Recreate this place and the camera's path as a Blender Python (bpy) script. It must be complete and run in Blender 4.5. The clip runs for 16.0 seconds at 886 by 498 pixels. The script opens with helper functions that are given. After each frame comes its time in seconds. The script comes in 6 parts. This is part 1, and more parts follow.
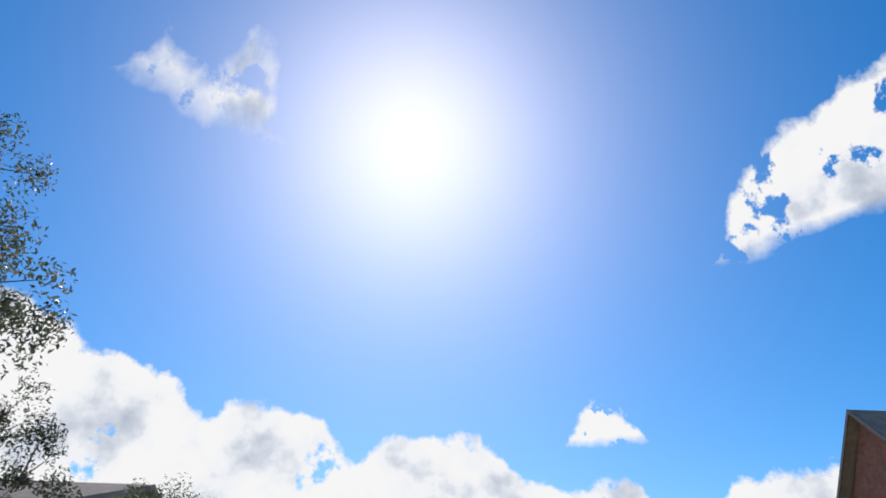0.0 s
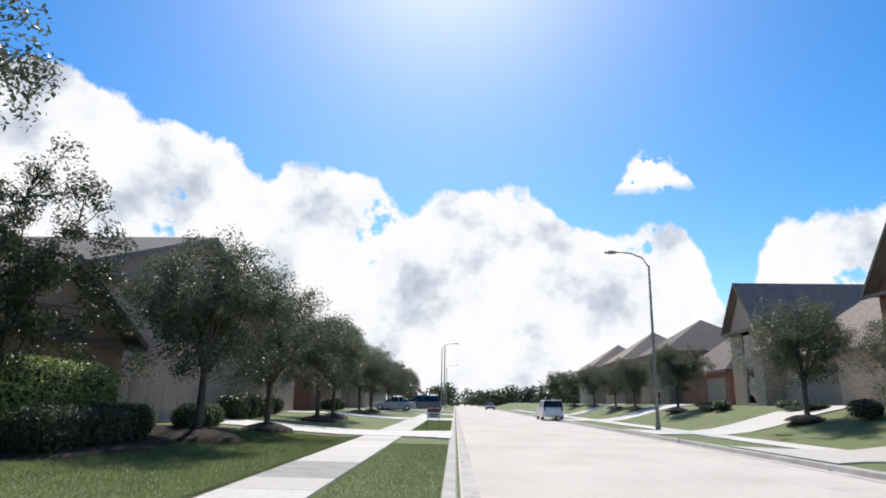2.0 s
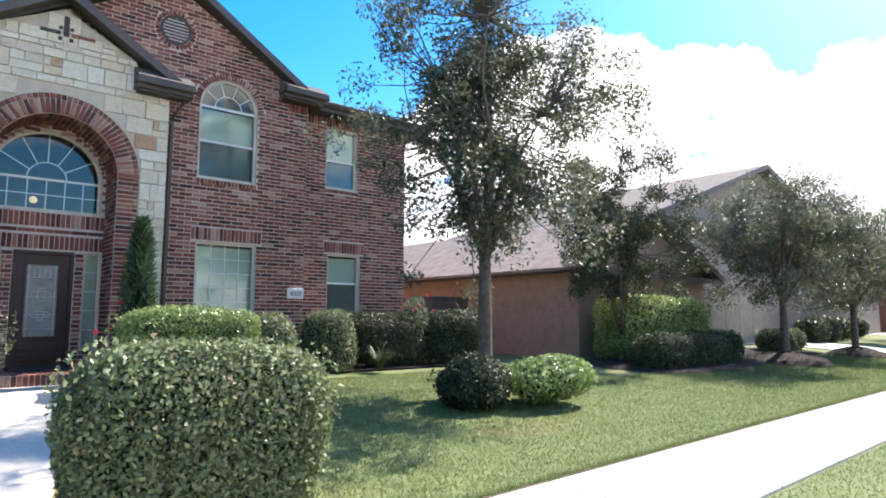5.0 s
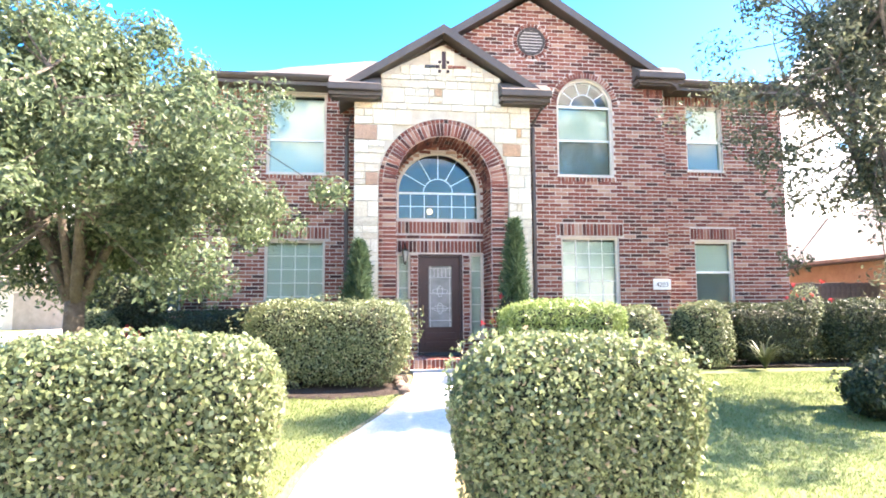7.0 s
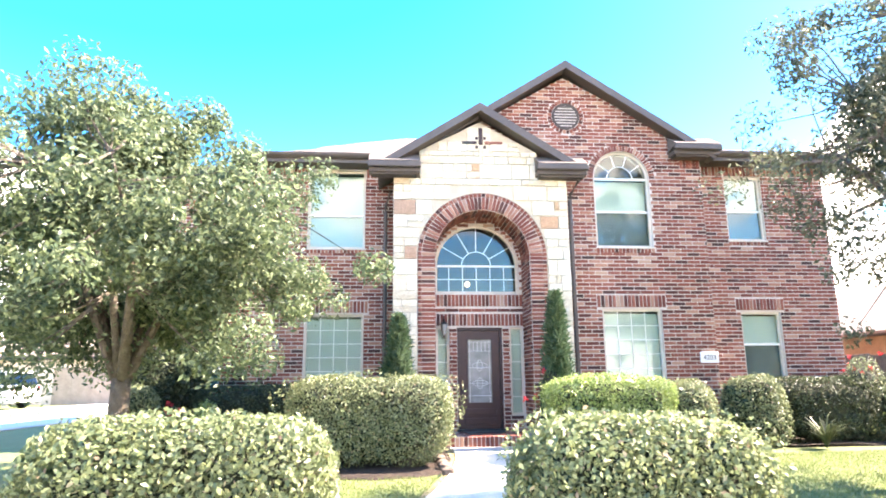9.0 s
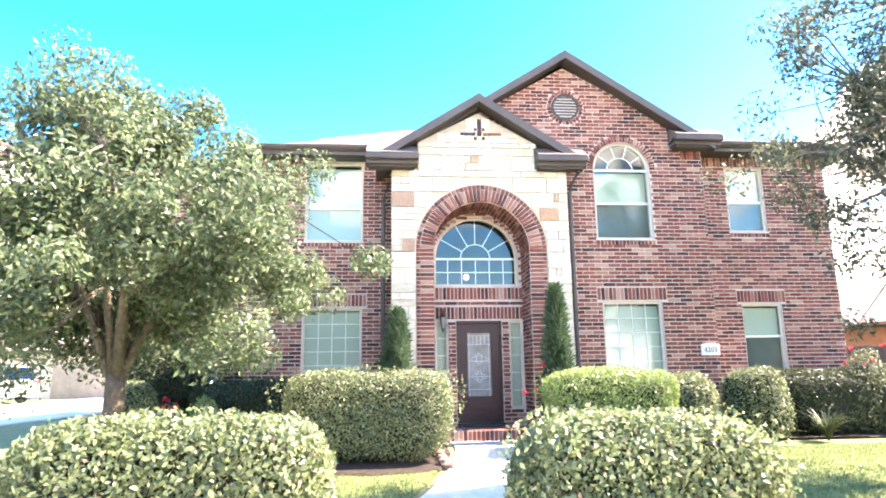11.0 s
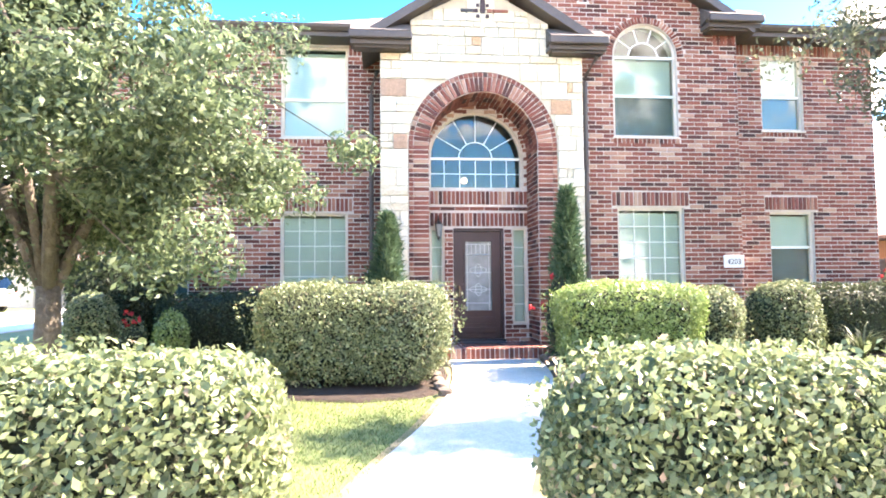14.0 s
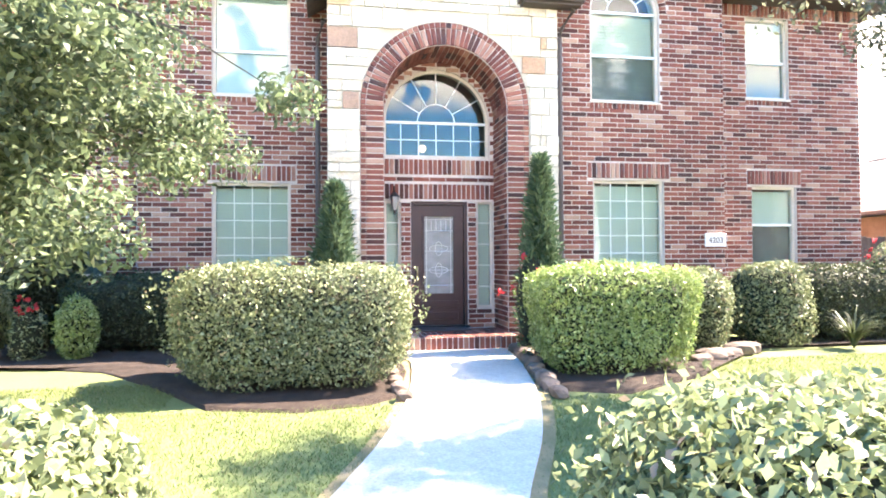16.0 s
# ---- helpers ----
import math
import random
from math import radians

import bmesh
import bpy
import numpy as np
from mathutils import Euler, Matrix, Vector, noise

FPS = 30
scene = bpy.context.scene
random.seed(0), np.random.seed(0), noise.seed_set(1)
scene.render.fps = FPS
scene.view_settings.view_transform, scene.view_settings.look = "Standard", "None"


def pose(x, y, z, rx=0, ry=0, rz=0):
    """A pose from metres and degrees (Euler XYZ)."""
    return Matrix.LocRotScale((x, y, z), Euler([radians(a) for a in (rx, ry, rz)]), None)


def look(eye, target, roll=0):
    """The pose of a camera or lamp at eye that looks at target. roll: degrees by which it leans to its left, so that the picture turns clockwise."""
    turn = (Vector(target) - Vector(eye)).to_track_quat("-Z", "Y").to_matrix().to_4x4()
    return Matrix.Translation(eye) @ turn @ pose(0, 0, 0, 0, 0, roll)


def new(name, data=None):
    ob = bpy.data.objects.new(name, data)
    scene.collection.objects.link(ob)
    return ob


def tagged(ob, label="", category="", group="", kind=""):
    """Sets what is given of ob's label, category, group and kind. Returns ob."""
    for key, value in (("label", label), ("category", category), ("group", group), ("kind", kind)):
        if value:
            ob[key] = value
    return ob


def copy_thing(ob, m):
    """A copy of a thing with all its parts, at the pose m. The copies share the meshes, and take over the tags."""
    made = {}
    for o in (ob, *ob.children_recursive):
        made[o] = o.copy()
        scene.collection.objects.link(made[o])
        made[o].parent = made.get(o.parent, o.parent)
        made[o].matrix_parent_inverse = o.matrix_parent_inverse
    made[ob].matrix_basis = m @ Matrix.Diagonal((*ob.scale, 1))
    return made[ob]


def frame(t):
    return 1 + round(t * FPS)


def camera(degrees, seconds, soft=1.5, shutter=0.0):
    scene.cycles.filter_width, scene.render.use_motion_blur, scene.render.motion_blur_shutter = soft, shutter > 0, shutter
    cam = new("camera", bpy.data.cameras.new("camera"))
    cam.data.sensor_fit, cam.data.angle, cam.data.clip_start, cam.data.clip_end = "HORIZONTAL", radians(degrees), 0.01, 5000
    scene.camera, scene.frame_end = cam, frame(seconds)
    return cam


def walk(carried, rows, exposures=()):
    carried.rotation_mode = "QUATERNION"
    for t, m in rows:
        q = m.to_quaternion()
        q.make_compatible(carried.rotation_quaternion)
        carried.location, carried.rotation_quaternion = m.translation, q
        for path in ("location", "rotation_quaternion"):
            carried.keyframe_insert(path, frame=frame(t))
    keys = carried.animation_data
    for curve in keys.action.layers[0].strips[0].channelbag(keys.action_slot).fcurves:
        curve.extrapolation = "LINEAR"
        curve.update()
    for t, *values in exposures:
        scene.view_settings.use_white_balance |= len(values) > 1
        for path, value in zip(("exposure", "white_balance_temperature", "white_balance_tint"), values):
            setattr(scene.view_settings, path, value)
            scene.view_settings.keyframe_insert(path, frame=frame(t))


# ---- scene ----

cam = camera(70.0, 16.0, 1.8)
# seconds, x, y, z, yaw, pitch, roll
ROWS = [
    (0.0, -0.431, 4.124, 1.214, -91.81, 35.49, -1.40),
    (0.5, -0.290, 4.020, 1.222, -90.94, 29.44, -1.35),
    (1.0, -0.114, 3.956, 1.233, -89.71, 23.51, -1.05),
    (1.5, 0.097, 3.891, 1.244, -88.38, 18.01, -1.04),
    (2.0, 0.269, 3.793, 1.256, -87.00, 13.59, -1.07),
    (2.5, 0.204, 3.701, 1.270, -85.26, 9.99, -0.54),
    (3.0, -0.278, 3.617, 1.298, -82.24, 7.34, 0.70),
    (3.5, -1.148, 3.571, 1.341, -76.47, 5.85, 1.53),
    (4.0, -1.992, 3.540, 1.399, -66.80, 5.37, 1.31),
    (4.5, -2.22, 3.38, 1.405, -53.05, 6.15, 0.75),
    (5.0, -1.80, 3.45, 1.42, -39.85, 6.12, -0.15),
    (7.5, -1.740, 3.508, 1.434, -4.26, 5.63, 0.72),
    (8.0, -1.807, 3.532, 1.446, -3.09, 6.65, 0.92),
    (8.5, -1.850, 3.557, 1.459, -3.67, 8.95, 1.01),
    (9.0, -1.893, 3.534, 1.471, -4.66, 11.86, 0.50),
    (11.5, -1.866, 3.741, 1.509, -4.62, 10.49, 0.82),
    (12.0, -1.831, 3.883, 1.512, -3.50, 6.76, 0.81),
    (12.5, -1.804, 4.073, 1.516, -2.39, 4.22, 0.32),
    (13.0, -1.812, 4.294, 1.518, -2.49, 3.01, -0.20),
    (13.5, -1.840, 4.623, 1.524, -3.66, 2.88, 0.16),
    (14.0, -1.836, 5.018, 1.534, -5.50, 3.20, 0.45),
    (14.5, -1.768, 5.372, 1.548, -6.89, 3.32, 0.81),
    (15.0, -1.717, 5.673, 1.565, -8.06, 2.90, 1.12),
    (15.5, -1.721, 5.949, 1.585, -9.00, 2.02, 0.79),
    (16.0, -1.787, 6.236, 1.608, -9.86, 0.94, 0.35),
]
EXPOSURES = [(0.0, 0.0, 6500, 10), (2.0, 0.1, 6500, 10), (3.0, 0.22, 6500, 10), (3.5, 0.36, 6600, 10), (4.0, 0.6, 6700, 10), (4.5, 0.72, 6700, 11), (5.0, 1.38, 6650, 13), (7.5, 3.03, 7700, 20), (12.0, 3.13, 7650, 20), (16.0, 3.2, 7600, 20)]
walk(cam, [(t, pose(x, y, z, 90 + pitch, roll, yaw)) for t, x, y, z, yaw, pitch, roll in ROWS], EXPOSURES)

# ---- world and sun ----
SUN_AZ, SUN_EL = radians(3.5), radians(46.0)
world = bpy.data.worlds.new("world")
scene.world = world
world.use_nodes = True
wn, wl = world.node_tree.nodes, world.node_tree.links
wn.clear()
sky = wn.new("ShaderNodeTexSky")
sky.sky_type, sky.sun_disc = "NISHITA", False
sky.sun_elevation, sky.sun_rotation = SUN_EL, radians(90.0) - SUN_AZ
sky.dust_density, sky.air_density, sky.ozone_density = 0.5, 1.0, 3.2
bgn = wn.new("ShaderNodeBackground")
bgn.inputs[1].default_value = 0.142
won = wn.new("ShaderNodeOutputWorld")
hue = wn.new("ShaderNodeHueSaturation")
hue.inputs["Saturation"].default_value = 1.46
wl.new(sky.outputs[0], hue.inputs["Color"])
wl.new(hue.outputs[0], bgn.inputs[0])
wl.new(bgn.outputs[0], won.inputs[0])
sun = new("sun", bpy.data.lights.new("sun", "SUN"))
sun.data.energy, sun.data.angle, sun.data.color = 5.0, radians(0.6), (1.0, 0.95, 0.87)
sd = Vector((math.cos(SUN_EL) * math.cos(SUN_AZ), math.cos(SUN_EL) * math.sin(SUN_AZ), math.sin(SUN_EL)))
sun.matrix_world = look(sd * 60, (0, 0, 0))


# ---- materials ----
def srgb(r, g, b):
    return tuple(((c / 255) / 12.92 if c <= 10 else ((c / 255 + 0.055) / 1.055) ** 2.4) for c in (r, g, b)) + (1.0,)


class Nodes:
    """Small helper round one node material."""

    def __init__(self, name, rough=0.7, metal=0.0):
        self.m = bpy.data.materials.new(name)
        self.m.use_nodes = True
        self.t = self.m.node_tree
        self.b = self.t.nodes["Principled BSDF"]
        self.b.inputs["Roughness"].default_value = rough
        self.b.inputs["Metallic"].default_value = metal

    def n(self, kind, **kw):
        nd = self.t.nodes.new(kind)
        for k, v in kw.items():
            nd.inputs[k].default_value = v
        return nd

    def l(self, a, b):
        self.t.links.new(a, b)

    def coords(self, scale=(1, 1, 1)):
        tc = self.n("ShaderNodeTexCoord")
        mp = self.n("ShaderNodeMapping")
        mp.inputs["Scale"].default_value = scale
        self.l(tc.outputs["Object"], mp.inputs["Vector"])
        return mp.outputs[0]

    def noise(self, scale, detail=4.0, vec=None, rough=0.55):
        nz = self.n("ShaderNodeTexNoise", Scale=scale, Detail=detail, Roughness=rough)
        self.l(vec if vec is not None else self.coords(), nz.inputs["Vector"])
        return nz.outputs[0]

    def ramp(self, fac, stops):
        rp = self.n("ShaderNodeValToRGB")
        el = rp.color_ramp.elements
        while len(el) < len(stops):
            el.new(0.5)
        for e, (p, c) in zip(el, stops):
            e.position, e.color = p, c
        self.l(fac, rp.inputs[0])
        return rp.outputs[0]

    def mix(self, fac, a, b, mode="MIX"):
        mx = self.n("ShaderNodeMix")
        mx.data_type, mx.blend_type = "RGBA", mode
        for sock, v in ((mx.inputs[0], fac), (mx.inputs[6], a), (mx.inputs[7], b)):
            if isinstance(v, bpy.types.NodeSocket):
                self.l(v, sock)
            else:
                sock.default_value = v
        return mx.outputs[2]

    def math(self, op, a, b=0.0):
        mt = self.n("ShaderNodeMath")
        mt.operation = op
        for sock, v in ((mt.inputs[0], a), (mt.inputs[1], b)):
            if isinstance(v, bpy.types.NodeSocket):
                self.l(v, sock)
            else:
                sock.default_value = v
        return mt.outputs[0]

    def bump(self, height, strength=0.3, dist=0.01):
        bp = self.n("ShaderNodeBump", Strength=strength, Distance=dist)
        self.l(height, bp.inputs["Height"])
        self.l(bp.outputs[0], self.b.inputs["Normal"])

    def colour(self, sock):
        if isinstance(sock, bpy.types.NodeSocket):
            self.l(sock, self.b.inputs["Base Color"])
        else:
            self.b.inputs["Base Color"].default_value = sock


def surface(name, a, b, scale=8.0, rough=0.8, fine=60.0, bump=0.25, metal=0.0, dist=0.01, spots=None):
    """Two tones mixed at a coarse scale, broken up by fine grain and relief."""
    m = Nodes(name, rough, metal)
    big = m.ramp(m.noise(scale), [(0.32, a), (0.68, b)])
    grain = m.noise(fine, 6.0)
    col = m.mix(0.5, big, m.ramp(grain, [(0.25, (0.35, 0.35, 0.35, 1)), (0.75, (0.65, 0.65, 0.65, 1))]), "OVERLAY")
    if spots:
        col = m.mix(m.ramp(m.noise(spots[0], 5.0), [(spots[1], (0, 0, 0, 1)), (spots[1] + 0.1, (1, 1, 1, 1))]), col, spots[2])
    m.colour(col)
    m.bump(grain, bump, dist)
    return m.m


def pieces(name, stops, per_object, rough=0.85, fine=90.0, bump=0.5):
    """One tone for each piece (brick, stone, slab), with grain."""
    m = Nodes(name, rough)
    if per_object:
        rnd = m.n("ShaderNodeObjectInfo").outputs["Random"]
    else:
        rnd = m.n("ShaderNodeNewGeometry").outputs["Random Per Island"]
    col = m.ramp(rnd, stops)
    grain = m.noise(fine, 6.0)
    blot = m.noise(11.0, 4.0)
    col = m.mix(0.45, col, m.ramp(grain, [(0.3, (0.3, 0.3, 0.3, 1)), (0.7, (0.7, 0.7, 0.7, 1))]), "OVERLAY")
    col = m.mix(0.35, col, m.ramp(blot, [(0.3, (0.36, 0.36, 0.36, 1)), (0.7, (0.64, 0.64, 0.64, 1))]), "OVERLAY")
    m.colour(col)
    m.bump(grain, bump, 0.006)
    return m.m


def leafy(name, stops, rough=0.38, spec=0.5, trans=0.25):
    m = Nodes(name, rough)
    rnd = m.n("ShaderNodeNewGeometry").outputs["Random Per Island"]
    col = m.ramp(rnd, stops)
    patch = m.noise(1.7, 3.0)
    col = m.mix(0.5, col, m.ramp(patch, [(0.3, (0.38, 0.38, 0.38, 1)), (0.7, (0.62, 0.62, 0.6, 1))]), "OVERLAY")
    m.colour(col)
    m.b.inputs["Specular IOR Level"].default_value = spec
    tr = m.n("ShaderNodeBsdfTranslucent")
    m.l(col, tr.inputs[0])
    ms = m.n("ShaderNodeMixShader")
    ms.inputs[0].default_value = trans
    out = m.t.nodes["Material Output"]
    m.l(m.b.outputs[0], ms.inputs[1])
    m.l(tr.outputs[0], ms.inputs[2])
    m.l(ms.outputs[0], out.inputs[0])
    return m.m


BRICK_STOPS = [(0.0, (0.042, 0.020, 0.018, 1)), (0.12, (0.095, 0.030, 0.023, 1)), (0.34, (0.175, 0.048, 0.034, 1)), (0.62, (0.235, 0.074, 0.051, 1)),
               (0.82, (0.285, 0.112, 0.080, 1)), (0.93, (0.38, 0.20, 0.145, 1)), (1.0, (0.44, 0.29, 0.22, 1))]
STONE_STOPS = [(0.0, (0.58, 0.50, 0.375, 1)), (0.3, (0.66, 0.59, 0.465, 1)), (0.6, (0.71, 0.655, 0.535, 1)), (0.90, (0.65, 0.56, 0.41, 1)),
               (0.955, (0.50, 0.31, 0.18, 1)), (0.975, (0.36, 0.22, 0.16, 1)), (1.0, (0.55, 0.38, 0.24, 1))]
M_BRICK = pieces("brick_piece", BRICK_STOPS, True)
M_BRICKS = pieces("brick_joined", BRICK_STOPS, False)
M_STONE = pieces("limestone", STONE_STOPS, True, 0.9, 30.0, 0.9)
M_MORTAR = surface("mortar", (0.52, 0.46, 0.41, 1), (0.64, 0.58, 0.53, 1), 6, 0.95, 120)
M_MORTAR_STONE = surface("stone_mortar", (0.47, 0.41, 0.325, 1), (0.57, 0.51, 0.41, 1), 6, 0.95, 120)
M_TRIM = surface("brown_trim_paint", (0.070, 0.055, 0.050, 1), (0.090, 0.072, 0.066, 1), 2.5, 0.5, 40, 0.08)
M_SOFFIT = surface("soffit_paint", (0.052, 0.040, 0.034, 1), (0.064, 0.049, 0.042, 1), 3, 0.6, 40, 0.05)
M_SHINGLE = surface("roof_shingle", (0.21, 0.162, 0.13, 1), (0.31, 0.245, 0.20, 1), 3.0, 0.95, 26, 0.9, dist=0.02)
M_SHINGLE_H = surface("weathered_brown_shingle", (0.088, 0.072, 0.064, 1), (0.135, 0.112, 0.10, 1), 3.0, 0.95, 26, 0.9, dist=0.02)
M_SHINGLE_D = surface("dark_roof_shingle", (0.12, 0.096, 0.082, 1), (0.18, 0.148, 0.126, 1), 3.0, 0.95, 26, 0.9, dist=0.02)
M_FRAME = surface("window_frame_tan", (0.56, 0.50, 0.42, 1), (0.64, 0.58, 0.50, 1), 5, 0.45, 50, 0.05)
M_MUNTIN = surface("white_grille", (0.72, 0.74, 0.70, 1), (0.80, 0.81, 0.78, 1), 5, 0.4, 50, 0.05)
M_BLIND = surface("window_blind", (0.72, 0.73, 0.68, 1), (0.80, 0.80, 0.76, 1), 3, 0.7, 40, 0.1)
M_SCREEN = surface("insect_screen", (0.17, 0.18, 0.19, 1), (0.22, 0.23, 0.24, 1), 4, 0.8, 300, 0.1)
M_DOOR = surface("stained_door", (0.026, 0.008, 0.009, 1), (0.046, 0.015, 0.016, 1), 3.0, 0.5, 45, 0.15)
M_LEADED = surface("leaded_caming", (0.45, 0.45, 0.44, 1), (0.6, 0.6, 0.58, 1), 9, 0.35, 60, 0.1, metal=0.7)
M_METAL_D = surface("dark_bronze", (0.03, 0.026, 0.024, 1), (0.05, 0.043, 0.038, 1), 8, 0.4, 60, 0.1, metal=0.6)
M_BRASS = surface("worn_brass", (0.45, 0.36, 0.2, 1), (0.55, 0.45, 0.28, 1), 8, 0.3, 60, 0.1, metal=0.9)
M_CONC = pieces("sidewalk_concrete", [(0.0, (0.50, 0.46, 0.40, 1)), (0.5, (0.58, 0.54, 0.48, 1)), (1.0, (0.64, 0.60, 0.54, 1))], True, 0.9, 45.0, 0.4)
M_PATCH = surface("grey_concrete", (0.30, 0.28, 0.26, 1), (0.38, 0.36, 0.33, 1), 2.0, 0.92, 70, 0.3)
M_ROAD = surface("road_concrete", (0.52, 0.452, 0.39, 1), (0.62, 0.55, 0.48, 1), 0.35, 0.93, 30, 0.35, spots=(0.22, 0.66, (0.40, 0.36, 0.32, 1)))
M_KERB = surface("kerb_concrete", (0.40, 0.36, 0.32, 1), (0.54, 0.50, 0.45, 1), 1.2, 0.93, 50, 0.4, spots=(2.3, 0.62, (0.20, 0.18, 0.16, 1)))
M_SOIL = surface("turf_soil", (0.118, 0.148, 0.046, 1), (0.155, 0.182, 0.06, 1), 1.3, 0.95, 60, 0.6, spots=(0.35, 0.60, (0.20, 0.155, 0.06, 1)))
M_EDGE = surface("cut_soil_edge", (0.07, 0.05, 0.03, 1), (0.12, 0.085, 0.05, 1), 5, 0.98, 80, 1.0)
M_DRY = surface("dry_turf", (0.16, 0.14, 0.06, 1), (0.29, 0.22, 0.115, 1), 4.0, 0.96, 90, 0.9)
M_MULCH = surface("dark_mulch", (0.022, 0.014, 0.010, 1), (0.05, 0.032, 0.022, 1), 9, 0.98, 70, 1.2, dist=0.03)
M_GRASS = leafy("grass_blades", [(0.0, (0.135, 0.18, 0.066, 1)), (0.55, (0.168, 0.215, 0.084, 1)), (0.85, (0.208, 0.25, 0.106, 1)), (1.0, (0.29, 0.27, 0.14, 1))], 0.65, 0.2, 0.45)
M_LEAF_OAK = leafy("oak_leaf", [(0.0, (0.055, 0.068, 0.042, 1)), (0.5, (0.10, 0.114, 0.072, 1)), (0.9, (0.16, 0.175, 0.112, 1)), (1.0, (0.22, 0.21, 0.135, 1))], 0.45, 0.45, 0.46)
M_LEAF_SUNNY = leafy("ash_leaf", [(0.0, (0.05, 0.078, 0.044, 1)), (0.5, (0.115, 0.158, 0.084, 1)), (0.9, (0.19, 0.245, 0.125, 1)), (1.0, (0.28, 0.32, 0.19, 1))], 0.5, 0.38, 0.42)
M_LEAF_HEDGE = leafy("hedge_leaf", [(0.0, (0.08, 0.10, 0.05, 1)), (0.45, (0.165, 0.20, 0.102, 1)), (0.85, (0.25, 0.29, 0.16, 1)), (0.95, (0.33, 0.37, 0.22, 1)), (1.0, (0.3, 0.22, 0.14, 1))], 0.52, 0.35, 0.32)
M_LEAF_FRONT = leafy("glossy_hedge_leaf", [(0.0, (0.09, 0.115, 0.055, 1)), (0.4, (0.17, 0.21, 0.098, 1)), (0.8, (0.255, 0.305, 0.15, 1)), (0.94, (0.32, 0.365, 0.195, 1)), (1.0, (0.36, 0.26, 0.19, 1))], 0.45, 0.42, 0.4)
M_LEAF_LIME = leafy("lime_leaf", [(0.0, (0.13, 0.19, 0.055, 1)), (0.6, (0.25, 0.34, 0.105, 1)), (1.0, (0.42, 0.5, 0.23, 1))], 0.35, 0.5, 0.35)
M_LEAF_DARK = leafy("dark_shrub_leaf", [(0.0, (0.028, 0.038, 0.02, 1)), (0.6, (0.054, 0.07, 0.035, 1)), (1.0, (0.1, 0.12, 0.062, 1))], 0.52, 0.35, 0.32)
M_LEAF_CYPRESS = leafy("juniper_spray", [(0.0, (0.04, 0.075, 0.038, 1)), (0.6, (0.075, 0.125, 0.065, 1)), (1.0, (0.13, 0.19, 0.11, 1))], 0.5, 0.3, 0.2)
M_PETAL = leafy("red_petal", [(0.0, (0.42, 0.02, 0.03, 1)), (1.0, (0.6, 0.08, 0.09, 1))], 0.5, 0.3, 0.3)
M_BARK = surface("bark", (0.085, 0.066, 0.05, 1), (0.15, 0.125, 0.10, 1), 9, 0.95, 30, 1.2, dist=0.03)
# near-black, so the hedge's inner shade is put into this colour
M_CORE = surface("shade_core", (0.014, 0.018, 0.008, 1), (0.03, 0.034, 0.014, 1), 9, 0.95, 50, 1.0, dist=0.03)
M_TAN_BRICK = surface("tan_brick_wall", (0.26, 0.19, 0.148, 1), (0.33, 0.25, 0.195, 1), 5, 0.92, 50, 0.5)
M_RED_BRICK = surface("red_brick_wall", (0.20, 0.085, 0.06, 1), (0.30, 0.14, 0.10, 1), 6, 0.92, 60, 0.6)
M_STUCCO = surface("pale_wall", (0.50, 0.44, 0.36, 1), (0.58, 0.52, 0.44, 1), 3, 0.9, 40, 0.3)
M_PALE_BRICK = surface("pale_tan_brick", (0.40, 0.30, 0.22, 1), (0.52, 0.41, 0.32, 1), 5, 0.92, 22, 0.6)
M_SIDING = surface("beige_siding", (0.27, 0.225, 0.185, 1), (0.34, 0.285, 0.235, 1), 3, 0.85, 30, 0.3)
M_FENCE = surface("weathered_fence_wood", (0.085, 0.066, 0.052, 1), (0.14, 0.11, 0.09, 1), 7, 0.9, 40, 0.6)
M_GALV = surface("galvanised_steel", (0.20, 0.19, 0.175, 1), (0.27, 0.26, 0.24, 1), 4, 0.5, 60, 0.1, metal=0.5)
M_RUBBER = surface("tyre_rubber", (0.012, 0.012, 0.013, 1), (0.02, 0.02, 0.021, 1), 9, 0.8, 80, 0.2)
M_CHROME = surface("alloy", (0.45, 0.46, 0.47, 1), (0.55, 0.56, 0.57, 1), 9, 0.3, 60, 0.05, metal=0.9)
M_SIGN = surface("sign_white", (0.72, 0.72, 0.70, 1), (0.80, 0.80, 0.78, 1), 8, 0.5, 60, 0.05)
M_SIGN_RED = surface("sign_dark_red", (0.22, 0.035, 0.04, 1), (0.28, 0.05, 0.05, 1), 8, 0.5, 60, 0.05)
M_INK = surface("dark_ink", (0.03, 0.03, 0.035, 1), (0.05, 0.05, 0.055, 1), 8, 0.6, 60, 0.05)
M_ROCK = surface("edging_rock", (0.085, 0.062, 0.048, 1), (0.17, 0.13, 0.105, 1), 6, 0.9, 40, 0.8)


def paint(name, c):
    m = Nodes(name, 0.25)
    m.colour(m.mix(0.25, c, m.ramp(m.noise(6, 3), [(0.3, (0.4, 0.4, 0.4, 1)), (0.7, (0.6, 0.6, 0.6, 1))]), "OVERLAY"))
    m.b.inputs["Coat Weight"].default_value = 0.8
    return m.m


M_WHITE_CAR, M_SILVER_CAR, M_BLUE_CAR = paint("white_car_paint", (0.7, 0.7, 0.7, 1)), paint("silver_car_paint", (0.34, 0.35, 0.36, 1)), paint("blue_car_paint", (0.035, 0.05, 0.09, 1))


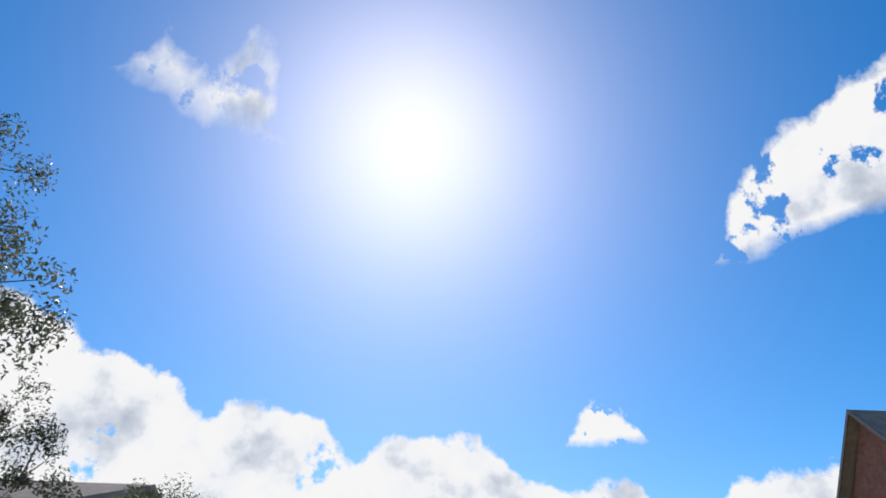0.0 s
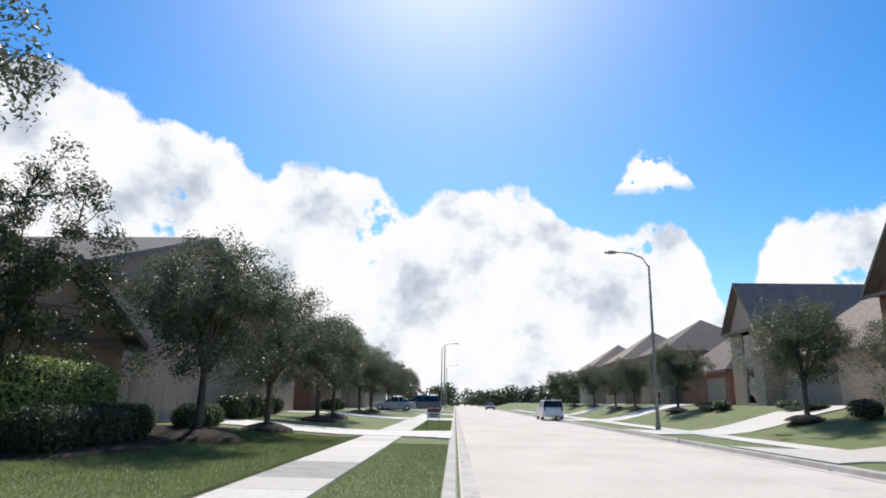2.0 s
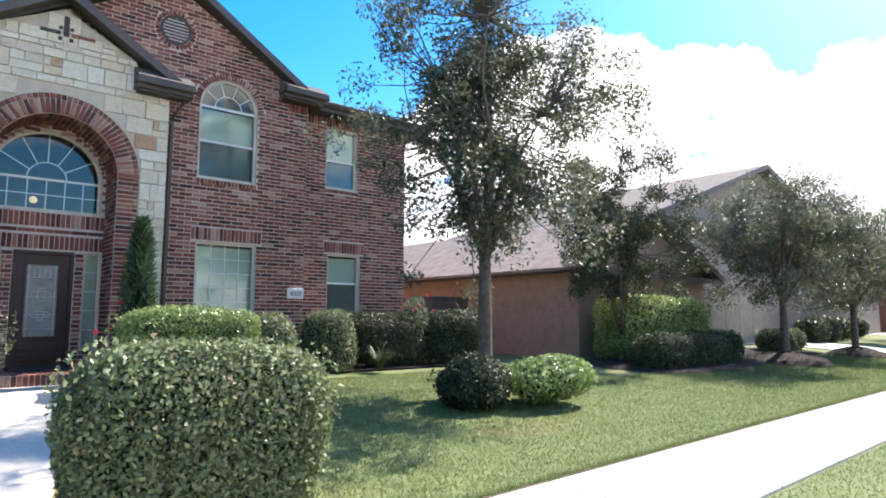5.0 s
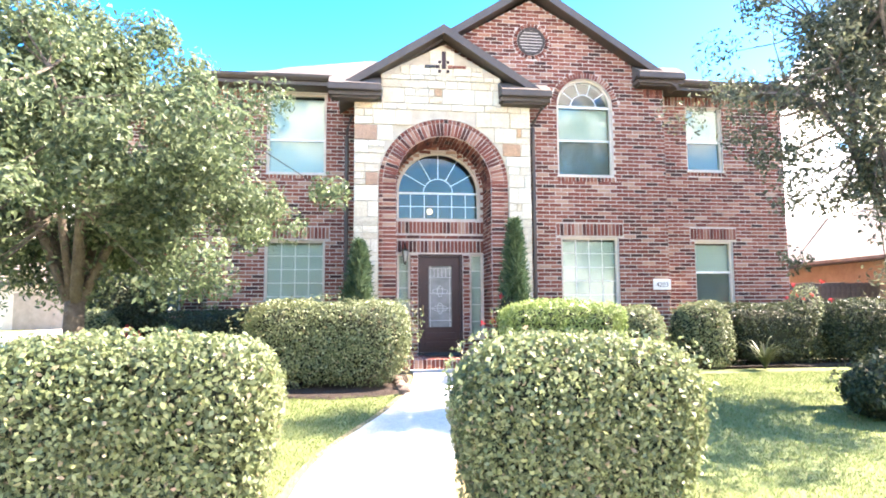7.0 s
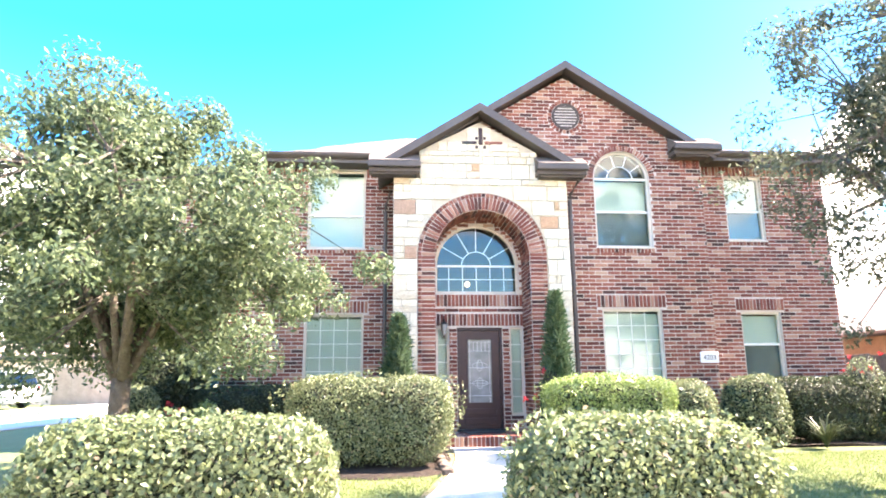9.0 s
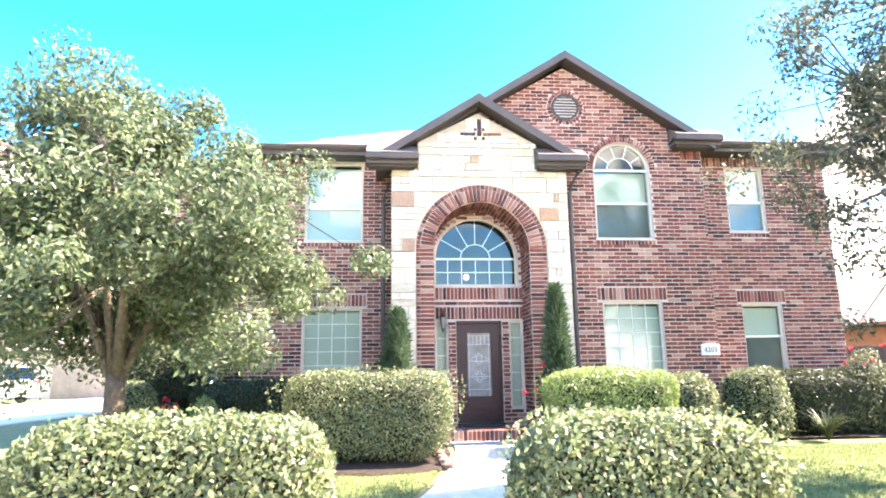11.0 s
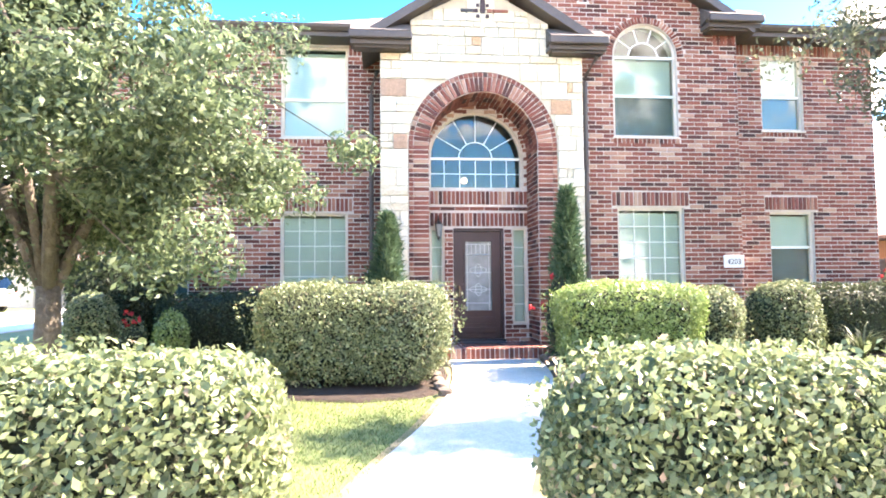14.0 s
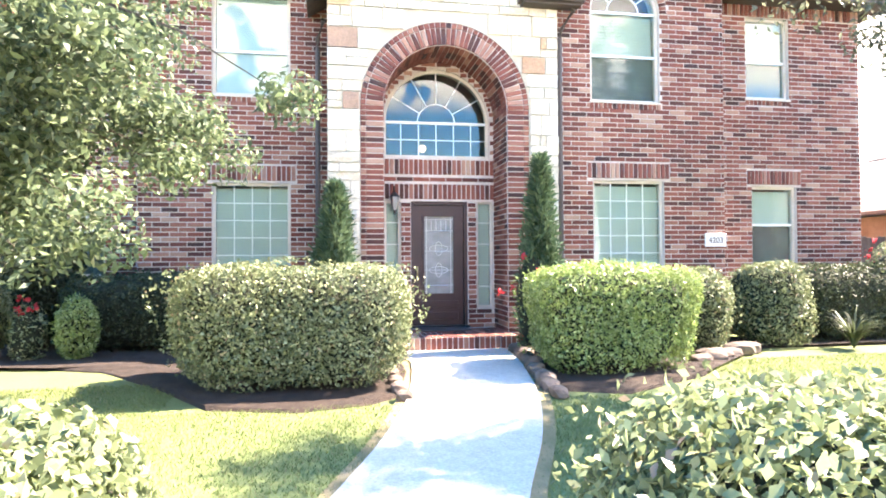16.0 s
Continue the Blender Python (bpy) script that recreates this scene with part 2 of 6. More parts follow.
def glass(name, tint, rough=0.02):
    """A window pane: mirror-like by Fresnel, see-through otherwise."""
    m = Nodes(name, rough)
    out = m.t.nodes["Material Output"]
    gl = m.n("ShaderNodeBsdfGlossy", Roughness=rough)
    tr = m.n("ShaderNodeBsdfTransparent")
    tr.inputs[0].default_value = tint
    lw = m.n("ShaderNodeLayerWeight", Blend=0.5)
    fr = m.math("ADD", m.math("MULTIPLY", m.math("POWER", lw.outputs["Facing"], 4.0), 0.8), 0.066)
    wob = m.noise(1.4, 2.0)
    bp = m.n("ShaderNodeBump", Strength=0.05, Distance=0.02)
    m.l(wob, bp.inputs["Height"])
    m.l(bp.outputs[0], gl.inputs["Normal"])
    ms = m.n("ShaderNodeMixShader")
    m.l(fr, ms.inputs[0])
    m.l(tr.outputs[0], ms.inputs[1])
    m.l(gl.outputs[0], ms.inputs[2])
    m.l(ms.outputs[0], out.inputs[0])
    return m.m


M_GLASS = glass("window_glass", (0.80, 0.88, 0.84, 1))
M_GLASS_CAR = glass("car_glass", (0.12, 0.13, 0.14, 1))
M_FROST = surface("obscure_glass", (0.20, 0.205, 0.20, 1), (0.30, 0.31, 0.30, 1), 5, 0.22, 120, 0.5)
# room wall darkened in colour to stand in for an unlit hall
M_HALL = surface("shade_toned_hall_wall", (0.15, 0.142, 0.13, 1), (0.18, 0.17, 0.158, 1), 2, 0.9, 30, 0.1)
M_ROOM = surface("room_wall", (0.50, 0.46, 0.40, 1), (0.56, 0.52, 0.46, 1), 2, 0.9, 30, 0.1)


# ---- mesh helpers ----
def mesh_obj(name, verts, faces, mat, parent=None, label="", smooth=False):
    me = bpy.data.meshes.new(name)
    me.from_pydata([tuple(v) for v in verts], [], [tuple(f) for f in faces])
    me.materials.append(mat)
    if smooth:
        me.polygons.foreach_set("use_smooth", [True] * len(me.polygons))
    ob = new(name, me)
    ob.parent = parent
    return tagged(ob, label)


def part(name, bm, mat, parent=None, label="", smooth=False):
    me = bpy.data.meshes.new(name)
    bmesh.ops.recalc_face_normals(bm, faces=bm.faces)
    bm.to_mesh(me)
    bm.free()
    me.materials.append(mat)
    if smooth:
        me.polygons.foreach_set("use_smooth", [True] * len(me.polygons))
    ob = new(name, me)
    ob.parent = parent
    return tagged(ob, label)


def thing(name, label, category, group="", kind="", at=None):
    ob = new(name)
    if at is not None:
        ob.location = at
    return tagged(ob, label, category, group, kind)


def box(bm, x0, x1, y0, y1, z0, z1, bevel=0.0):
    vs = [bm.verts.new((x, y, z)) for z in (z0, z1) for y in (y0, y1) for x in (x0, x1)]
    fs = [bm.faces.new([vs[i] for i in f]) for f in ((0, 2, 3, 1), (4, 5, 7, 6), (0, 1, 5, 4), (1, 3, 7, 5), (3, 2, 6, 7), (2, 0, 4, 6))]
    if bevel:
        es = list({e for f in fs for e in f.edges})
        bmesh.ops.bevel(bm, geom=es, offset=bevel, segments=2, affect="EDGES", profile=0.5)
    return bm


def boxed(*a, bevel=0.0):
    return box(bmesh.new(), *a, bevel=bevel)


def tube(bm, pts, radii, sides=8, cap=True):
    """A tapered tube along points."""
    rings = []
    for i, (p, r) in enumerate(zip(pts, radii)):
        p = Vector(p)
        d = (Vector(pts[min(i + 1, len(pts) - 1)]) - Vector(pts[max(i - 1, 0)])).normalized()
        a = d.orthogonal().normalized() if abs(d.z) < 0.95 else Vector((1, 0, 0))
        a = (a - d * a.dot(d)).normalized()
        b = d.cross(a)
        rings.append([bm.verts.new(p + (a * math.cos(t) + b * math.sin(t)) * r) for t in [2 * math.pi * k / sides for k in range(sides)]])
    for r0, r1 in zip(rings, rings[1:]):
        for k in range(sides):
            bm.faces.new((r0[k], r0[(k + 1) % sides], r1[(k + 1) % sides], r1[k]))
    if cap:
        bm.faces.new(rings[0][::-1])
        bm.faces.new(rings[-1])
    return bm


def prism(outline, holes, m, depth):
    """A slab cut to an outline in (u, v), with holes right through it; m maps (u, v, d) to the world."""
    bm = bmesh.new()
    for loop in [outline, *holes]:
        vs = [bm.verts.new((u, v, 0)) for u, v in loop]
        for a, b in zip(vs, vs[1:] + vs[:1]):
            bm.edges.new((a, b))
    bmesh.ops.triangle_fill(bm, use_beauty=True, use_dissolve=False, edges=list(bm.edges))
    got = bmesh.ops.extrude_face_region(bm, geom=list(bm.faces))
    bmesh.ops.translate(bm, vec=(0, 0, depth), verts=[v for v in got["geom"] if isinstance(v, bmesh.types.BMVert)])
    for v in bm.verts:
        v.co = m(v.co.x, v.co.y, v.co.z)
    return bm


def arc(cx, cz, r, a0, a1, n):
    return [(cx + r * math.cos(a0 + (a1 - a0) * i / n), cz + r * math.sin(a0 + (a1 - a0) * i / n)) for i in range(n + 1)]


def rect(u0, u1, v0, v1):
    return [(u0, v0), (u1, v0), (u1, v1), (u0, v1)]


RNG = np.random.default_rng(7)


def leaf_mesh(name, pts, outward, size, mat, parent, aspect=0.55, spread=0.8, rng=RNG, label=""):
    """Many small leaves, each one bent rhomb, facing roughly outward."""
    n = len(pts)
    nrm = outward + rng.normal(0, spread, (n, 3))
    nrm /= np.linalg.norm(nrm, axis=1)[:, None] + 1e-9
    t = rng.normal(0, 1, (n, 3))
    t -= nrm * (t * nrm).sum(1)[:, None]
    t /= np.linalg.norm(t, axis=1)[:, None] + 1e-9
    s = np.cross(nrm, t)
    ln = (size * rng.uniform(0.65, 1.35, n))[:, None]
    wd = ln * aspect
    fold = nrm * ln * 0.12
    v = np.stack([pts - t * ln * 0.5, pts - s * wd * 0.5 + fold, pts + t * ln * 0.5, pts + s * wd * 0.5 + fold], 1).reshape(-1, 3)
    me = bpy.data.meshes.new(name)
    me.vertices.add(4 * n)
    me.vertices.foreach_set("co", v.astype(np.float32).ravel())
    me.loops.add(4 * n)
    me.loops.foreach_set("vertex_index", np.arange(4 * n, dtype=np.int32))
    me.polygons.add(n)
    me.polygons.foreach_set("loop_start", np.arange(0, 4 * n, 4, dtype=np.int32))
    me.materials.append(mat)
    me.update(calc_edges=True)
    ob = new(name, me)
    ob.parent = parent
    return tagged(ob, label)


def blade_mesh(name, pts, height, width, mat, parent=None, rng=RNG, lean=0.5):
    """Grass: one thin triangle each."""
    n = len(pts)
    a = rng.uniform(0, 2 * math.pi, n)
    s = np.stack([np.cos(a), np.sin(a), np.zeros(n)], 1)
    h = height * rng.uniform(0.5, 1.3, n)
    tip = np.stack([rng.normal(0, lean, n) * h, rng.normal(0, lean, n) * h, h], 1)
    v = np.stack([pts - s * width, pts + s * width, pts + tip], 1).reshape(-1, 3)
    me = bpy.data.meshes.new(name)
    me.vertices.add(3 * n)
    me.vertices.foreach_set("co", v.astype(np.float32).ravel())
    me.loops.add(3 * n)
    me.loops.foreach_set("vertex_index", np.arange(3 * n, dtype=np.int32))
    me.polygons.add(n)
    me.polygons.foreach_set("loop_start", np.arange(0, 3 * n, 3, dtype=np.int32))
    me.materials.append(mat)
    me.update(calc_edges=True)
    ob = new(name, me)
    ob.parent = parent
    return ob


# ---- ground, street and pavements ----
TILT = 0.034  # the street runs along x, turned a little towards y


def sy(x, w):
    """World y of a line w metres to the left of the street's datum."""
    return w + TILT * x


KERB_IN, KERB_BACK, WALK_R, WALK_L = 3.72, 3.95, 5.70, 7.08
KERB_FAR, WALK_FAR_L, WALK_FAR_R = -5.0, -7.0, -8.4


def smooth(a, b, t):
    t = min(max((t - a) / (b - a), 0.0), 1.0)
    return t * t * (3 - 2 * t)


def ground_z(x, y):
    w = y - TILT * x
    if w > WALK_L:
        return 0.34 * smooth(WALK_L, 14.0, w)
    if w > KERB_IN:
        return 0.0
    if w > KERB_FAR:
        return -0.2
    return 0.02 + 1.4 * smooth(8.1, 15.0, -w)


def ground():
    ws = [-900, -300, -120, -60, -30, -20, -16, -14, -12, -10, -8.4, -7, -6, -5.21, -4.9, 3.6, 3.801, 5, 5.7, 7.08, 7.6, 8.2, 9, 10, 11, 12, 13, 14, 16, 20, 30, 60, 150, 400, 900]
    xs = [-900, -400, -200, -120, -80] + list(range(-60, 100, 4)) + [110, 130, 160, 220, 320, 500, 900, 2000]
    vs, fs = [], []
    for x in xs:
        for w in ws:
            y = sy(x, w)
            z = ground_z(x, y)
            if w == -5.21:
                z = 0.02
            if w == 3.801:
                z = -0.012
            vs.append((x, y, z - 0.012 if w > 3.8 else z - 0.012))
    k = len(ws)
    for i in range(len(xs) - 1):
        for j in range(k - 1):
            fs.append((i * k + j, (i + 1) * k + j, (i + 1) * k + j + 1, i * k + j + 1))
    ob = mesh_obj("ground", vs, fs, M_SOIL)
    return tagged(ob, "mown green lawn turf with a few dry patches", "ground", kind="structure")


def strip(name, x0, x1, w0, w1, z0, z1, mat, parent=None, label="", step=8.0, crown=0.0):
    """A long slab beside the street, with thickness."""
    n = max(1, int((x1 - x0) / step))
    bm = bmesh.new()
    rings = []
    for i in range(n + 1):
        x = x0 + (x1 - x0) * i / n
        ring = []
        for w, z in ((w0, z0), (w0, z1), ((w0 + w1) / 2, z1 + crown), (w1, z1), (w1, z0)):
            ring.append(bm.verts.new((x, sy(x, w), z)))
        rings.append(ring)
    for a, b in zip(rings, rings[1:]):
        for k in range(5):
            bm.faces.new((a[k], a[(k + 1) % 5], b[(k + 1) % 5], b[k]))
    bm.faces.new(rings[0])
    bm.faces.new(rings[-1][::-1])
    return part(name, bm, mat, parent, label)


ground()
road = strip("road", -140, 700, KERB_FAR + 0.02, KERB_IN - 0.01, -0.4, -0.14, M_ROAD, step=10, crown=0.05)
tagged(road, "pale sunlit concrete residential road with dark stains", "road", kind="structure")


def kerb(name, w0, w1, x0, x1):
    """Rounded concrete kerb with a gutter lip."""
    n = int((x1 - x0) / 3)
    sgn = 1 if w1 > w0 else -1
    prof = [(w0 - 0.34 * sgn, -0.3), (w0 - 0.34 * sgn, -0.128), (w0 - 0.02 * sgn, -0.142), (w0, -0.12), (w0 + 0.03 * sgn, -0.02), (w0 + 0.07 * sgn, 0.004), (w1, 0.006), (w1, -0.3)]
    bm = bmesh.new()
    rings = [[bm.verts.new((x0 + (x1 - x0) * i / n, sy(x0 + (x1 - x0) * i / n, w), z)) for w, z in prof] for i in range(n + 1)]
    for a, b in zip(rings, rings[1:]):
        for k in range(len(prof)):
            bm.faces.new((a[k], a[(k + 1) % len(prof)], b[(k + 1) % len(prof)], b[k]))
    ob = part(name, bm, M_KERB)
    return tagged(ob, "weathered concrete kerb and gutter along the road", "kerb", kind="structure")


kerb("kerb", KERB_IN, KERB_BACK, -120, 300)
kerb("kerb", KERB_FAR, KERB_FAR - 0.25, -120, 300)


def slab_walk(name, x0, x1, w0, w1, label, grey=()):
    """A sidewalk of single slabs with open joints."""
    base = strip(name, x0, x1, w0 + 0.02, w1 - 0.02, -0.2, 0.002, M_EDGE, None)
    tagged(base, label, "sidewalk", kind="structure")
    length, gap = 1.42, 0.018
    shared = {}
    x, k = x0, 0
    while x < x1 - 0.1:
        g = k in grey
        if g not in shared:
            bm = boxed(0, length - gap, w0, w1, -0.06, 0.022, bevel=0.012)
            for v in bm.verts:
                v.co.y += TILT * v.co.x
            me = bpy.data.meshes.new("slab")
            bm.to_mesh(me)
            bm.free()
            me.materials.append(M_PATCH if g else M_CONC)
            shared[g] = me
        ob = new("slab", shared[g])
        ob.parent = base
        ob.location = (x, TILT * x, 0)
        x += length
        k += 1
    return base


near_walk = slab_walk("pavement", -60.0, 130.0, WALK_R, WALK_L, "pale concrete sidewalk slabs beside the lawn", grey=(50, 51))
far_walk = strip("pavement", -60, 130, WALK_FAR_R, WALK_FAR_L, -0.2, 0.045, M_CONC)
tagged(far_walk, "pale concrete sidewalk across the road", "sidewalk", kind="structure")


def driveway(x0, x1, y0, y1, side, label="pale concrete driveway", z1=0.03):
    """A concrete drive from the kerb towards a house, laid on the rising ground."""
    n = 10
    bm = bmesh.new()
    rings = []
    for i in range(n + 1):
        t = i / n
        y = y0 + (y1 - y0) * t
        flare = 0.9 * max(0.0, 1 - t * n / 1.2)
        xa, xb = x0 - flare, x1 + flare
        za, zb = max(ground_z(xa, y + TILT * xa), -0.1), max(ground_z(xb, y + TILT * xb), -0.1)
        rings.append([bm.verts.new(c) for c in ((xa, sy(xa, y), za - 0.15), (xa, sy(xa, y), za + z1), (xb, sy(xb, y), zb + z1), (xb, sy(xb, y), zb - 0.15))])
    for a, b in zip(rings, rings[1:]):
        for k in range(4):
            bm.faces.new((a[k], a[(k + 1) % 4], b[(k + 1) % 4], b[k]))
    bm.faces.new(rings[0])
    bm.faces.new(rings[-1][::-1])
    ob = part("driveway", bm, M_CONC)
    return tagged(ob, label, "driveway", kind="structure")


for dx in (24.2, 46.0, 66.0, 88.0):
    driveway(dx, dx + 4.2, KERB_BACK - 0.05, 17.0, 1)
for dx in (17.0, 30.5, 52.0, 72.0):
    driveway(dx, dx + 4.2, KERB_FAR - 0.1, -16.0, -1)

# ---- the brick house ----
BL, BH, JT = 0.254, 0.0762, 0.0165  # brick module and joint
house = thing("brick_house", "two-storey red brick house with pale stone entrance gable", "house")
BRICK_MESH = {}


def brick_shape(length, h=BH - JT, out=0.012, deep=0.03):
    """One brick face with worn edges, in (u, out, z), centred."""
    c = 0.004
    a, b = length / 2, h / 2
    v = [(-a, deep, -b), (a, deep, -b), (a, deep, b), (-a, deep, b)]
    v += [(-a, -out + c, -b), (a, -out + c, -b), (a, -out + c, b), (-a, -out + c, b)]
    v += [(-a + c, -out, -b + c), (a - c, -out, -b + c), (a - c, -out, b - c), (-a + c, -out, b - c)]
    f = [(0, 1, 5, 4), (1, 2, 6, 5), (2, 3, 7, 6), (3, 0, 4, 7), (4, 5, 9, 8), (5, 6, 10, 9), (6, 7, 11, 10), (7, 4, 8, 11), (8, 9, 10, 11)]
    return v, f


class Masonry:
    """Gathers the bricks of one wall: whole ones near the walk become parts, the rest one joined part."""

    def __init__(self, wall, m, limit=300, name="brick", mat=None, mats=None):
        self.wall, self.m, self.limit, self.count = wall, m, limit, 0
        self.v, self.f, self.name = [], [], name
        self.mat, self.mats = mat or M_BRICK, mats or M_BRICKS

    def lay(self, u, z, length, h=BH - JT, turn=0.0, single=False, out=0.012):
        """A brick centred on (u, z) of the wall, turned in its plane."""
        ct, st = math.cos(turn), math.sin(turn)
        out = out + random.uniform(-0.003, 0.003)
        if single and self.count < self.limit:
            key = (round(length, 3), round(h, 3))
            if key not in BRICK_MESH:
                v, f = brick_shape(length, h)
                me = bpy.data.meshes.new(self.name)
                me.from_pydata(v, [], f)
                BRICK_MESH[key] = me
            me = BRICK_MESH[key]
            if not me.materials:
                me.materials.append(self.mat)
            o, x, y = Vector(self.m(u, z, 0)), Vector(self.m(u + ct, z + st, 0)), Vector(self.m(u, z, 1))
            ux, uy = x - o, o - y
            ob = new(self.name, me)
            ob.parent = self.wall
            uz = ux.cross(uy) * -1
            if uz.z < 0 and turn == 0.0:
                uz = -uz
            ob.matrix_world = Matrix(((ux.x, uy.x * -1, uz.x, o.x), (ux.y, uy.y * -1, uz.y, o.y), (ux.z, uy.z * -1, uz.z, o.z), (0, 0, 0, 1)))
            self.count += 1
            return
        v, f = brick_shape(length, h, out)
        k = len(self.v)
        self.v += [self.m(u + a * ct - c * st, z + a * st + c * ct, b) for a, b, c in v]
        self.f += [tuple(i + k for i in q) for q in f]

    def done(self):
        if self.v:
            ob = mesh_obj(self.name + "work", self.v, self.f, self.mats, self.wall)
            tagged(ob, kind="stuff")


def free_spans(u0, u1, cuts):
    spans = [(u0, u1)]
    for a, b in cuts:
        nxt = []
        for s, e in spans:
            if b <= s or a >= e:
                nxt.append((s, e))
                continue
            if a > s:
                nxt.append((s, a))
            if b < e:
                nxt.append((b, e))
        spans = nxt
    return spans


def courses(mas, z0, z1, span, cuts, near=None):
    """Running bond between z0 and z1; span(z) gives the wall's ends, cuts(z) its openings."""
    i = 0
    z = z0 + BH / 2
    while z < z1:
        u0, u1 = span(z)
        start = -20.0 + (BL / 2 if i % 2 else 0.0)
        for s, e in free_spans(u0, u1, cuts(z)):
            k = math.floor((s - start) / BL)
            while start + k * BL < e - 0.03:
                a, b = max(s, start + k * BL), min(e, start + (k + 1) * BL)
                if b - a > 0.05:
                    full = b - a > BL - 1e-4
                    mas.lay((a + b) / 2, z, b - a - JT, single=full and near is not None and near(a, z))
                k += 1
        z += BH
        i += 1


def soldiers(mas, u0, u1, z0, h=0.248):
    """A row of upright bricks over an opening."""
    n = max(1, round((u1 - u0) / BH))
    w = (u1 - u0) / n
    for k in range(n):
        mas.lay(u0 + w * (k + 0.5), z0 + h / 2, w - JT, h - JT, out=0.016)


def front(y):
    """Maps (u, z, inward) of a wall that faces the street."""
    return lambda u, z, d: (u, y + d, z)


def arch_half(z, cz, r):
    return math.sqrt(max(r * r - max(z - cz, 0.0) ** 2, 0.0)) if z < cz + r else 0.0


# windows: x0, x1, z0, z1
W_UL, W_GL = (-3.63, -2.45, 4.20, 5.89), (-3.63, -2.45, 1.10, 2.83)
W_ARCH, W_GR = (2.17, 3.33, 4.06, 6.07), (2.20, 3.38, 1.10, 2.83)
W_UR, W_RR = (5.16, 5.97, 4.32, 5.72), (5.24, 6.09, 1.10, 2.82)
W_SM = (-6.13, -5.50, 1.35, 2.62)
Y_MAIN, Y_RIGHT, Y_LEFT, Y_FAR, Y_STONE, Y_ENTRY = 15.5, 15.93, 16.5, 17.5, 15.2, 16.02
BASE = 0.30


def pad(w, g):
    return [w[0] - g, w[1] + g]


def wall(name, outline, holes, y, thick=0.3, mat=None, m=None):
    ob = part(name, prism(outline, holes, m or front(y), thick), mat or M_MORTAR, house)
    return ob


# main gable
apex = (1.64, 7.66)
arch_r = (W_ARCH[1] - W_ARCH[0]) / 2
arch_c = ((W_ARCH[0] + W_ARCH[1]) / 2, W_ARCH[3] - arch_r)
arch_hole = [(W_ARCH[0], W_ARCH[2]), (W_ARCH[1], W_ARCH[2])] + arc(*arch_c, arch_r, 0, math.pi, 20)
vent_c, vent_r = (1.66, 6.80), 0.29
GL, GR, GZ = -1.0, 4.44, 6.12
main = wall("wall", [(1.26, BASE - 0.3), (GR, BASE - 0.3), (GR, GZ), apex, (GL, GZ), (GL, 5.16), (1.26, 5.16)], [arch_hole, rect(*W_GR)], Y_MAIN)
mas = Masonry(main, front(Y_MAIN))


def gable_span(z):
    if z < GZ:
        return GL, GR
    t = (apex[1] - z) / (apex[1] - GZ)
    return apex[0] + (GL - apex[0]) * t, apex[0] + (GR - apex[0]) * t


def main_cuts(z):
    c = []
    if W_ARCH[2] - 0.12 < z < arch_c[1]:
        c.append((W_ARCH[0], W_ARCH[1]))
    if arch_c[1] <= z:
        h = arch_half(z, arch_c[1], arch_r + 0.13)
        if h:
            c.append((arch_c[0] - h, arch_c[0] + h))
    if W_GR[2] < z < W_GR[3]:
        c.append((W_GR[0], W_GR[1]))
    if W_GR[3] <= z < W_GR[3] + 0.30:
        c.append((W_GR[0] - 0.1, W_GR[1] + 0.1))
    if abs(z - vent_c[1]) < vent_r + 0.09:
        h = math.sqrt((vent_r + 0.09) ** 2 - (z - vent_c[1]) ** 2)
        c.append((vent_c[0] - h, vent_c[0] + h))
    c.append((-2.0, 1.50) if z < 5.3 else (-2.0, 1.50 - (z - 5.3) / 0.60 - 0.1))
    return c


def fan(mas, cx, cz, r0, r1, a0, a1, n):
    """Bricks set round an arch."""
    for k in range(n):
        a = a0 + (a1 - a0) * (k + 0.5) / n
        w = abs(a1 - a0) / n * (r0 + r1) / 2 - JT * 0.8
        mas.lay(cx + (r0 + r1) / 2 * math.cos(a), cz + (r0 + r1) / 2 * math.sin(a), r1 - r0 - 0.006, w, turn=a, out=0.018)


courses(mas, BASE, apex[1] - 0.05, gable_span, main_cuts, lambda u, z: 3.3 < u < 4.44 or (u > 1.5 and 2.8 < z < 4.1))
soldiers(mas, W_GR[0] - 0.1, W_GR[1] + 0.1, W_GR[3] + 0.025)
soldiers(mas, W_ARCH[0] - 0.02, W_ARCH[1] + 0.02, W_ARCH[2] - 0.118, 0.11)
fan(mas, *arch_c, arch_r + 0.005, arch_r + 0.125, 0, math.pi, 34)
fan(mas, *vent_c, vent_r + 0.005, vent_r + 0.085, 0, 2 * math.pi, 28)
soldiers(mas, 4.0, 4.42, 5.72)
mas.done()

# right wing
RX1, REZ = 7.36, 5.98
right = wall("wall", rect(GR, RX1, BASE - 0.3, REZ), [rect(*W_UR), rect(*W_RR)], Y_RIGHT)
mas = Masonry(right, front(Y_RIGHT))


def right_cuts(z):
    c = []
    if W_RR[2] < z < W_RR[3]:
        c.append((W_RR[0], W_RR[1]))
    if W_RR[3] <= z < W_RR[3] + 0.30:
        c.append((W_RR[0] - 0.09, W_RR[1] + 0.09))
    if W_UR[2] - 0.12 < z < W_UR[3]:
        c.append((W_UR[0], W_UR[1]))
    if z > REZ - 0.26:
        c.append((GR, RX1))
    return c


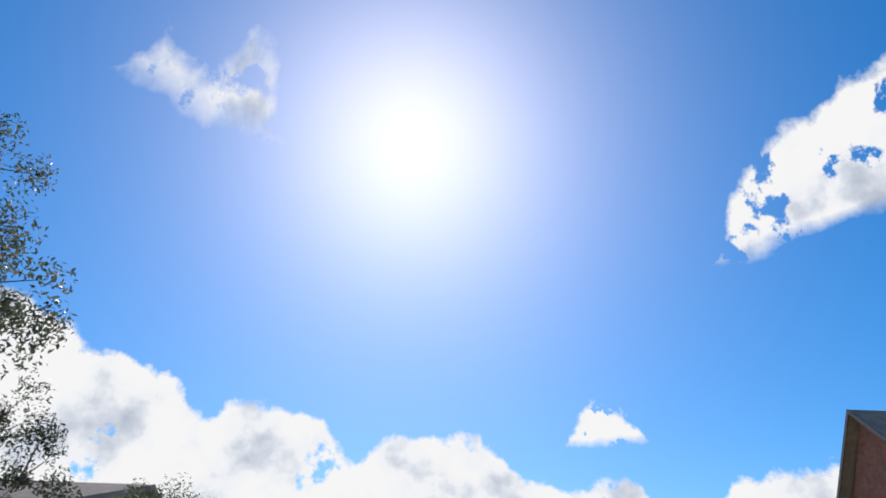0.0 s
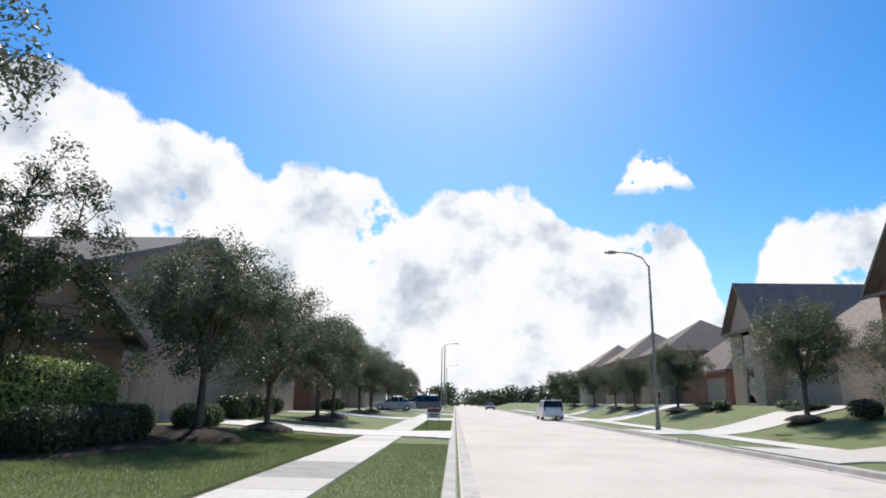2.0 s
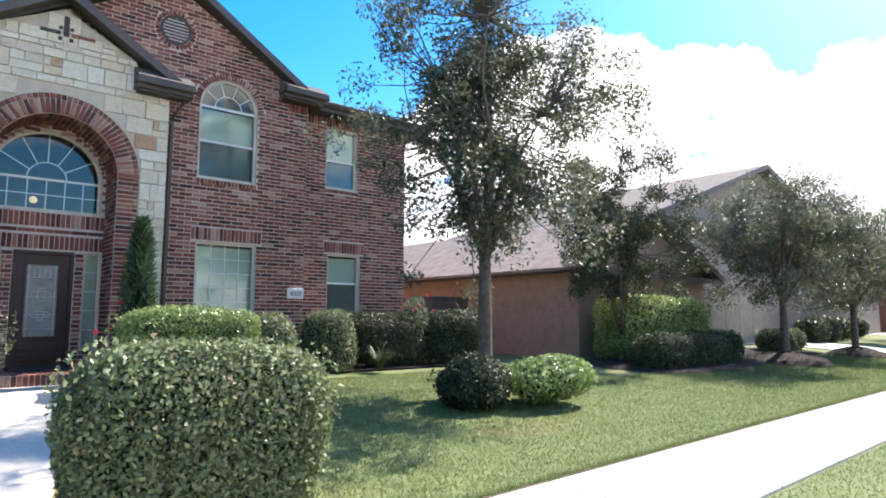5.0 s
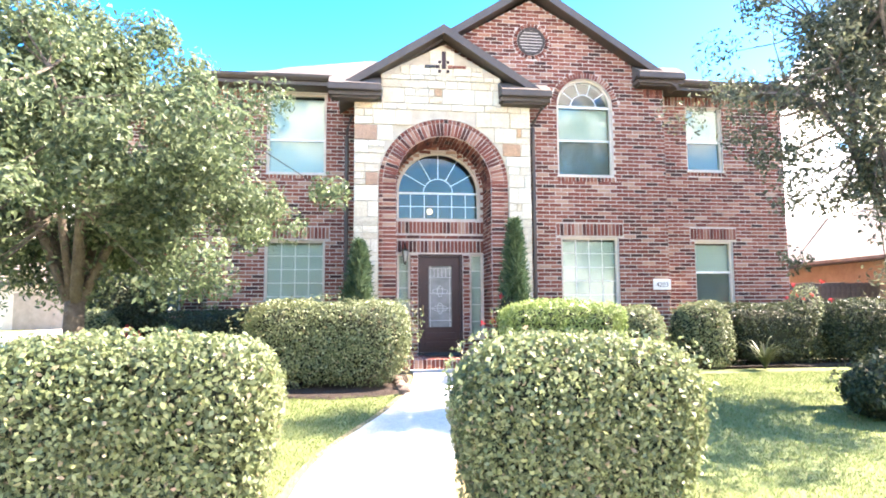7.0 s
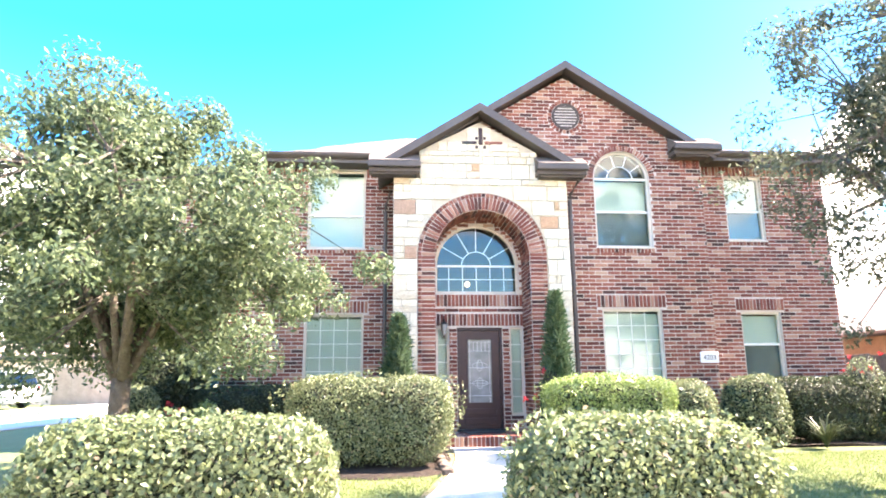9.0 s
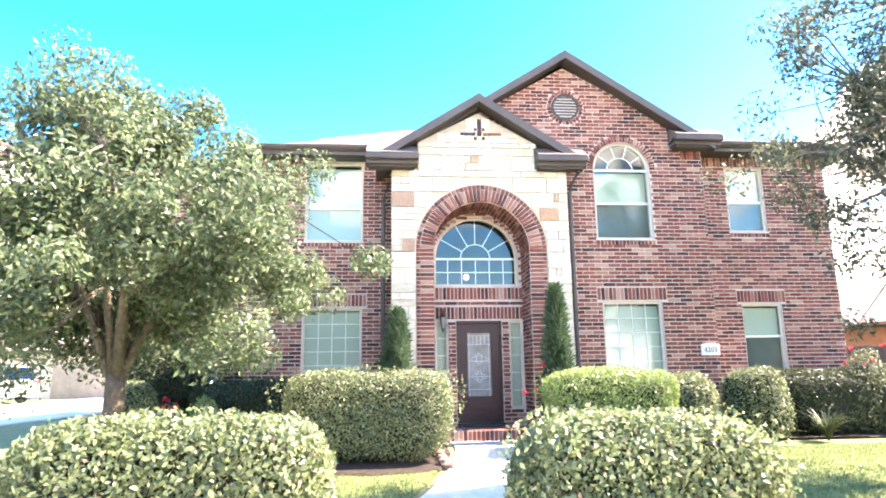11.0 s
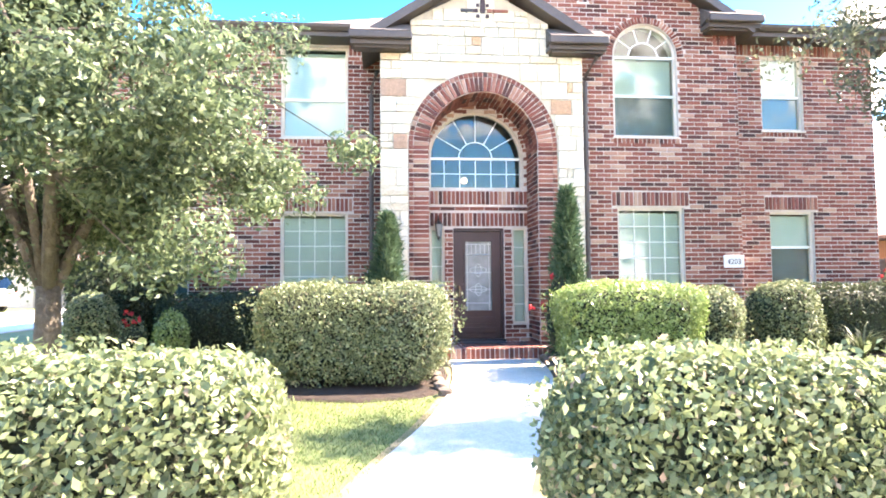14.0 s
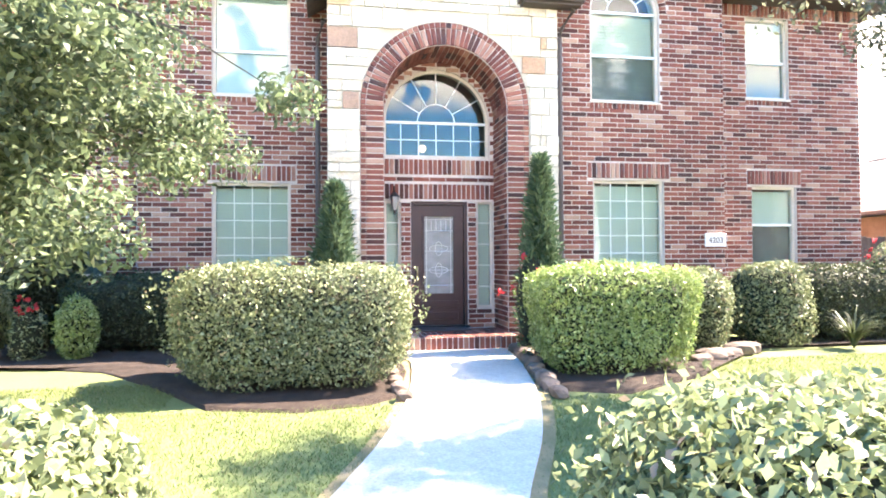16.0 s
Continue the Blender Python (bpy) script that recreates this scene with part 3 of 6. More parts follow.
courses(mas, BASE, REZ - 0.02, lambda z: (GR, RX1), right_cuts, lambda u, z: 2.8 < z < 4.2)
soldiers(mas, W_RR[0] - 0.09, W_RR[1] + 0.09, W_RR[3] + 0.025)
soldiers(mas, W_UR[0] - 0.02, W_UR[1] + 0.02, W_UR[2] - 0.118, 0.11)
soldiers(mas, GR + 0.01, RX1, REZ - 0.26)
mas.done()

# left wing and the wing beyond it
LX0 = -4.72
left = wall("wall", rect(LX0, GL, BASE - 0.3, REZ), [rect(*W_UL), rect(*W_GL)], Y_LEFT)
mas = Masonry(left, front(Y_LEFT))


def left_cuts(z):
    c = []
    if W_GL[2] < z < W_GL[3]:
        c.append((W_GL[0], W_GL[1]))
    if W_GL[3] <= z < W_GL[3] + 0.30:
        c.append((W_GL[0] - 0.09, W_GL[1] + 0.09))
    if W_UL[2] - 0.12 < z < W_UL[3]:
        c.append((W_UL[0], W_UL[1]))
    if z > REZ - 0.26:
        c.append((LX0, GL))
    return c


courses(mas, BASE, REZ - 0.02, lambda z: (LX0, GL), left_cuts, lambda u, z: 2.8 < z < 4.2 or 1.2 < z < 2.0)
soldiers(mas, W_GL[0] - 0.09, W_GL[1] + 0.09, W_GL[3] + 0.025)
soldiers(mas, W_UL[0] - 0.02, W_UL[1] + 0.02, W_UL[2] - 0.118, 0.11)
soldiers(mas, LX0, W_UL[0] - 0.02, REZ - 0.26)
soldiers(mas, W_UL[1] + 0.02, GL, REZ - 0.26)
mas.done()
FX0 = -7.5
far = wall("wall", rect(FX0, LX0, BASE - 0.3, REZ), [rect(*W_SM)], Y_FAR)
mas = Masonry(far, front(Y_FAR))
courses(mas, BASE, REZ - 0.02, lambda z: (FX0, LX0), lambda z: [(W_SM[0], W_SM[1])] if W_SM[2] < z < W_SM[3] else [], lambda u, z: 1.2 < z < 2.6)
soldiers(mas, W_SM[0] - 0.09, W_SM[1] + 0.09, W_SM[3] + 0.0)
mas.done()

# flank and back walls close the house
for nm, a in (("wall", (RX1 - 0.3, RX1, Y_RIGHT + 0.301, 28)), ("wall", (FX0, FX0 + 0.3, Y_FAR + 0.301, 28)), ("wall", (FX0 + 0.301, RX1 - 0.301, 27.7, 28)),
              ("wall", (GR - 0.3, GR, Y_MAIN + 0.301, Y_RIGHT - 0.002)), ("wall", (LX0, LX0 + 0.3, Y_LEFT + 0.301, Y_FAR - 0.002))):
    part(nm, boxed(*a, 0.0, REZ), M_RED_BRICK, house)
# rooms behind the windows
part("room", boxed(FX0 + 0.4, RX1 - 0.4, 19.6, 19.7, 0.2, 5.9), M_ROOM, house)
# added back wall of the hall, its gloom painted in by M_HALL
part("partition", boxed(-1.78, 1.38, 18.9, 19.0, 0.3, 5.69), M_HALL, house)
# unseen ceilings and side walls, added to keep stray daylight out
for nm, q in (("ceiling", (-1.9, 1.5, 16.33, 19.58, 5.70, 5.78)), ("partition", (-1.9, -1.8, 16.9, 19.58, 0.3, 5.69)), ("partition", (1.4, 1.5, 16.4, 19.58, 0.3, 5.69)), ("ceiling", (FX0 + 0.4, -1.92, 17.9, 19.58, 5.70, 5.78)), ("ceiling", (1.52, RX1 - 0.4, 16.3, 19.58, 5.70, 5.78))):
    part(nm, boxed(*q), M_ROOM, house)
part("floor_slab", boxed(FX0 + 0.4, RX1 - 0.4, Y_FAR + 0.4, 19.5, 3.1, 3.2), M_ROOM, house)

# ---- stone entrance ----
ACX, ACZ, AR0, AR1 = -0.165, 3.80, 0.91, 1.24
SX0, SX1, SEAVE, SAPEX = -1.86, 1.52, 5.32, (-0.19, 6.50)
SHL, SHR = -1.36, 0.95
hole = [(ACX - AR1, BASE - 0.28), (ACX + AR1, BASE - 0.28)] + arc(ACX, ACZ, AR1, 0, math.pi, 28)
slope = (SAPEX[1] - 5.90) / (SAPEX[0] - SHL)
stone_wall = wall("wall", [(SX0, BASE - 0.3), (SX1, BASE - 0.3), (SX1, SEAVE), (SHR, SEAVE), (SHR, 5.88), SAPEX, (SHL, 5.88), (SHL, SEAVE), (SX0, SEAVE)], [hole], Y_STONE, 0.28, M_MORTAR_STONE)
tagged(stone_wall, "rough cream limestone wall with a few rust stones")
STONE_RNG = random.Random(5)


def stone_block(u0, u1, z0, z1):
    """One rough limestone block, edges knocked off."""
    g = 0.009
    bm = boxed(u0 + g, u1 - g, -0.022 - STONE_RNG.uniform(0, 0.02), 0.03, z0 + g, z1 - g)
    bmesh.ops.subdivide_edges(bm, edges=[e for e in bm.edges], cuts=1, use_grid_fill=True)
    for v in bm.verts:
        if v.co.y < 0:
            v.co += Vector((STONE_RNG.uniform(-0.006, 0.006), STONE_RNG.uniform(-0.006, 0.008), STONE_RNG.uniform(-0.006, 0.006)))
            v.co.y += Y_STONE
        else:
            v.co.y += Y_STONE
    ob = part("stone", bm, M_STONE, stone_wall)
    return ob


def stone_span(z):
    if z < SEAVE:
        return SX0, SX1
    if z < 5.88:
        return SHL, SHR
    t = (SAPEX[1] - z) / (SAPEX[1] - 5.88)
    return SAPEX[0] + (SHL - SAPEX[0]) * t, SAPEX[0] + (SHR - SAPEX[0]) * t


def lay_stones():
    z = BASE - 0.1
    while z < SAPEX[1] - 0.12:
        h = STONE_RNG.choice((0.16, 0.20, 0.25, 0.30))
        if z < SEAVE < z + h + 0.06:
            h = SEAVE - z
        if z < 5.88 < z + h:
            h = 5.88 - z
        if h < 0.05:
            h = 0.12
        zt = min(z + h, SAPEX[1])
        lo, hi = stone_span(z + 0.01), stone_span(zt - 0.01)
        u0, u1 = max(lo[0], hi[0]), min(lo[1], hi[1])
        half = AR1 + 0.005 if z < ACZ else max(arch_half(z, ACZ, AR1 + 0.012), 0.0)
        cuts = [(ACX - half, ACX + half)] if z < ACZ + AR1 else []
        for s, e in free_spans(u0, u1, cuts):
            u = s
            while u < e - 0.02:
                w = STONE_RNG.uniform(0.17, 0.46)
                if e - u - w < 0.13:
                    w = e - u
                if h > 0.18 and w > 0.2 and STONE_RNG.random() < 0.45:
                    zm = z + h * STONE_RNG.uniform(0.4, 0.6)
                    stone_block(u, u + w, z, zm)
                    k = u + w * STONE_RNG.uniform(0.35, 0.65)
                    stone_block(u, k, zm, zt)
                    stone_block(k, u + w, zm, zt)
                else:
                    stone_block(u, u + w, z, zt)
                u += w
        z = zt


# brick arch ring, jambs and the vault behind them
arch_thing = part("archway", prism([(ACX - AR1 + 0.004, BASE - 0.16), (ACX + AR1 - 0.004, BASE - 0.16)] + arc(ACX, ACZ, AR1 - 0.004, 0, math.pi, 28), [[(ACX - AR0, BASE - 0.1), (ACX + AR0, BASE - 0.1)] + arc(ACX, ACZ, AR0, 0, math.pi, 28)], front(Y_STONE + 0.012), Y_ENTRY - Y_STONE - 0.02), M_MORTAR, house, "deep brick arch round the front door")
mas = Masonry(arch_thing, front(Y_STONE + 0.012))
fan(mas, ACX, ACZ, AR0 + 0.002, AR1 - 0.085, 0, math.pi, 46)
fan(mas, ACX, ACZ, AR1 - 0.08, AR1 - 0.004, 0, math.pi, 46)
z = BASE + BH / 2
while z < ACZ - 0.02:
    for s in (-1, 1):
        mas.lay(ACX + s * (AR0 + 0.125), z, 0.244, single=True, out=0.018)
        mas.lay(ACX + s * (AR1 - 0.043), z, 0.072, out=0.018)
    z += BH
mas.done()
for s in (-1, 1):
    mas = Masonry(arch_thing, (lambda s: (lambda u, z, d: (ACX + s * (AR0 + d), Y_STONE + u, z)))(s))
    courses(mas, BASE, ACZ - 0.02, lambda z: (0.03, Y_ENTRY - Y_STONE - 0.01), lambda z: [])
    mas.done()
vault = Masonry(arch_thing, front(0))
for row in range(3):
    y0 = Y_STONE + 0.03 + row * 0.262
    for k in range(38):
        a = math.pi * (k + 0.5) / 38
        b = len(vault.v)
        r, hw = AR0, AR0 * math.pi / 38 / 2 - 0.005
        ca, sa = math.cos(a), math.sin(a)
        for rr, yy, tt in [(r + 0.02, y0, -hw), (r + 0.02, y0, hw), (r + 0.02, y0 + 0.25, hw), (r + 0.02, y0 + 0.25, -hw), (r - 0.012, y0, -hw), (r - 0.012, y0, hw), (r - 0.012, y0 + 0.25, hw), (r - 0.012, y0 + 0.25, -hw)]:
            vault.v.append((ACX + ca * rr - sa * tt, yy, ACZ + sa * rr + ca * tt))
        vault.f += [tuple(i + b for i in q) for q in ((4, 5, 6, 7), (0, 1, 5, 4), (1, 2, 6, 5), (2, 3, 7, 6), (3, 0, 4, 7))]
vault.done()

# wall with the front door
ER, ECZ = 0.84, 3.76
ECX = -0.175
W_ENT = (ECX - ER, ECX + ER, 3.20, ECZ + ER)
ent_hole = [(W_ENT[0], W_ENT[2]), (W_ENT[1], W_ENT[2])] + arc(ECX, ECZ, ER, 0, math.pi, 24)
D0, D1, DZ0, DZ1 = -0.59, 0.31, 0.56, 2.52
S_L, S_R = (-1.00, -0.75, 0.84, 2.52), (0.46, 0.72, 0.84, 2.52)
entry = wall("wall", rect(ACX - AR0 - 0.2, ACX + AR0 + 0.2, BASE - 0.1, ACZ + AR0 + 0.2), [ent_hole, rect(D0, D1, DZ0, DZ1), rect(*S_L), rect(*S_R)], Y_ENTRY)
mas = Masonry(entry, front(Y_ENTRY))


def entry_cuts(z):
    c = []
    if z < DZ1 + 0.03:
        c.append((D0, D1))
    if S_L[2] - 0.02 < z < DZ1 + 0.03:
        c += [S_L[:2], S_R[:2]]
    if DZ1 < z < 3.2:
        c.append((-2, 2))
    if z >= 3.2:
        h = ER + 0.01 if z < ECZ else arch_half(z, ECZ, ER + 0.01)
        c.append((ECX - h, ECX + h))
    return c


courses(mas, 0.52, ACZ + AR0 - 0.03, lambda z: (ACX - max(arch_half(z, ACZ, AR0), 0.01), ACX + max(arch_half(z, ACZ, AR0), 0.01)), entry_cuts)
soldiers(mas, ACX - AR0, ACX + AR0, 2.545)
soldiers(mas, ACX - AR0, ACX + AR0, 2.93)
for k in range(7):
    mas.lay(ACX - AR0 + 0.26 * (k + 0.5), 2.862, 0.249, 0.06)
mas.done()
# brick porch step
porch = part("porch", boxed(ACX - AR0 - 0.02, ACX + AR0 + 0.02, 14.82, Y_ENTRY, 0.2, 0.535), M_MORTAR, house, "low brick porch step before the door")
mas = Masonry(porch, lambda u, z, d: (u, 14.82 + d, z))
soldiers(mas, ACX - AR0, ACX + AR0, 0.36, 0.18)
mas.done()
mas = Masonry(porch, lambda u, z, d: (u, z, 0.535 - d))
for r in range(4):
    for k in range(24):
        mas.lay(ACX - AR0 + 0.0762 * (k + 0.5), 14.95 + 0.262 * r, 0.065, 0.25, out=0.008)
mas.done()


def frame_ring(x0, x1, z0, z1, y, wdt=0.045, depth=0.07, arch=None):
    bm = bmesh.new()
    if arch:
        cx, cz, r = arch
        outer = [(x0, z0), (x1, z0)] + arc(cx, cz, r, 0, math.pi, 24)
        inner = [(x0 + wdt, z0 + wdt), (x1 - wdt, z0 + wdt)] + arc(cx, cz, r - wdt, 0, math.pi, 24)
        return prism(outer, [inner], front(y), depth)
    return prism(rect(x0, x1, z0, z1), [rect(x0 + wdt, x1 - wdt, z0 + wdt, z1 - wdt)], front(y), depth)


def pane(parent, outline, y, mat=None):
    ob = part("pane", prism(outline, [], front(y), 0.006), mat or M_GLASS, parent)
    ob.visible_shadow = False
    return ob


def blind(parent, x0, x1, z0, z1, y, pitch=0.05):
    n = int((z1 - z0) / pitch)
    bm = bmesh.new()
    for k in range(n):
        zc = z0 + (k + 0.5) * pitch
        vs = [bm.verts.new(c) for c in ((x0, y, zc - pitch * 0.52), (x1, y, zc - pitch * 0.52), (x1, y + 0.010, zc + pitch * 0.52), (x0, y + 0.010, zc + pitch * 0.52),
                                        (x0, y + 0.003, zc - pitch * 0.52), (x1, y + 0.003, zc - pitch * 0.52), (x1, y + 0.013, zc + pitch * 0.52), (x0, y + 0.013, zc + pitch * 0.52))]
        for f in ((0, 1, 2, 3), (4, 7, 6, 5), (0, 4, 5, 1), (2, 6, 7, 3)):
            bm.faces.new([vs[i] for i in f])
    part("blind", bm, M_BLIND, parent, "closed pale slatted blind")


def bars(parent, segs, y, wdt=0.016, name="glazing_bar", mat=None):
    """Thin white bars between (u, z) pairs."""
    for (a, b), (c, d) in segs:
        v = Vector((c - a, 0, d - b))
        ln = v.length
        v.normalize()
        nrm = Vector((-v.z, 0, v.x)) * wdt / 2
        p, q = Vector((a, y, b)), Vector((c, y, d))
        e = Vector((0, 0.012, 0))
        vs = [p - nrm, p + nrm, q + nrm, q - nrm]
        vs = vs + [x + e for x in vs]
        mesh_obj(name, vs, [(0, 1, 2, 3), (7, 6, 5, 4), (0, 4, 5, 1), (1, 5, 6, 2), (2, 6, 7, 3), (3, 7, 4, 0)], mat or M_MUNTIN, parent)


def window(w, y, cols=4, rows=5, split=None, blinds=True, label="", screen=True, grid=True):
    x0, x1, z0, z1 = w
    yy = y + 0.06
    ob = part("window", frame_ring(x0 - 0.002, x1 + 0.002, z0, z1, yy), M_FRAME, house, label)
    part("window_sill", boxed(x0 - 0.03, x1 + 0.03, y - 0.03, yy + 0.02, z0 - 0.035, z0 - 0.002, bevel=0.006), M_FRAME, ob)
    a, b, c, d = x0 + 0.045, x1 - 0.045, z0 + 0.045, z1 - 0.045
    if split:
        zs = z0 + (z1 - z0) * split
        part("meeting_rail", boxed(a, b, yy + 0.012, yy + 0.05, zs - 0.022, zs + 0.022), M_MUNTIN, ob)
        pane(ob, rect(a, b, zs + 0.022, d), yy + 0.03)
        pane(ob, rect(a, b, c, zs - 0.022), yy + 0.045)
        if screen:
            part("insect_screen", prism(rect(a, b, c, zs - 0.022), [], front(yy + 0.075), 0.004), M_SCREEN, ob, "dark insect screen over the lower sash")
    else:
        pane(ob, rect(a, b, c, d), yy + 0.03)
    if grid:
        lo = zs if split else c
        segs = [((a + (b - a) * k / cols, lo), (a + (b - a) * k / cols, d)) for k in range(1, cols)]
        segs += [((a, lo + (d - lo) * k / rows), (b, lo + (d - lo) * k / rows)) for k in range(1, rows)]
        bars(ob, segs, yy + 0.018)
    if blinds:
        blind(ob, a, b, c, d, y + 0.142)
    return ob


window(W_UL, Y_LEFT, 3, 2, 0.42, label="upper sash window with pale blinds", grid=False, screen=False)
window(W_GL, Y_LEFT, 4, 6, None, label="tall ground-floor window with white grilles and blinds")
window(W_GR, Y_MAIN, 4, 6, None, label="tall ground-floor window with white grilles and blinds")
window(W_UR, Y_RIGHT, 2, 2, 0.46, label="narrow upper sash window", grid=False)
window(W_RR, Y_RIGHT, 2, 2, 0.62, label="narrow ground-floor sash window with a dark screen", grid=False)
window(W_SM, Y_FAR, 2, 2, 0.6, label="small side window with a dark screen", grid=True, blinds=False)

# arched window of the gable
aw = part("window", frame_ring(*W_ARCH, Y_MAIN + 0.06, 0.045, 0.07, (*arch_c, arch_r)), M_FRAME, house, "arched upper window with sunburst grille and blinds")
part("window_sill", boxed(W_ARCH[0] - 0.03, W_ARCH[1] + 0.03, Y_MAIN - 0.03, Y_MAIN + 0.08, W_ARCH[2] - 0.03, W_ARCH[2] - 0.002, bevel=0.006), M_FRAME, aw)
pane(aw, [(W_ARCH[0] + 0.045, arch_c[1]), (W_ARCH[1] - 0.045, arch_c[1])] + arc(*arch_c, arch_r - 0.045, 0.02, math.pi - 0.02, 20), Y_MAIN + 0.09)
pane(aw, rect(W_ARCH[0] + 0.045, W_ARCH[1] - 0.045, W_ARCH[2] + 0.045, arch_c[1] - 0.004), Y_MAIN + 0.09)
zm = W_ARCH[2] + 0.74
part("insect_screen", prism(rect(W_ARCH[0] + 0.045, W_ARCH[1] - 0.045, W_ARCH[2] + 0.045, zm), [], front(Y_MAIN + 0.15), 0.004), M_SCREEN, aw, "dark insect screen over the lower sash")
part("meeting_rail", boxed(W_ARCH[0] + 0.045, W_ARCH[1] - 0.045, Y_MAIN + 0.07, Y_MAIN + 0.11, zm - 0.02, zm + 0.02), M_MUNTIN, aw)
part("meeting_rail", boxed(W_ARCH[0] + 0.045, W_ARCH[1] - 0.045, Y_MAIN + 0.07, Y_MAIN + 0.11, arch_c[1] - 0.02, arch_c[1] + 0.02), M_MUNTIN, aw)


def sunburst(parent, cx, cz, r, y, spokes, inner):
    segs = []
    for k in range(1, spokes):
        a = math.pi * k / spokes
        segs.append(((cx + inner * math.cos(a), cz + inner * math.sin(a)), (cx + r * math.cos(a), cz + r * math.sin(a))))
    ring = arc(cx, cz, inner, 0, math.pi, 16)
    segs += list(zip(ring, ring[1:]))
    bars(parent, segs, y, 0.018)


sunburst(aw, *arch_c, arch_r - 0.03, Y_MAIN + 0.078, 5, 0.27)
blind(aw, W_ARCH[0] + 0.05, W_ARCH[1] - 0.05, W_ARCH[2] + 0.05, arch_c[1] - 0.03, Y_MAIN + 0.17)

# arched window over the door
ew = part("window", frame_ring(*W_ENT, Y_ENTRY + 0.05, 0.045, 0.07, (ECX, ECZ, ER)), M_FRAME, house, "large arched window over the front door")
pane(ew, [(W_ENT[0] + 0.045, ECZ), (W_ENT[1] - 0.045, ECZ)] + arc(ECX, ECZ, ER - 0.045, 0.02, math.pi - 0.02, 22), Y_ENTRY + 0.08)
pane(ew, rect(W_ENT[0] + 0.045, W_ENT[1] - 0.045, W_ENT[2] + 0.045, ECZ - 0.004), Y_ENTRY + 0.08)
part("meeting_rail", boxed(W_ENT[0] + 0.045, W_ENT[1] - 0.045, Y_ENTRY + 0.055, Y_ENTRY + 0.10, ECZ - 0.02, ECZ + 0.02), M_MUNTIN, ew)
sunburst(ew, ECX, ECZ, ER - 0.03, Y_ENTRY + 0.066, 6, 0.30)
bars(ew, [((W_ENT[0] + 0.28 * k, W_ENT[2] + 0.04), (W_ENT[0] + 0.28 * k, ECZ)) for k in range(1, 6)] + [((W_ENT[0] + 0.04, 3.49), (W_ENT[1] - 0.04, 3.49))], Y_ENTRY + 0.066)
# hall lamp seen through it
lampshade = thing("hall_pendant", "small lit pendant lamp in the hall behind the arched window", "lamp")
bm = bmesh.new()
bmesh.ops.create_uvsphere(bm, u_segments=16, v_segments=10, radius=0.07, matrix=Matrix.Translation((-0.18, 17.6, 3.62)))
mg = Nodes("lit_lamp_glass", 0.4)
mg.b.inputs["Emission Color"].default_value, mg.b.inputs["Emission Strength"].default_value = (1.0, 0.66, 0.34, 1), 0.45
part("shade", bm, mg.m, lampshade, smooth=True)
part("cord", tube(bmesh.new(), [(-0.18, 17.6, 3.72), (-0.18, 17.6, 5.9)], [0.008, 0.008], 6), M_METAL_D, lampshade)

# sidelights
for w in (S_L, S_R):
    sl = part("window", frame_ring(*w, Y_ENTRY + 0.05, 0.035), M_FRAME, house, "narrow sidelight beside the front door")
    pane(sl, rect(w[0] + 0.035, w[1] - 0.035, w[2] + 0.035, w[3] - 0.035), Y_ENTRY + 0.08)
    bars(sl, [((w[0] + 0.03, w[2] + (w[3] - w[2]) * k / 5), (w[1] - 0.03, w[2] + (w[3] - w[2]) * k / 5)) for k in range(1, 5)], Y_ENTRY + 0.066)
    part("curtain", prism(rect(w[0] + 0.03, w[1] - 0.03, w[2] + 0.03, w[3] - 0.03), [], front(Y_ENTRY + 0.16), 0.01), M_BLIND, sl, "pale sheer curtain")

# front door
door = part("door", prism(rect(D0, D1, DZ0, DZ1), [rect(D0 + 0.05, D1 - 0.05, DZ0 + 0.01, DZ1 - 0.05)], front(Y_ENTRY + 0.03), 0.12), M_DOOR, house, "dark red-brown wooden front door with leaded glass")
dg = (-0.385, 0.105, 1.06, 2.30)
leaf = part("door_leaf", prism(rect(D0 + 0.055, D1 - 0.055, DZ0 + 0.015, DZ1 - 0.055), [rect(*dg)], front(Y_ENTRY + 0.075), 0.05), M_DOOR, door)
part("glass", prism(rect(*dg), [], front(Y_ENTRY + 0.10), 0.008), M_FROST, door, "obscured leaded glass panel")
bm = prism(rect(dg[0] - 0.02, dg[1] + 0.02, dg[2] - 0.02, dg[3] + 0.02), [rect(dg[0] + 0.012, dg[1] - 0.012, dg[2] + 0.012, dg[3] - 0.012)], front(Y_ENTRY + 0.055), 0.03)
part("glass_surround", bm, M_DOOR, door)
for z0 in (0.66, 0.84):
    part("panel", boxed(D0 + 0.14, D1 - 0.14, Y_ENTRY + 0.060, Y_ENTRY + 0.08, z0, z0 + 0.12, bevel=0.01), M_DOOR, door)
gx = (dg[0] + dg[1]) / 2
came = [((dg[0] + 0.05, dg[2]), (dg[0] + 0.05, dg[3])), ((dg[1] - 0.05, dg[2]), (dg[1] - 0.05, dg[3]))]
came += [((dg[0], zc), (dg[1], zc)) for zc in (1.20, 1.44, 1.74, 2.06, 2.24)]
came += [((dg[0] + 0.05 + 0.078 * k, 2.06), (dg[0] + 0.05 + 0.078 * k, 2.24)) for k in range(1, 5)]
for zc in (1.44, 1.78):
    e = [(gx + 0.15 * math.cos(t), zc + 0.055 * math.sin(t)) for t in [2 * math.pi * k / 18 for k in range(19)]]
    came += list(zip(e, e[1:]))
    e = [(gx + 0.055 * math.cos(t), zc + 0.11 * math.sin(t)) for t in [2 * math.pi * k / 14 for k in range(15)]]
    came += list(zip(e, e[1:]))
bm = bmesh.new()
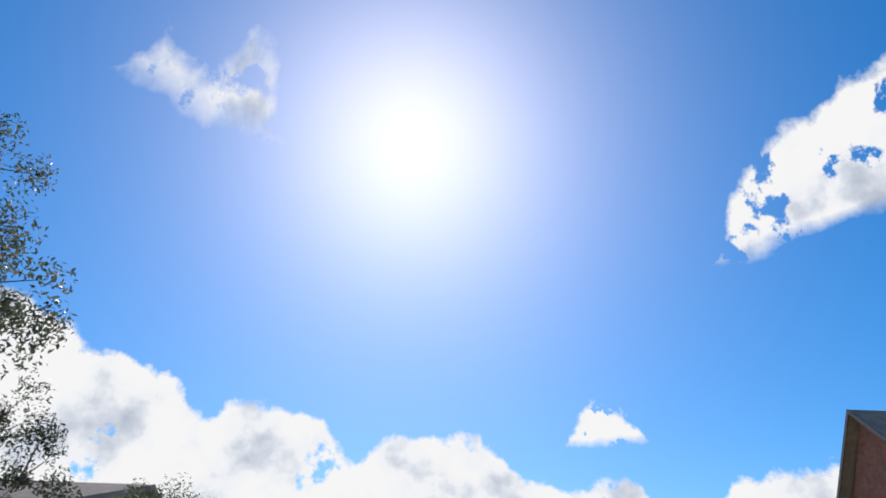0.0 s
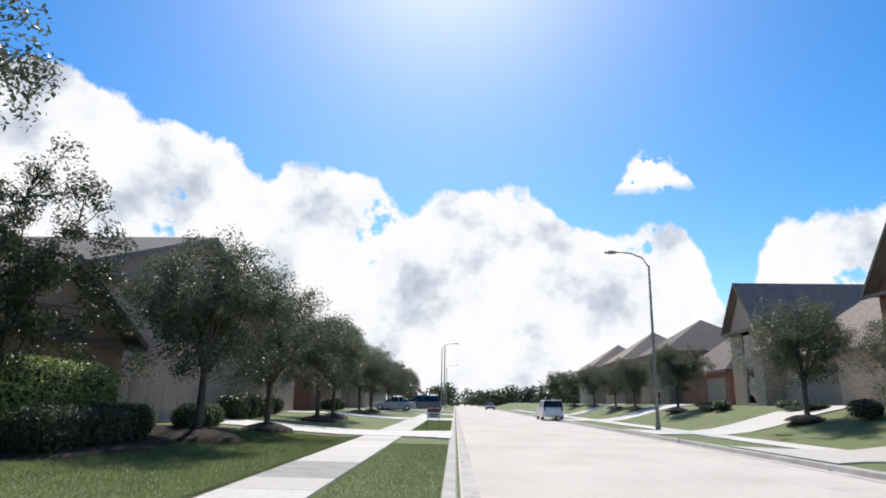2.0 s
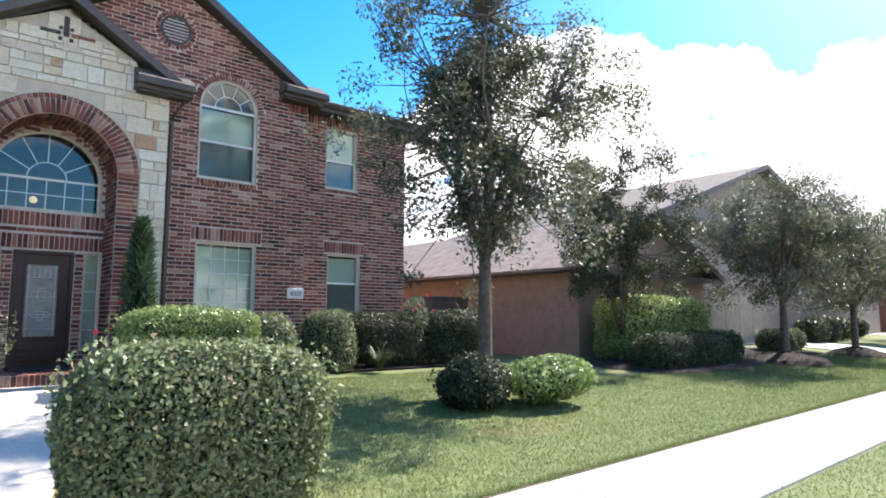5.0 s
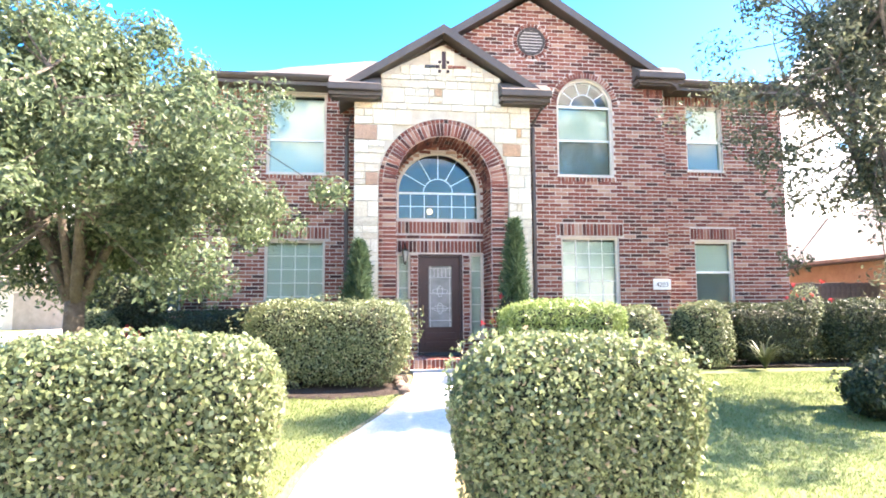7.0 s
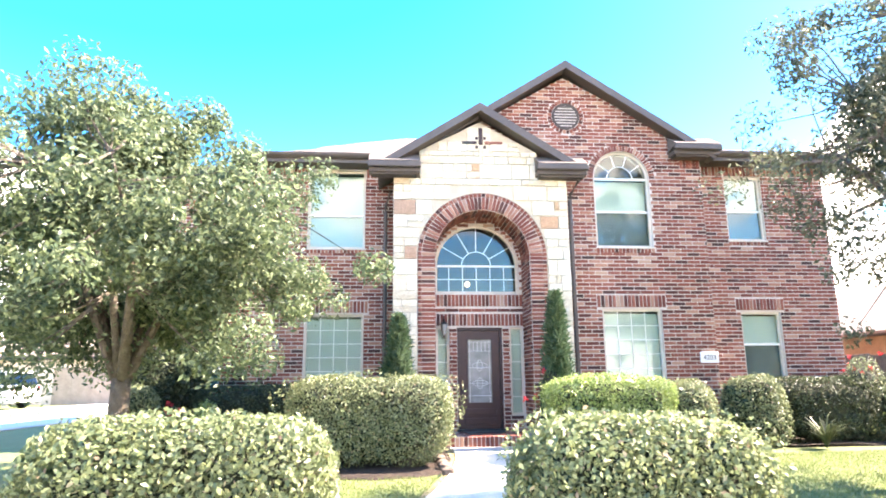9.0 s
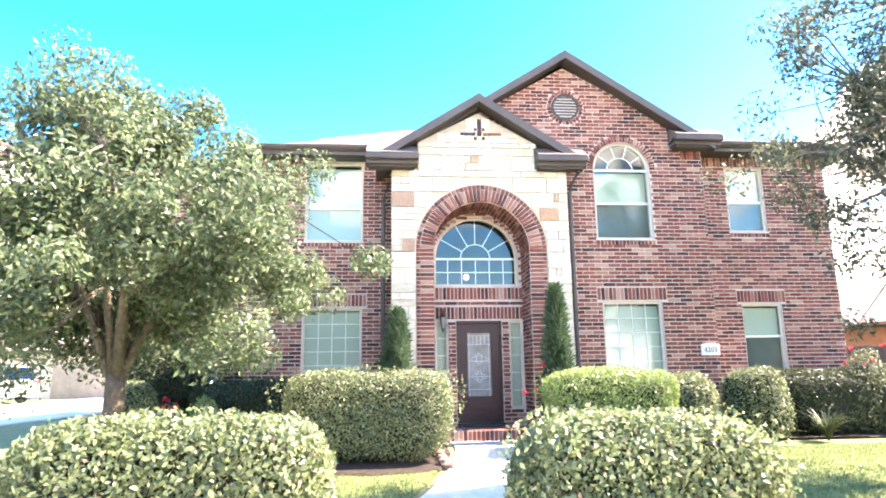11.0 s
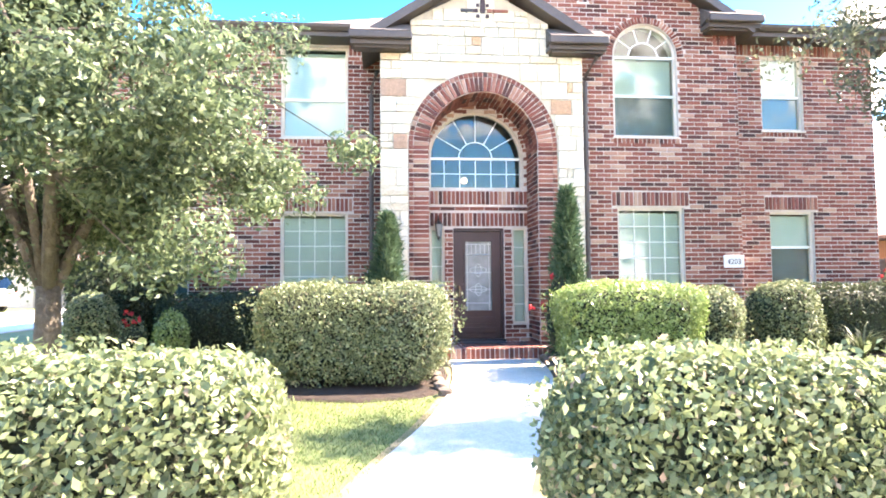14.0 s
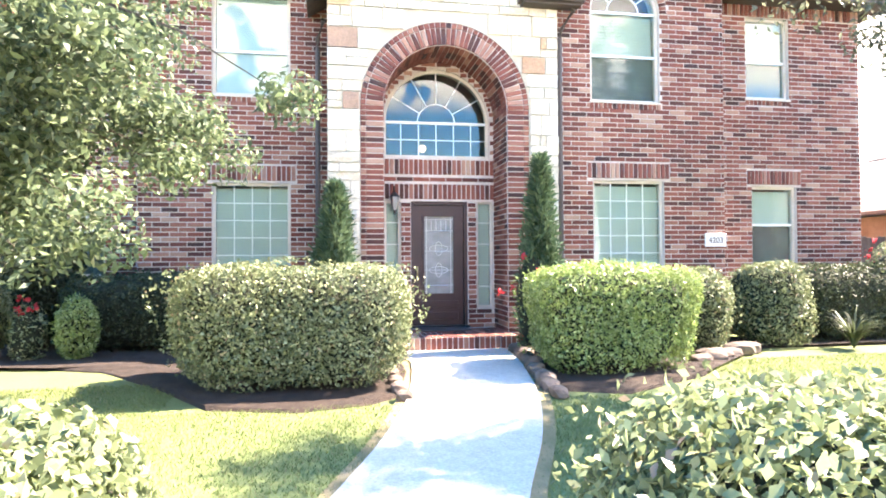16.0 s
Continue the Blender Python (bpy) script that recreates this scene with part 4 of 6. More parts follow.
for (a, b), (c, d) in came:
    tube(bm, [(a, Y_ENTRY + 0.094, b), (c, Y_ENTRY + 0.094, d)], [0.006, 0.006], 5, False)
part("caming", bm, M_LEADED, door, "leaded bevel pattern")
part("door_handle", tube(bmesh.new(), [(D0 + 0.10, Y_ENTRY + 0.03, 1.32), (D0 + 0.10, Y_ENTRY + 0.02, 1.40), (D0 + 0.10, Y_ENTRY + 0.03, 1.50)], [0.016, 0.012, 0.016], 8), M_BRASS, door, "worn brass handle set")
part("threshold", boxed(D0 - 0.02, D1 + 0.02, Y_ENTRY - 0.06, Y_ENTRY + 0.12, 0.537, 0.575, bevel=0.006), M_METAL_D, door)
mat_ob = tagged(part("door_mat", boxed(-0.5, 0.24, 15.45, 15.92, 0.548, 0.566, bevel=0.006), M_INK), "dark doormat on the brick porch", "doormat")

# lantern by the door
lan = thing("wall_lantern", "black iron wall lantern beside the front door", "lantern")
part("bracket", tube(bmesh.new(), [(-0.86, 15.99, 2.66), (-0.86, 15.88, 2.72), (-0.86, 15.84, 2.66), (-0.86, 15.84, 2.62)], [0.012] * 4, 6), M_METAL_D, lan)
bm = bmesh.new()
tube(bm, [(-0.86, 15.84, 2.64), (-0.86, 15.84, 2.58), (-0.86, 15.84, 2.565)], [0.015, 0.075, 0.08], 6)
part("cap", bm, M_METAL_D, lan)
part("glass_body", tube(bmesh.new(), [(-0.86, 15.84, 2.563), (-0.86, 15.84, 2.36)], [0.07, 0.035], 6), M_FROST, lan)
part("finial", tube(bmesh.new(), [(-0.86, 15.84, 2.36), (-0.86, 15.84, 2.28)], [0.03, 0.006], 6), M_METAL_D, lan)

# gable vent, cross of dark bricks, house number
vent = part("gable_vent", prism(arc(*vent_c, vent_r, 0, 2 * math.pi, 32)[:-1], [arc(*vent_c, vent_r - 0.05, 0, 2 * math.pi, 32)[:-1]], front(Y_MAIN - 0.02), 0.05), M_SOFFIT, house, "round louvred gable vent")
for k in range(8):
    zc = vent_c[1] - 0.22 + k * 0.0628
    h = math.sqrt((vent_r - 0.04) ** 2 - (zc - vent_c[1]) ** 2)
    mesh_obj("slat", [(vent_c[0] - h, Y_MAIN - 0.012, zc - 0.022), (vent_c[0] + h, Y_MAIN - 0.012, zc - 0.022), (vent_c[0] + h, Y_MAIN + 0.006, zc + 0.034), (vent_c[0] - h, Y_MAIN + 0.006, zc + 0.034),
                      (vent_c[0] - h, Y_MAIN - 0.004, zc - 0.028), (vent_c[0] + h, Y_MAIN - 0.004, zc - 0.028)], [(0, 1, 2, 3), (0, 4, 5, 1), (4, 3, 2, 5)], M_TRIM, vent)
cross = part("brick_cross", boxed(-0.205, -0.125, Y_STONE - 0.05, Y_STONE + 0.03, 6.02, 6.36), M_DOOR, house, "cross of dark and red bricks set in the stone")
for dx, dz, w, h, mt in ((-0.265, 0.0, 0.20, 0.05, M_INK), (0.30, 0.0, 0.26, 0.05, M_BRICK), (0, -0.20, 0.075, 0.2, M_STONE), (-0.08, 0.09, 0.055, 0.055, M_DOOR), (0.08, 0.09, 0.055, 0.055, M_DOOR), (-0.08, -0.09, 0.055, 0.055, M_DOOR), (0.08, -0.09, 0.055, 0.055, M_DOOR), (-0.12, 0.0, 0.08, 0.06, M_DOOR), (0.12, 0.0, 0.08, 0.06, M_BRICK)):
    cx, cz = -0.165 + dx, 6.06 + dz
    part("brick", boxed(cx - w / 2, cx + w / 2, Y_STONE - 0.048, Y_STONE + 0.03, cz - h / 2, cz + h / 2, bevel=0.004), mt, cross)
plaque = tagged(part("number_plaque", boxed(4.07, 4.44, Y_MAIN - 0.035, Y_MAIN - 0.012, 1.785, 2.0, bevel=0.006), M_SIGN), "white house number plaque reading 4203")
plaque.parent = house
fc = bpy.data.curves.new("numerals", "FONT")
fc.body, fc.size, fc.extrude, fc.align_x, fc.align_y = "4203", 0.13, 0.002, "CENTER", "CENTER"
num = new("numerals", fc)
num.data.materials.append(M_INK)
num.parent = plaque
num.matrix_world = pose(4.255, Y_MAIN - 0.039, 1.885, 90, 0, 0)


# ---- roof, eaves and gutters ----
def roof_slab(name, pts, th, mat, parent, label=""):
    """A sloping roof plane with thickness."""
    bm = bmesh.new()
    a = [bm.verts.new(p) for p in pts]
    b = [bm.verts.new((p[0], p[1], p[2] - th)) for p in pts]
    bm.faces.new(a)
    bm.faces.new(b[::-1])
    n = len(pts)
    for i in range(n):
        bm.faces.new((a[i], b[i], b[(i + 1) % n], a[(i + 1) % n]))
    return part(name, bm, mat, parent, label)


roof = thing("roof", "", "")
roof.parent = house
EZ = 6.12
OH = 0.42
RXA, RXB, RYA, RYB = FX0 - OH, RX1 + OH, Y_RIGHT - OH, 28.4
RM, RZ = (RYA + RYB) / 2, EZ + (RYB - RYA) / 2 * 0.42
RH0, RH1 = RXA + (RYB - RYA) / 2, RXB - (RYB - RYA) / 2
LYA = Y_LEFT - OH
roof_slab("roof_slope", [(GL - 1.5, LYA, EZ), (RXB, RYA, EZ), (RH1, RM, RZ), (RH0, RM, RZ), (RH0 - 2.2, LYA + 3.5, EZ + 1.48)], 0.06, M_SHINGLE_H, roof)
roof_slab("roof_slope", [(LX0 - OH, LYA, EZ), (GL - 1.5, LYA, EZ), (RH0 - 2.2, LYA + 3.5, EZ + 1.48), (RH0, RM, RZ), (RXA, RYB, EZ), (RXA, Y_FAR - OH, EZ), (LX0 - OH, Y_FAR - OH, EZ)], 0.06, M_SHINGLE_H, roof)
roof_slab("roof_slope", [(RXB, RYA, EZ), (RXB, RYB, EZ), (RH1, RM, RZ)], 0.06, M_SHINGLE_H, roof)
roof_slab("roof_slope", [(RXB, RYB, EZ), (RXA, RYB, EZ), (RH0, RM, RZ), (RH1, RM, RZ)], 0.06, M_SHINGLE_H, roof)


def eave(x0, x1, y, z, depth, name="eave"):
    """Soffit, fascia and gutter along x."""
    ob = part("eave", boxed(x0, x1, y, y + depth, z - 0.20, z - 0.18), M_SOFFIT, roof)
    part("fascia", boxed(x0, x1, y - 0.03, y, z - 0.21, z - 0.02, bevel=0.004), M_TRIM, ob)
    bm = bmesh.new()
    prof = [(0.0, 0.0), (-0.05, -0.0), (-0.10, 0.05), (-0.115, 0.10), (-0.105, 0.10), (-0.09, 0.055), (-0.045, 0.012), (0.0, 0.012)]
    rings = [[bm.verts.new((x, y - 0.032 + a, z - 0.13 + b)) for a, b in prof] for x in (x0, x1)]
    for k in range(len(prof)):
        bm.faces.new((rings[0][k], rings[0][(k + 1) % 8], rings[1][(k + 1) % 8], rings[1][k]))
    bm.faces.new(rings[0])
    bm.faces.new(rings[1][::-1])
    part("gutter", bm, M_TRIM, ob)
    return ob


eave(GR + 0.02, RXB, RYA, EZ, OH)
eave(LX0 - OH, SX0 - 0.45, LYA, EZ, OH)
eave(RXA, LX0 - OH, Y_FAR - OH, EZ, OH)
part("eave", boxed(RXB - 0.02, RXB + 0.03, RYA, RYB, EZ - 0.21, EZ - 0.02), M_TRIM, roof)
part("eave", boxed(RXA - 0.03, RXA + 0.02, Y_FAR - OH, RYB, EZ - 0.21, EZ - 0.02), M_TRIM, roof)


def gable_roof(cx, cz, half, drop, y0, y1):
    """A pitched roof over a gable: two slopes, barge boards and soffits."""
    ob = thing("gable_roof", "", "")
    ob.parent = roof
    for s in (-1, 1):
        hx = half
        p = [(cx, y0, cz), (cx + s * hx, y0, cz - drop), (cx + s * hx, y1, cz - drop), (cx, y1, cz)]
        roof_slab("roof_slope", p, 0.05, M_SHINGLE_H, ob)
        bm = bmesh.new()
        vs = []
        for yy in (y0 - 0.03, y0 + 0.015):
            vs += [bm.verts.new(c) for c in ((cx, yy, cz + 0.012), (cx + s * hx, yy, cz - drop + 0.012), (cx + s * hx, yy, cz - drop - 0.15), (cx, yy, cz - 0.16))]
        for f in ((0, 1, 2, 3), (7, 6, 5, 4), (0, 4, 5, 1), (1, 5, 6, 2), (2, 6, 7, 3)):
            bm.faces.new([vs[i] for i in f])
        part("barge_board", bm, M_TRIM, ob)
        roof_slab("soffit", [(cx, y0, cz - 0.135), (cx + s * hx, y0, cz - drop - 0.135), (cx + s * hx, y0 + 0.28, cz - drop - 0.135), (cx, y0 + 0.28, cz - 0.135)], 0.02, M_SOFFIT, ob)
    return ob


gable_roof(1.64, 7.91, 2.98, 1.91, Y_MAIN - 0.26, 22.0)
gable_roof(-0.19, 6.79, 1.98, 1.27, Y_STONE - 0.26, 18.5)


def eave_return(x0, x1, y, z, depth):
    """The boxed eave end beside a gable, with its gutter."""
    ob = part("eave_return", boxed(x0, x1, y, y + depth, z - 0.10, z - 0.02, bevel=0.004), M_TRIM, roof)
    part("gutter", boxed(x0 - 0.02, x1 + 0.02, y - 0.10, y + 0.0, z - 0.03, z + 0.09, bevel=0.02), M_TRIM, ob)
    part("soffit", boxed(x0 + 0.05, x1 - 0.05, y + 0.05, y + depth, z - 0.14, z - 0.10), M_SOFFIT, ob)
    bm = bmesh.new()
    vs = [bm.verts.new(c) for c in ((x0, y - 0.1, z + 0.092), (x1, y - 0.1, z + 0.092), (x1, y + depth, z + 0.34), (x0, y + depth, z + 0.34), (x0, y + depth, z), (x1, y + depth, z))]
    for f in ((0, 1, 2, 3), (0, 3, 4), (1, 5, 2), (3, 2, 5, 4), (0, 4, 5, 1)):
        bm.faces.new([vs[i] for i in f])
    part("roof_slope", bm, M_SHINGLE_H, ob)


eave_return(-2.33, SHL - 0.01, Y_STONE - 0.28, 5.46, 0.27)
eave_return(SHR - 0.05, 1.86, Y_STONE - 0.28, 5.46, 0.27)
eave_return(3.78, 4.74, Y_MAIN - 0.30, 6.04, 0.29)
# flanks of the stone entrance block, and its downpipes
for x0, x1 in ((SX0, SX0 + 0.28), (SX1 - 0.28, SX1)):
    part("wall", boxed(x0, x1, Y_STONE + 0.282, (Y_LEFT if x0 < 0 else Y_MAIN) - 0.002, 0.0, SEAVE), M_MORTAR_STONE, house)
for x, y in ((-2.02, 16.42), (1.64, 15.42)):
    part("downpipe", tube(bmesh.new(), [(x + (0.1 if x < 0 else 0.1), y - 0.35, 5.30), (x, y - 0.05, 5.08), (x, y, 4.95), (x, y, 0.5)], [0.04] * 4, 8), M_TRIM, house)
lay_stones()

# ---- plants ----
def blob_points(n, hx, hy, hz, rng, power=3.2, rough=0.05, lumps=2.2):
    """Points and outward directions on a clipped, rounded, slightly lumpy hedge; the base is open."""
    d = rng.normal(0, 1, (int(n * 1.35), 3))
    d = d / (np.abs(d / np.array([1, 1, 1])) ** power).sum(1)[:, None] ** (1 / power)
    d = d[d[:, 2] > -0.93]
    p = d * np.array([hx, hy, hz])
    ph = rng.uniform(0, 6, 6)
    w = 1 + rough * (np.sin(p[:, 0] * lumps * 2 + ph[0]) + np.sin(p[:, 1] * lumps * 2.3 + ph[1]) + np.sin(p[:, 2] * lumps * 2.6 + ph[2])) * 0.6
    p = p * w[:, None]
    out = np.sign(d) * np.abs(d) ** (power - 1)
    out /= np.linalg.norm(out, axis=1)[:, None] + 1e-9
    return p, out


def hedge(name, x0, x1, y0, y1, top, mat, label, leaf=0.05, density=1500, base=None, power=3.2, seed=1, rough=0.05, category="hedge", under=0.0, stems=0):
    rng = np.random.default_rng(seed)
    cx, cy = (x0 + x1) / 2, (y0 + y1) / 2
    zb = ground_z(cx, cy) if base is None else base
    hx, hy, hz = (x1 - x0) / 2, (y1 - y0) / 2, (top - zb) / 2
    ob = thing(name, label, category, at=(cx, cy, zb))
    area = 4 * (hx * hz + hy * hz) * 2 + 4 * hx * hy
    n = int(area * density)
    p, out = blob_points(n, hx, hy, hz, rng, power, rough)
    deep = rng.random(len(p)) ** 2.2
    p = p * (1 - 0.16 * deep[:, None]) + rng.normal(0, leaf * 0.35, p.shape)
    p[:, 2] += hz
    p[:, 2] = np.maximum(p[:, 2], 0.03)
    # stray shoots
    q, o2 = blob_points(int(area * density * 0.035), hx * 1.02, hy * 1.02, hz * 1.02, rng, power, rough)
    keep = o2[:, 2] > -0.2
    q, o2 = q[keep], o2[keep]
    q = q + o2 * rng.uniform(0.01, 0.05, (len(q), 1)) + np.array([0, 0, hz])
    pts = np.concatenate([p, q])
    t = np.clip(1 - pts[:, 2] / (hz * 1.3), 0, 1)
    pts[:, :2] *= (1 - under * t ** 1.3)[:, None]
    if under:
        away = rng.random(len(pts)) > 0.8 * np.clip(1 - pts[:, 2] / 0.22, 0, 1)
        pts, out, o2 = pts[away], np.concatenate([out, o2 * 0.2 + rng.normal(0, 1, q.shape)])[away], o2[:0]
        q = q[:0]
    for k in range(stems):
        a, r = rng.uniform(0, 2 * math.pi), rng.uniform(0.3, 0.62)
        c, g = np.array([math.cos(a) * hx * r, math.sin(a) * hy * r]), rng.uniform(1.15, 1.7)
        part("stem", tube(bmesh.new(), [(c[0] * 0.8, c[1] * 0.8, -0.03), (c[0] * (1 + g) / 2, c[1] * (1 + g) / 2, 0.16), (c[0] * g, c[1] * g, 0.42)], [0.016, 0.012, 0.007], 6), M_BARK, ob)
    leaf_mesh("foliage", pts, np.concatenate([out, o2 * 0.2 + rng.normal(0, 1, q.shape)]), leaf, mat, ob, 0.55, 0.75, rng)
    # solid blob behind the leaves, coloured as the shade between them
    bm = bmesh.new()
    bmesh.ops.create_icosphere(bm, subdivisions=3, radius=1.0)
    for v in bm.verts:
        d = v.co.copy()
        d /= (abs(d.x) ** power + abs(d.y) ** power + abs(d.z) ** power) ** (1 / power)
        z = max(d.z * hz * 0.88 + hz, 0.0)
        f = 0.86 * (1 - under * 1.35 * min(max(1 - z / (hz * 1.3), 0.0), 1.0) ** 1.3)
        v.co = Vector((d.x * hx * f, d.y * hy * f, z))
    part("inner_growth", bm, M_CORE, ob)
    return ob


def tree(name, x, y, height, crown_r, crown_z0, trunk_r, mat, label, leaf=0.075, clumps=150, per=150, seed=1, forks=5, fork_z=1.6, lean=(0, 0), egg=0.75, gap=0.42, base=None, group=""):
    """Tapered trunk, limbs, twigs and clumps of leaves with gaps between them."""
    rng = np.random.default_rng(seed)
    zb = (ground_z(x, y) if base is None else base) - 0.02
    ob = thing(name, label, "tree", group, at=(x, y, zb))
    cz = (crown_z0 + height) / 2
    hz = (height - crown_z0) / 2
    bm = bmesh.new()
    top = Vector((lean[0], lean[1], fork_z))
    tube(bm, [(0, 0, -0.1), (0, 0, 0.0), (lean[0] * 0.1, lean[1] * 0.1, 0.18), top * 0.6, top], [trunk_r * 1.7, trunk_r * 1.5, trunk_r * 1.08, trunk_r * 0.95, trunk_r * 0.85], 12)
    part("trunk", bm, M_BARK, ob, smooth=True)
    # clump centres fill an uneven egg shape
    pts = []
    while len(pts) < clumps:
        d = rng.normal(0, 1, 3)
        d /= np.linalg.norm(d)
        r = rng.random() ** 0.45
        az = math.atan2(d[1], d[0])
        wob = 1 + 0.17 * math.sin(3 * az + seed) + 0.12 * math.sin(5 * d[2] * 2 + 2 * az + seed * 2) + rng.normal(0, 0.07)
        t = d[2] * r
        taper = 1.0 - 0.45 * max(0.0, t) ** 1.3
        p = np.array([d[0] * r * crown_r * wob * taper, d[1] * r * crown_r * wob * taper, cz + d[2] * r * hz * wob])
        p[:2] += np.array(lean) * (p[2] / height)
        if p[2] > crown_z0 - 0.3 and noise.noise(Vector(p * 0.85 + seed * 3.1)) > -gap:
            pts.append(p)
    pts = np.array(pts)
    leader = bmesh.new()
    ends = []
    for k in range(forks):
        a = 2 * math.pi * k / forks + rng.uniform(-0.4, 0.4)
        up = rng.uniform(0.55, 0.95)
        e = Vector((math.cos(a) * crown_r * 0.62 + lean[0], math.sin(a) * crown_r * 0.62 + lean[1], crown_z0 + (height - crown_z0) * up * 0.8))
        m1 = top.lerp(e, 0.35) + Vector((rng.normal(0, 0.12), rng.normal(0, 0.12), 0.25))
        m2 = top.lerp(e, 0.7) + Vector((rng.normal(0, 0.15), rng.normal(0, 0.15), 0.2))
        part("limb", tube(bmesh.new(), [top - Vector((0, 0, 0.15)), m1, m2, e], [trunk_r * 0.55, trunk_r * 0.38, trunk_r * 0.24, trunk_r * 0.08], 7), M_BARK, ob, smooth=True)
        ends += [m1, m2, e, m1.lerp(m2, 0.5), m2.lerp(e, 0.5)]
    e = Vector((lean[0] * 1.2, lean[1] * 1.2, height * 0.93))
    tube(leader, [top - Vector((0, 0, 0.15)), top.lerp(e, 0.5) + Vector((0.08, -0.06, 0)), e], [trunk_r * 0.7, trunk_r * 0.4, trunk_r * 0.06], 7)
    ends += [top.lerp(e, f) for f in (0.3, 0.5, 0.7, 0.9)]
    part("leader", leader, M_BARK, ob, smooth=True)
    twigs = bmesh.new()
    en = np.array([tuple(v) for v in ends])
    for p in pts:
        b = en[np.argmin(((en - p) ** 2).sum(1) + 0.6 * np.maximum(en[:, 2] - p[2], 0) ** 2)]
        mid = (b + p) / 2 + rng.normal(0, 0.06, 3)
        tube(twigs, [tuple(b), tuple(mid), tuple(p)], [0.016, 0.011, 0.004], 4, False)
    tagged(part("twigwork", twigs, M_BARK, ob), kind="stuff")
    n = clumps * per
    own = rng.integers(0, clumps, n)
    cr = crown_r * 0.155 * rng.uniform(0.7, 1.35, clumps)
    off = rng.normal(0, 1, (n, 3)) * np.array([1, 1, egg])
    off *= (cr[own] * rng.random(n) ** 0.4 / (np.linalg.norm(off, axis=1) + 1e-9))[:, None]
    q = pts[own] + off
    out = off / (np.linalg.norm(off, axis=1)[:, None] + 1e-9) + np.array([0, 0, 0.5])
    leaf_mesh("crown", q, out, leaf, mat, ob, 0.42, 0.9, rng)
    return ob


def juniper(x, y, height, r, label, seed=3):
    rng = np.random.default_rng(seed)
    zb = ground_z(x, y)
    ob = thing("juniper", label, "shrub", "junipers by the door", at=(x, y, zb))
    part("trunk", tube(bmesh.new(), [(0, 0, -0.05), (0, 0, height * 0.9)], [0.04, 0.01], 7), M_BARK, ob)
    n = 9000
    t = rng.random(n) ** 0.8
    a = rng.uniform(0, 2 * math.pi, n)
    rad = r * np.minimum(0.72 + t * 1.6, 1.0) * (1 - t) ** 0.72 * (1 + 0.28 * np.sin(a * 3 + t * 9) + 0.34 * np.sin(a * 5 - t * 23)) * rng.random(n) ** 0.5
    p = np.stack([rad * np.cos(a), rad * np.sin(a), t * height + 0.05], 1)
    d = np.stack([np.cos(a) * 0.5, np.sin(a) * 0.5, np.full(n, 0.8)], 1) + rng.normal(0, 0.5, (n, 3))
    d /= np.linalg.norm(d, axis=1)[:, None]
    s = np.cross(d, rng.normal(0, 1, (n, 3)))
    s /= np.linalg.norm(s, axis=1)[:, None] + 1e-9
    ln = rng.uniform(0.07, 0.2, n)[:, None]
    v = np.stack([p - s * 0.008, p + d * ln * 0.6 - s * 0.014, p + d * ln, p + d * ln * 0.6 + s * 0.014], 1).reshape(-1, 3)
    me = bpy.data.meshes.new("sprays")
    me.from_pydata(v.tolist(), [], np.arange(4 * n).reshape(-1, 4).tolist())
    me.materials.append(M_LEAF_CYPRESS)
    so = new("sprays", me)
    so.parent = ob
    return ob


# front path and beds
def path_mesh(name, extra, lift, mat, label, category):
    ctr = [(-1.70, 7.03, 0.60), (-1.66, 8.0, 0.61), (-1.54, 9.0, 0.62), (-1.25, 9.95, 0.63), (-0.80, 11.05, 0.64), (-0.48, 12.1, 0.64), (-0.28, 13.2, 0.65), (-0.17, 14.1, 0.68), (-0.15, 14.83, 0.72)]
    bm = bmesh.new()
    rings = []
    for i in range(36):
        f = i / 35 * (len(ctr) - 1)
        k = min(int(f), len(ctr) - 2)
        t = f - k
        p0, p1, p2, p3 = [np.array(ctr[min(max(k + j, 0), len(ctr) - 1)]) for j in (-1, 0, 1, 2)]
        c = 0.5 * ((2 * p1) + (p2 - p0) * t + (2 * p0 - 5 * p1 + 4 * p2 - p3) * t * t + (3 * p1 - p0 - 3 * p2 + p3) * t ** 3)
        c[2] += extra
        z = ground_z(c[0], c[1]) + lift
        rings.append([bm.verts.new(q) for q in ((c[0] - c[2], c[1], z - 0.12), (c[0] - c[2], c[1], z), (c[0] + c[2], c[1], z), (c[0] + c[2], c[1], z - 0.12))])
    for a, b in zip(rings, rings[1:]):
        for k in range(4):
            bm.faces.new((a[k], a[(k + 1) % 4], b[(k + 1) % 4], b[k]))
    bm.faces.new(rings[0])
    bm.faces.new(rings[-1][::-1])
    ob = part(name, bm, mat)
    return tagged(ob, label, category, kind="structure")


path_mesh("front_path", 0.0, 0.028, M_CONC, "curved pale concrete path to the front door", "path")
path_mesh("lawn_edge", 0.11, 0.004, M_DRY, "dry tan turf rim beside the front path", "lawn edge")


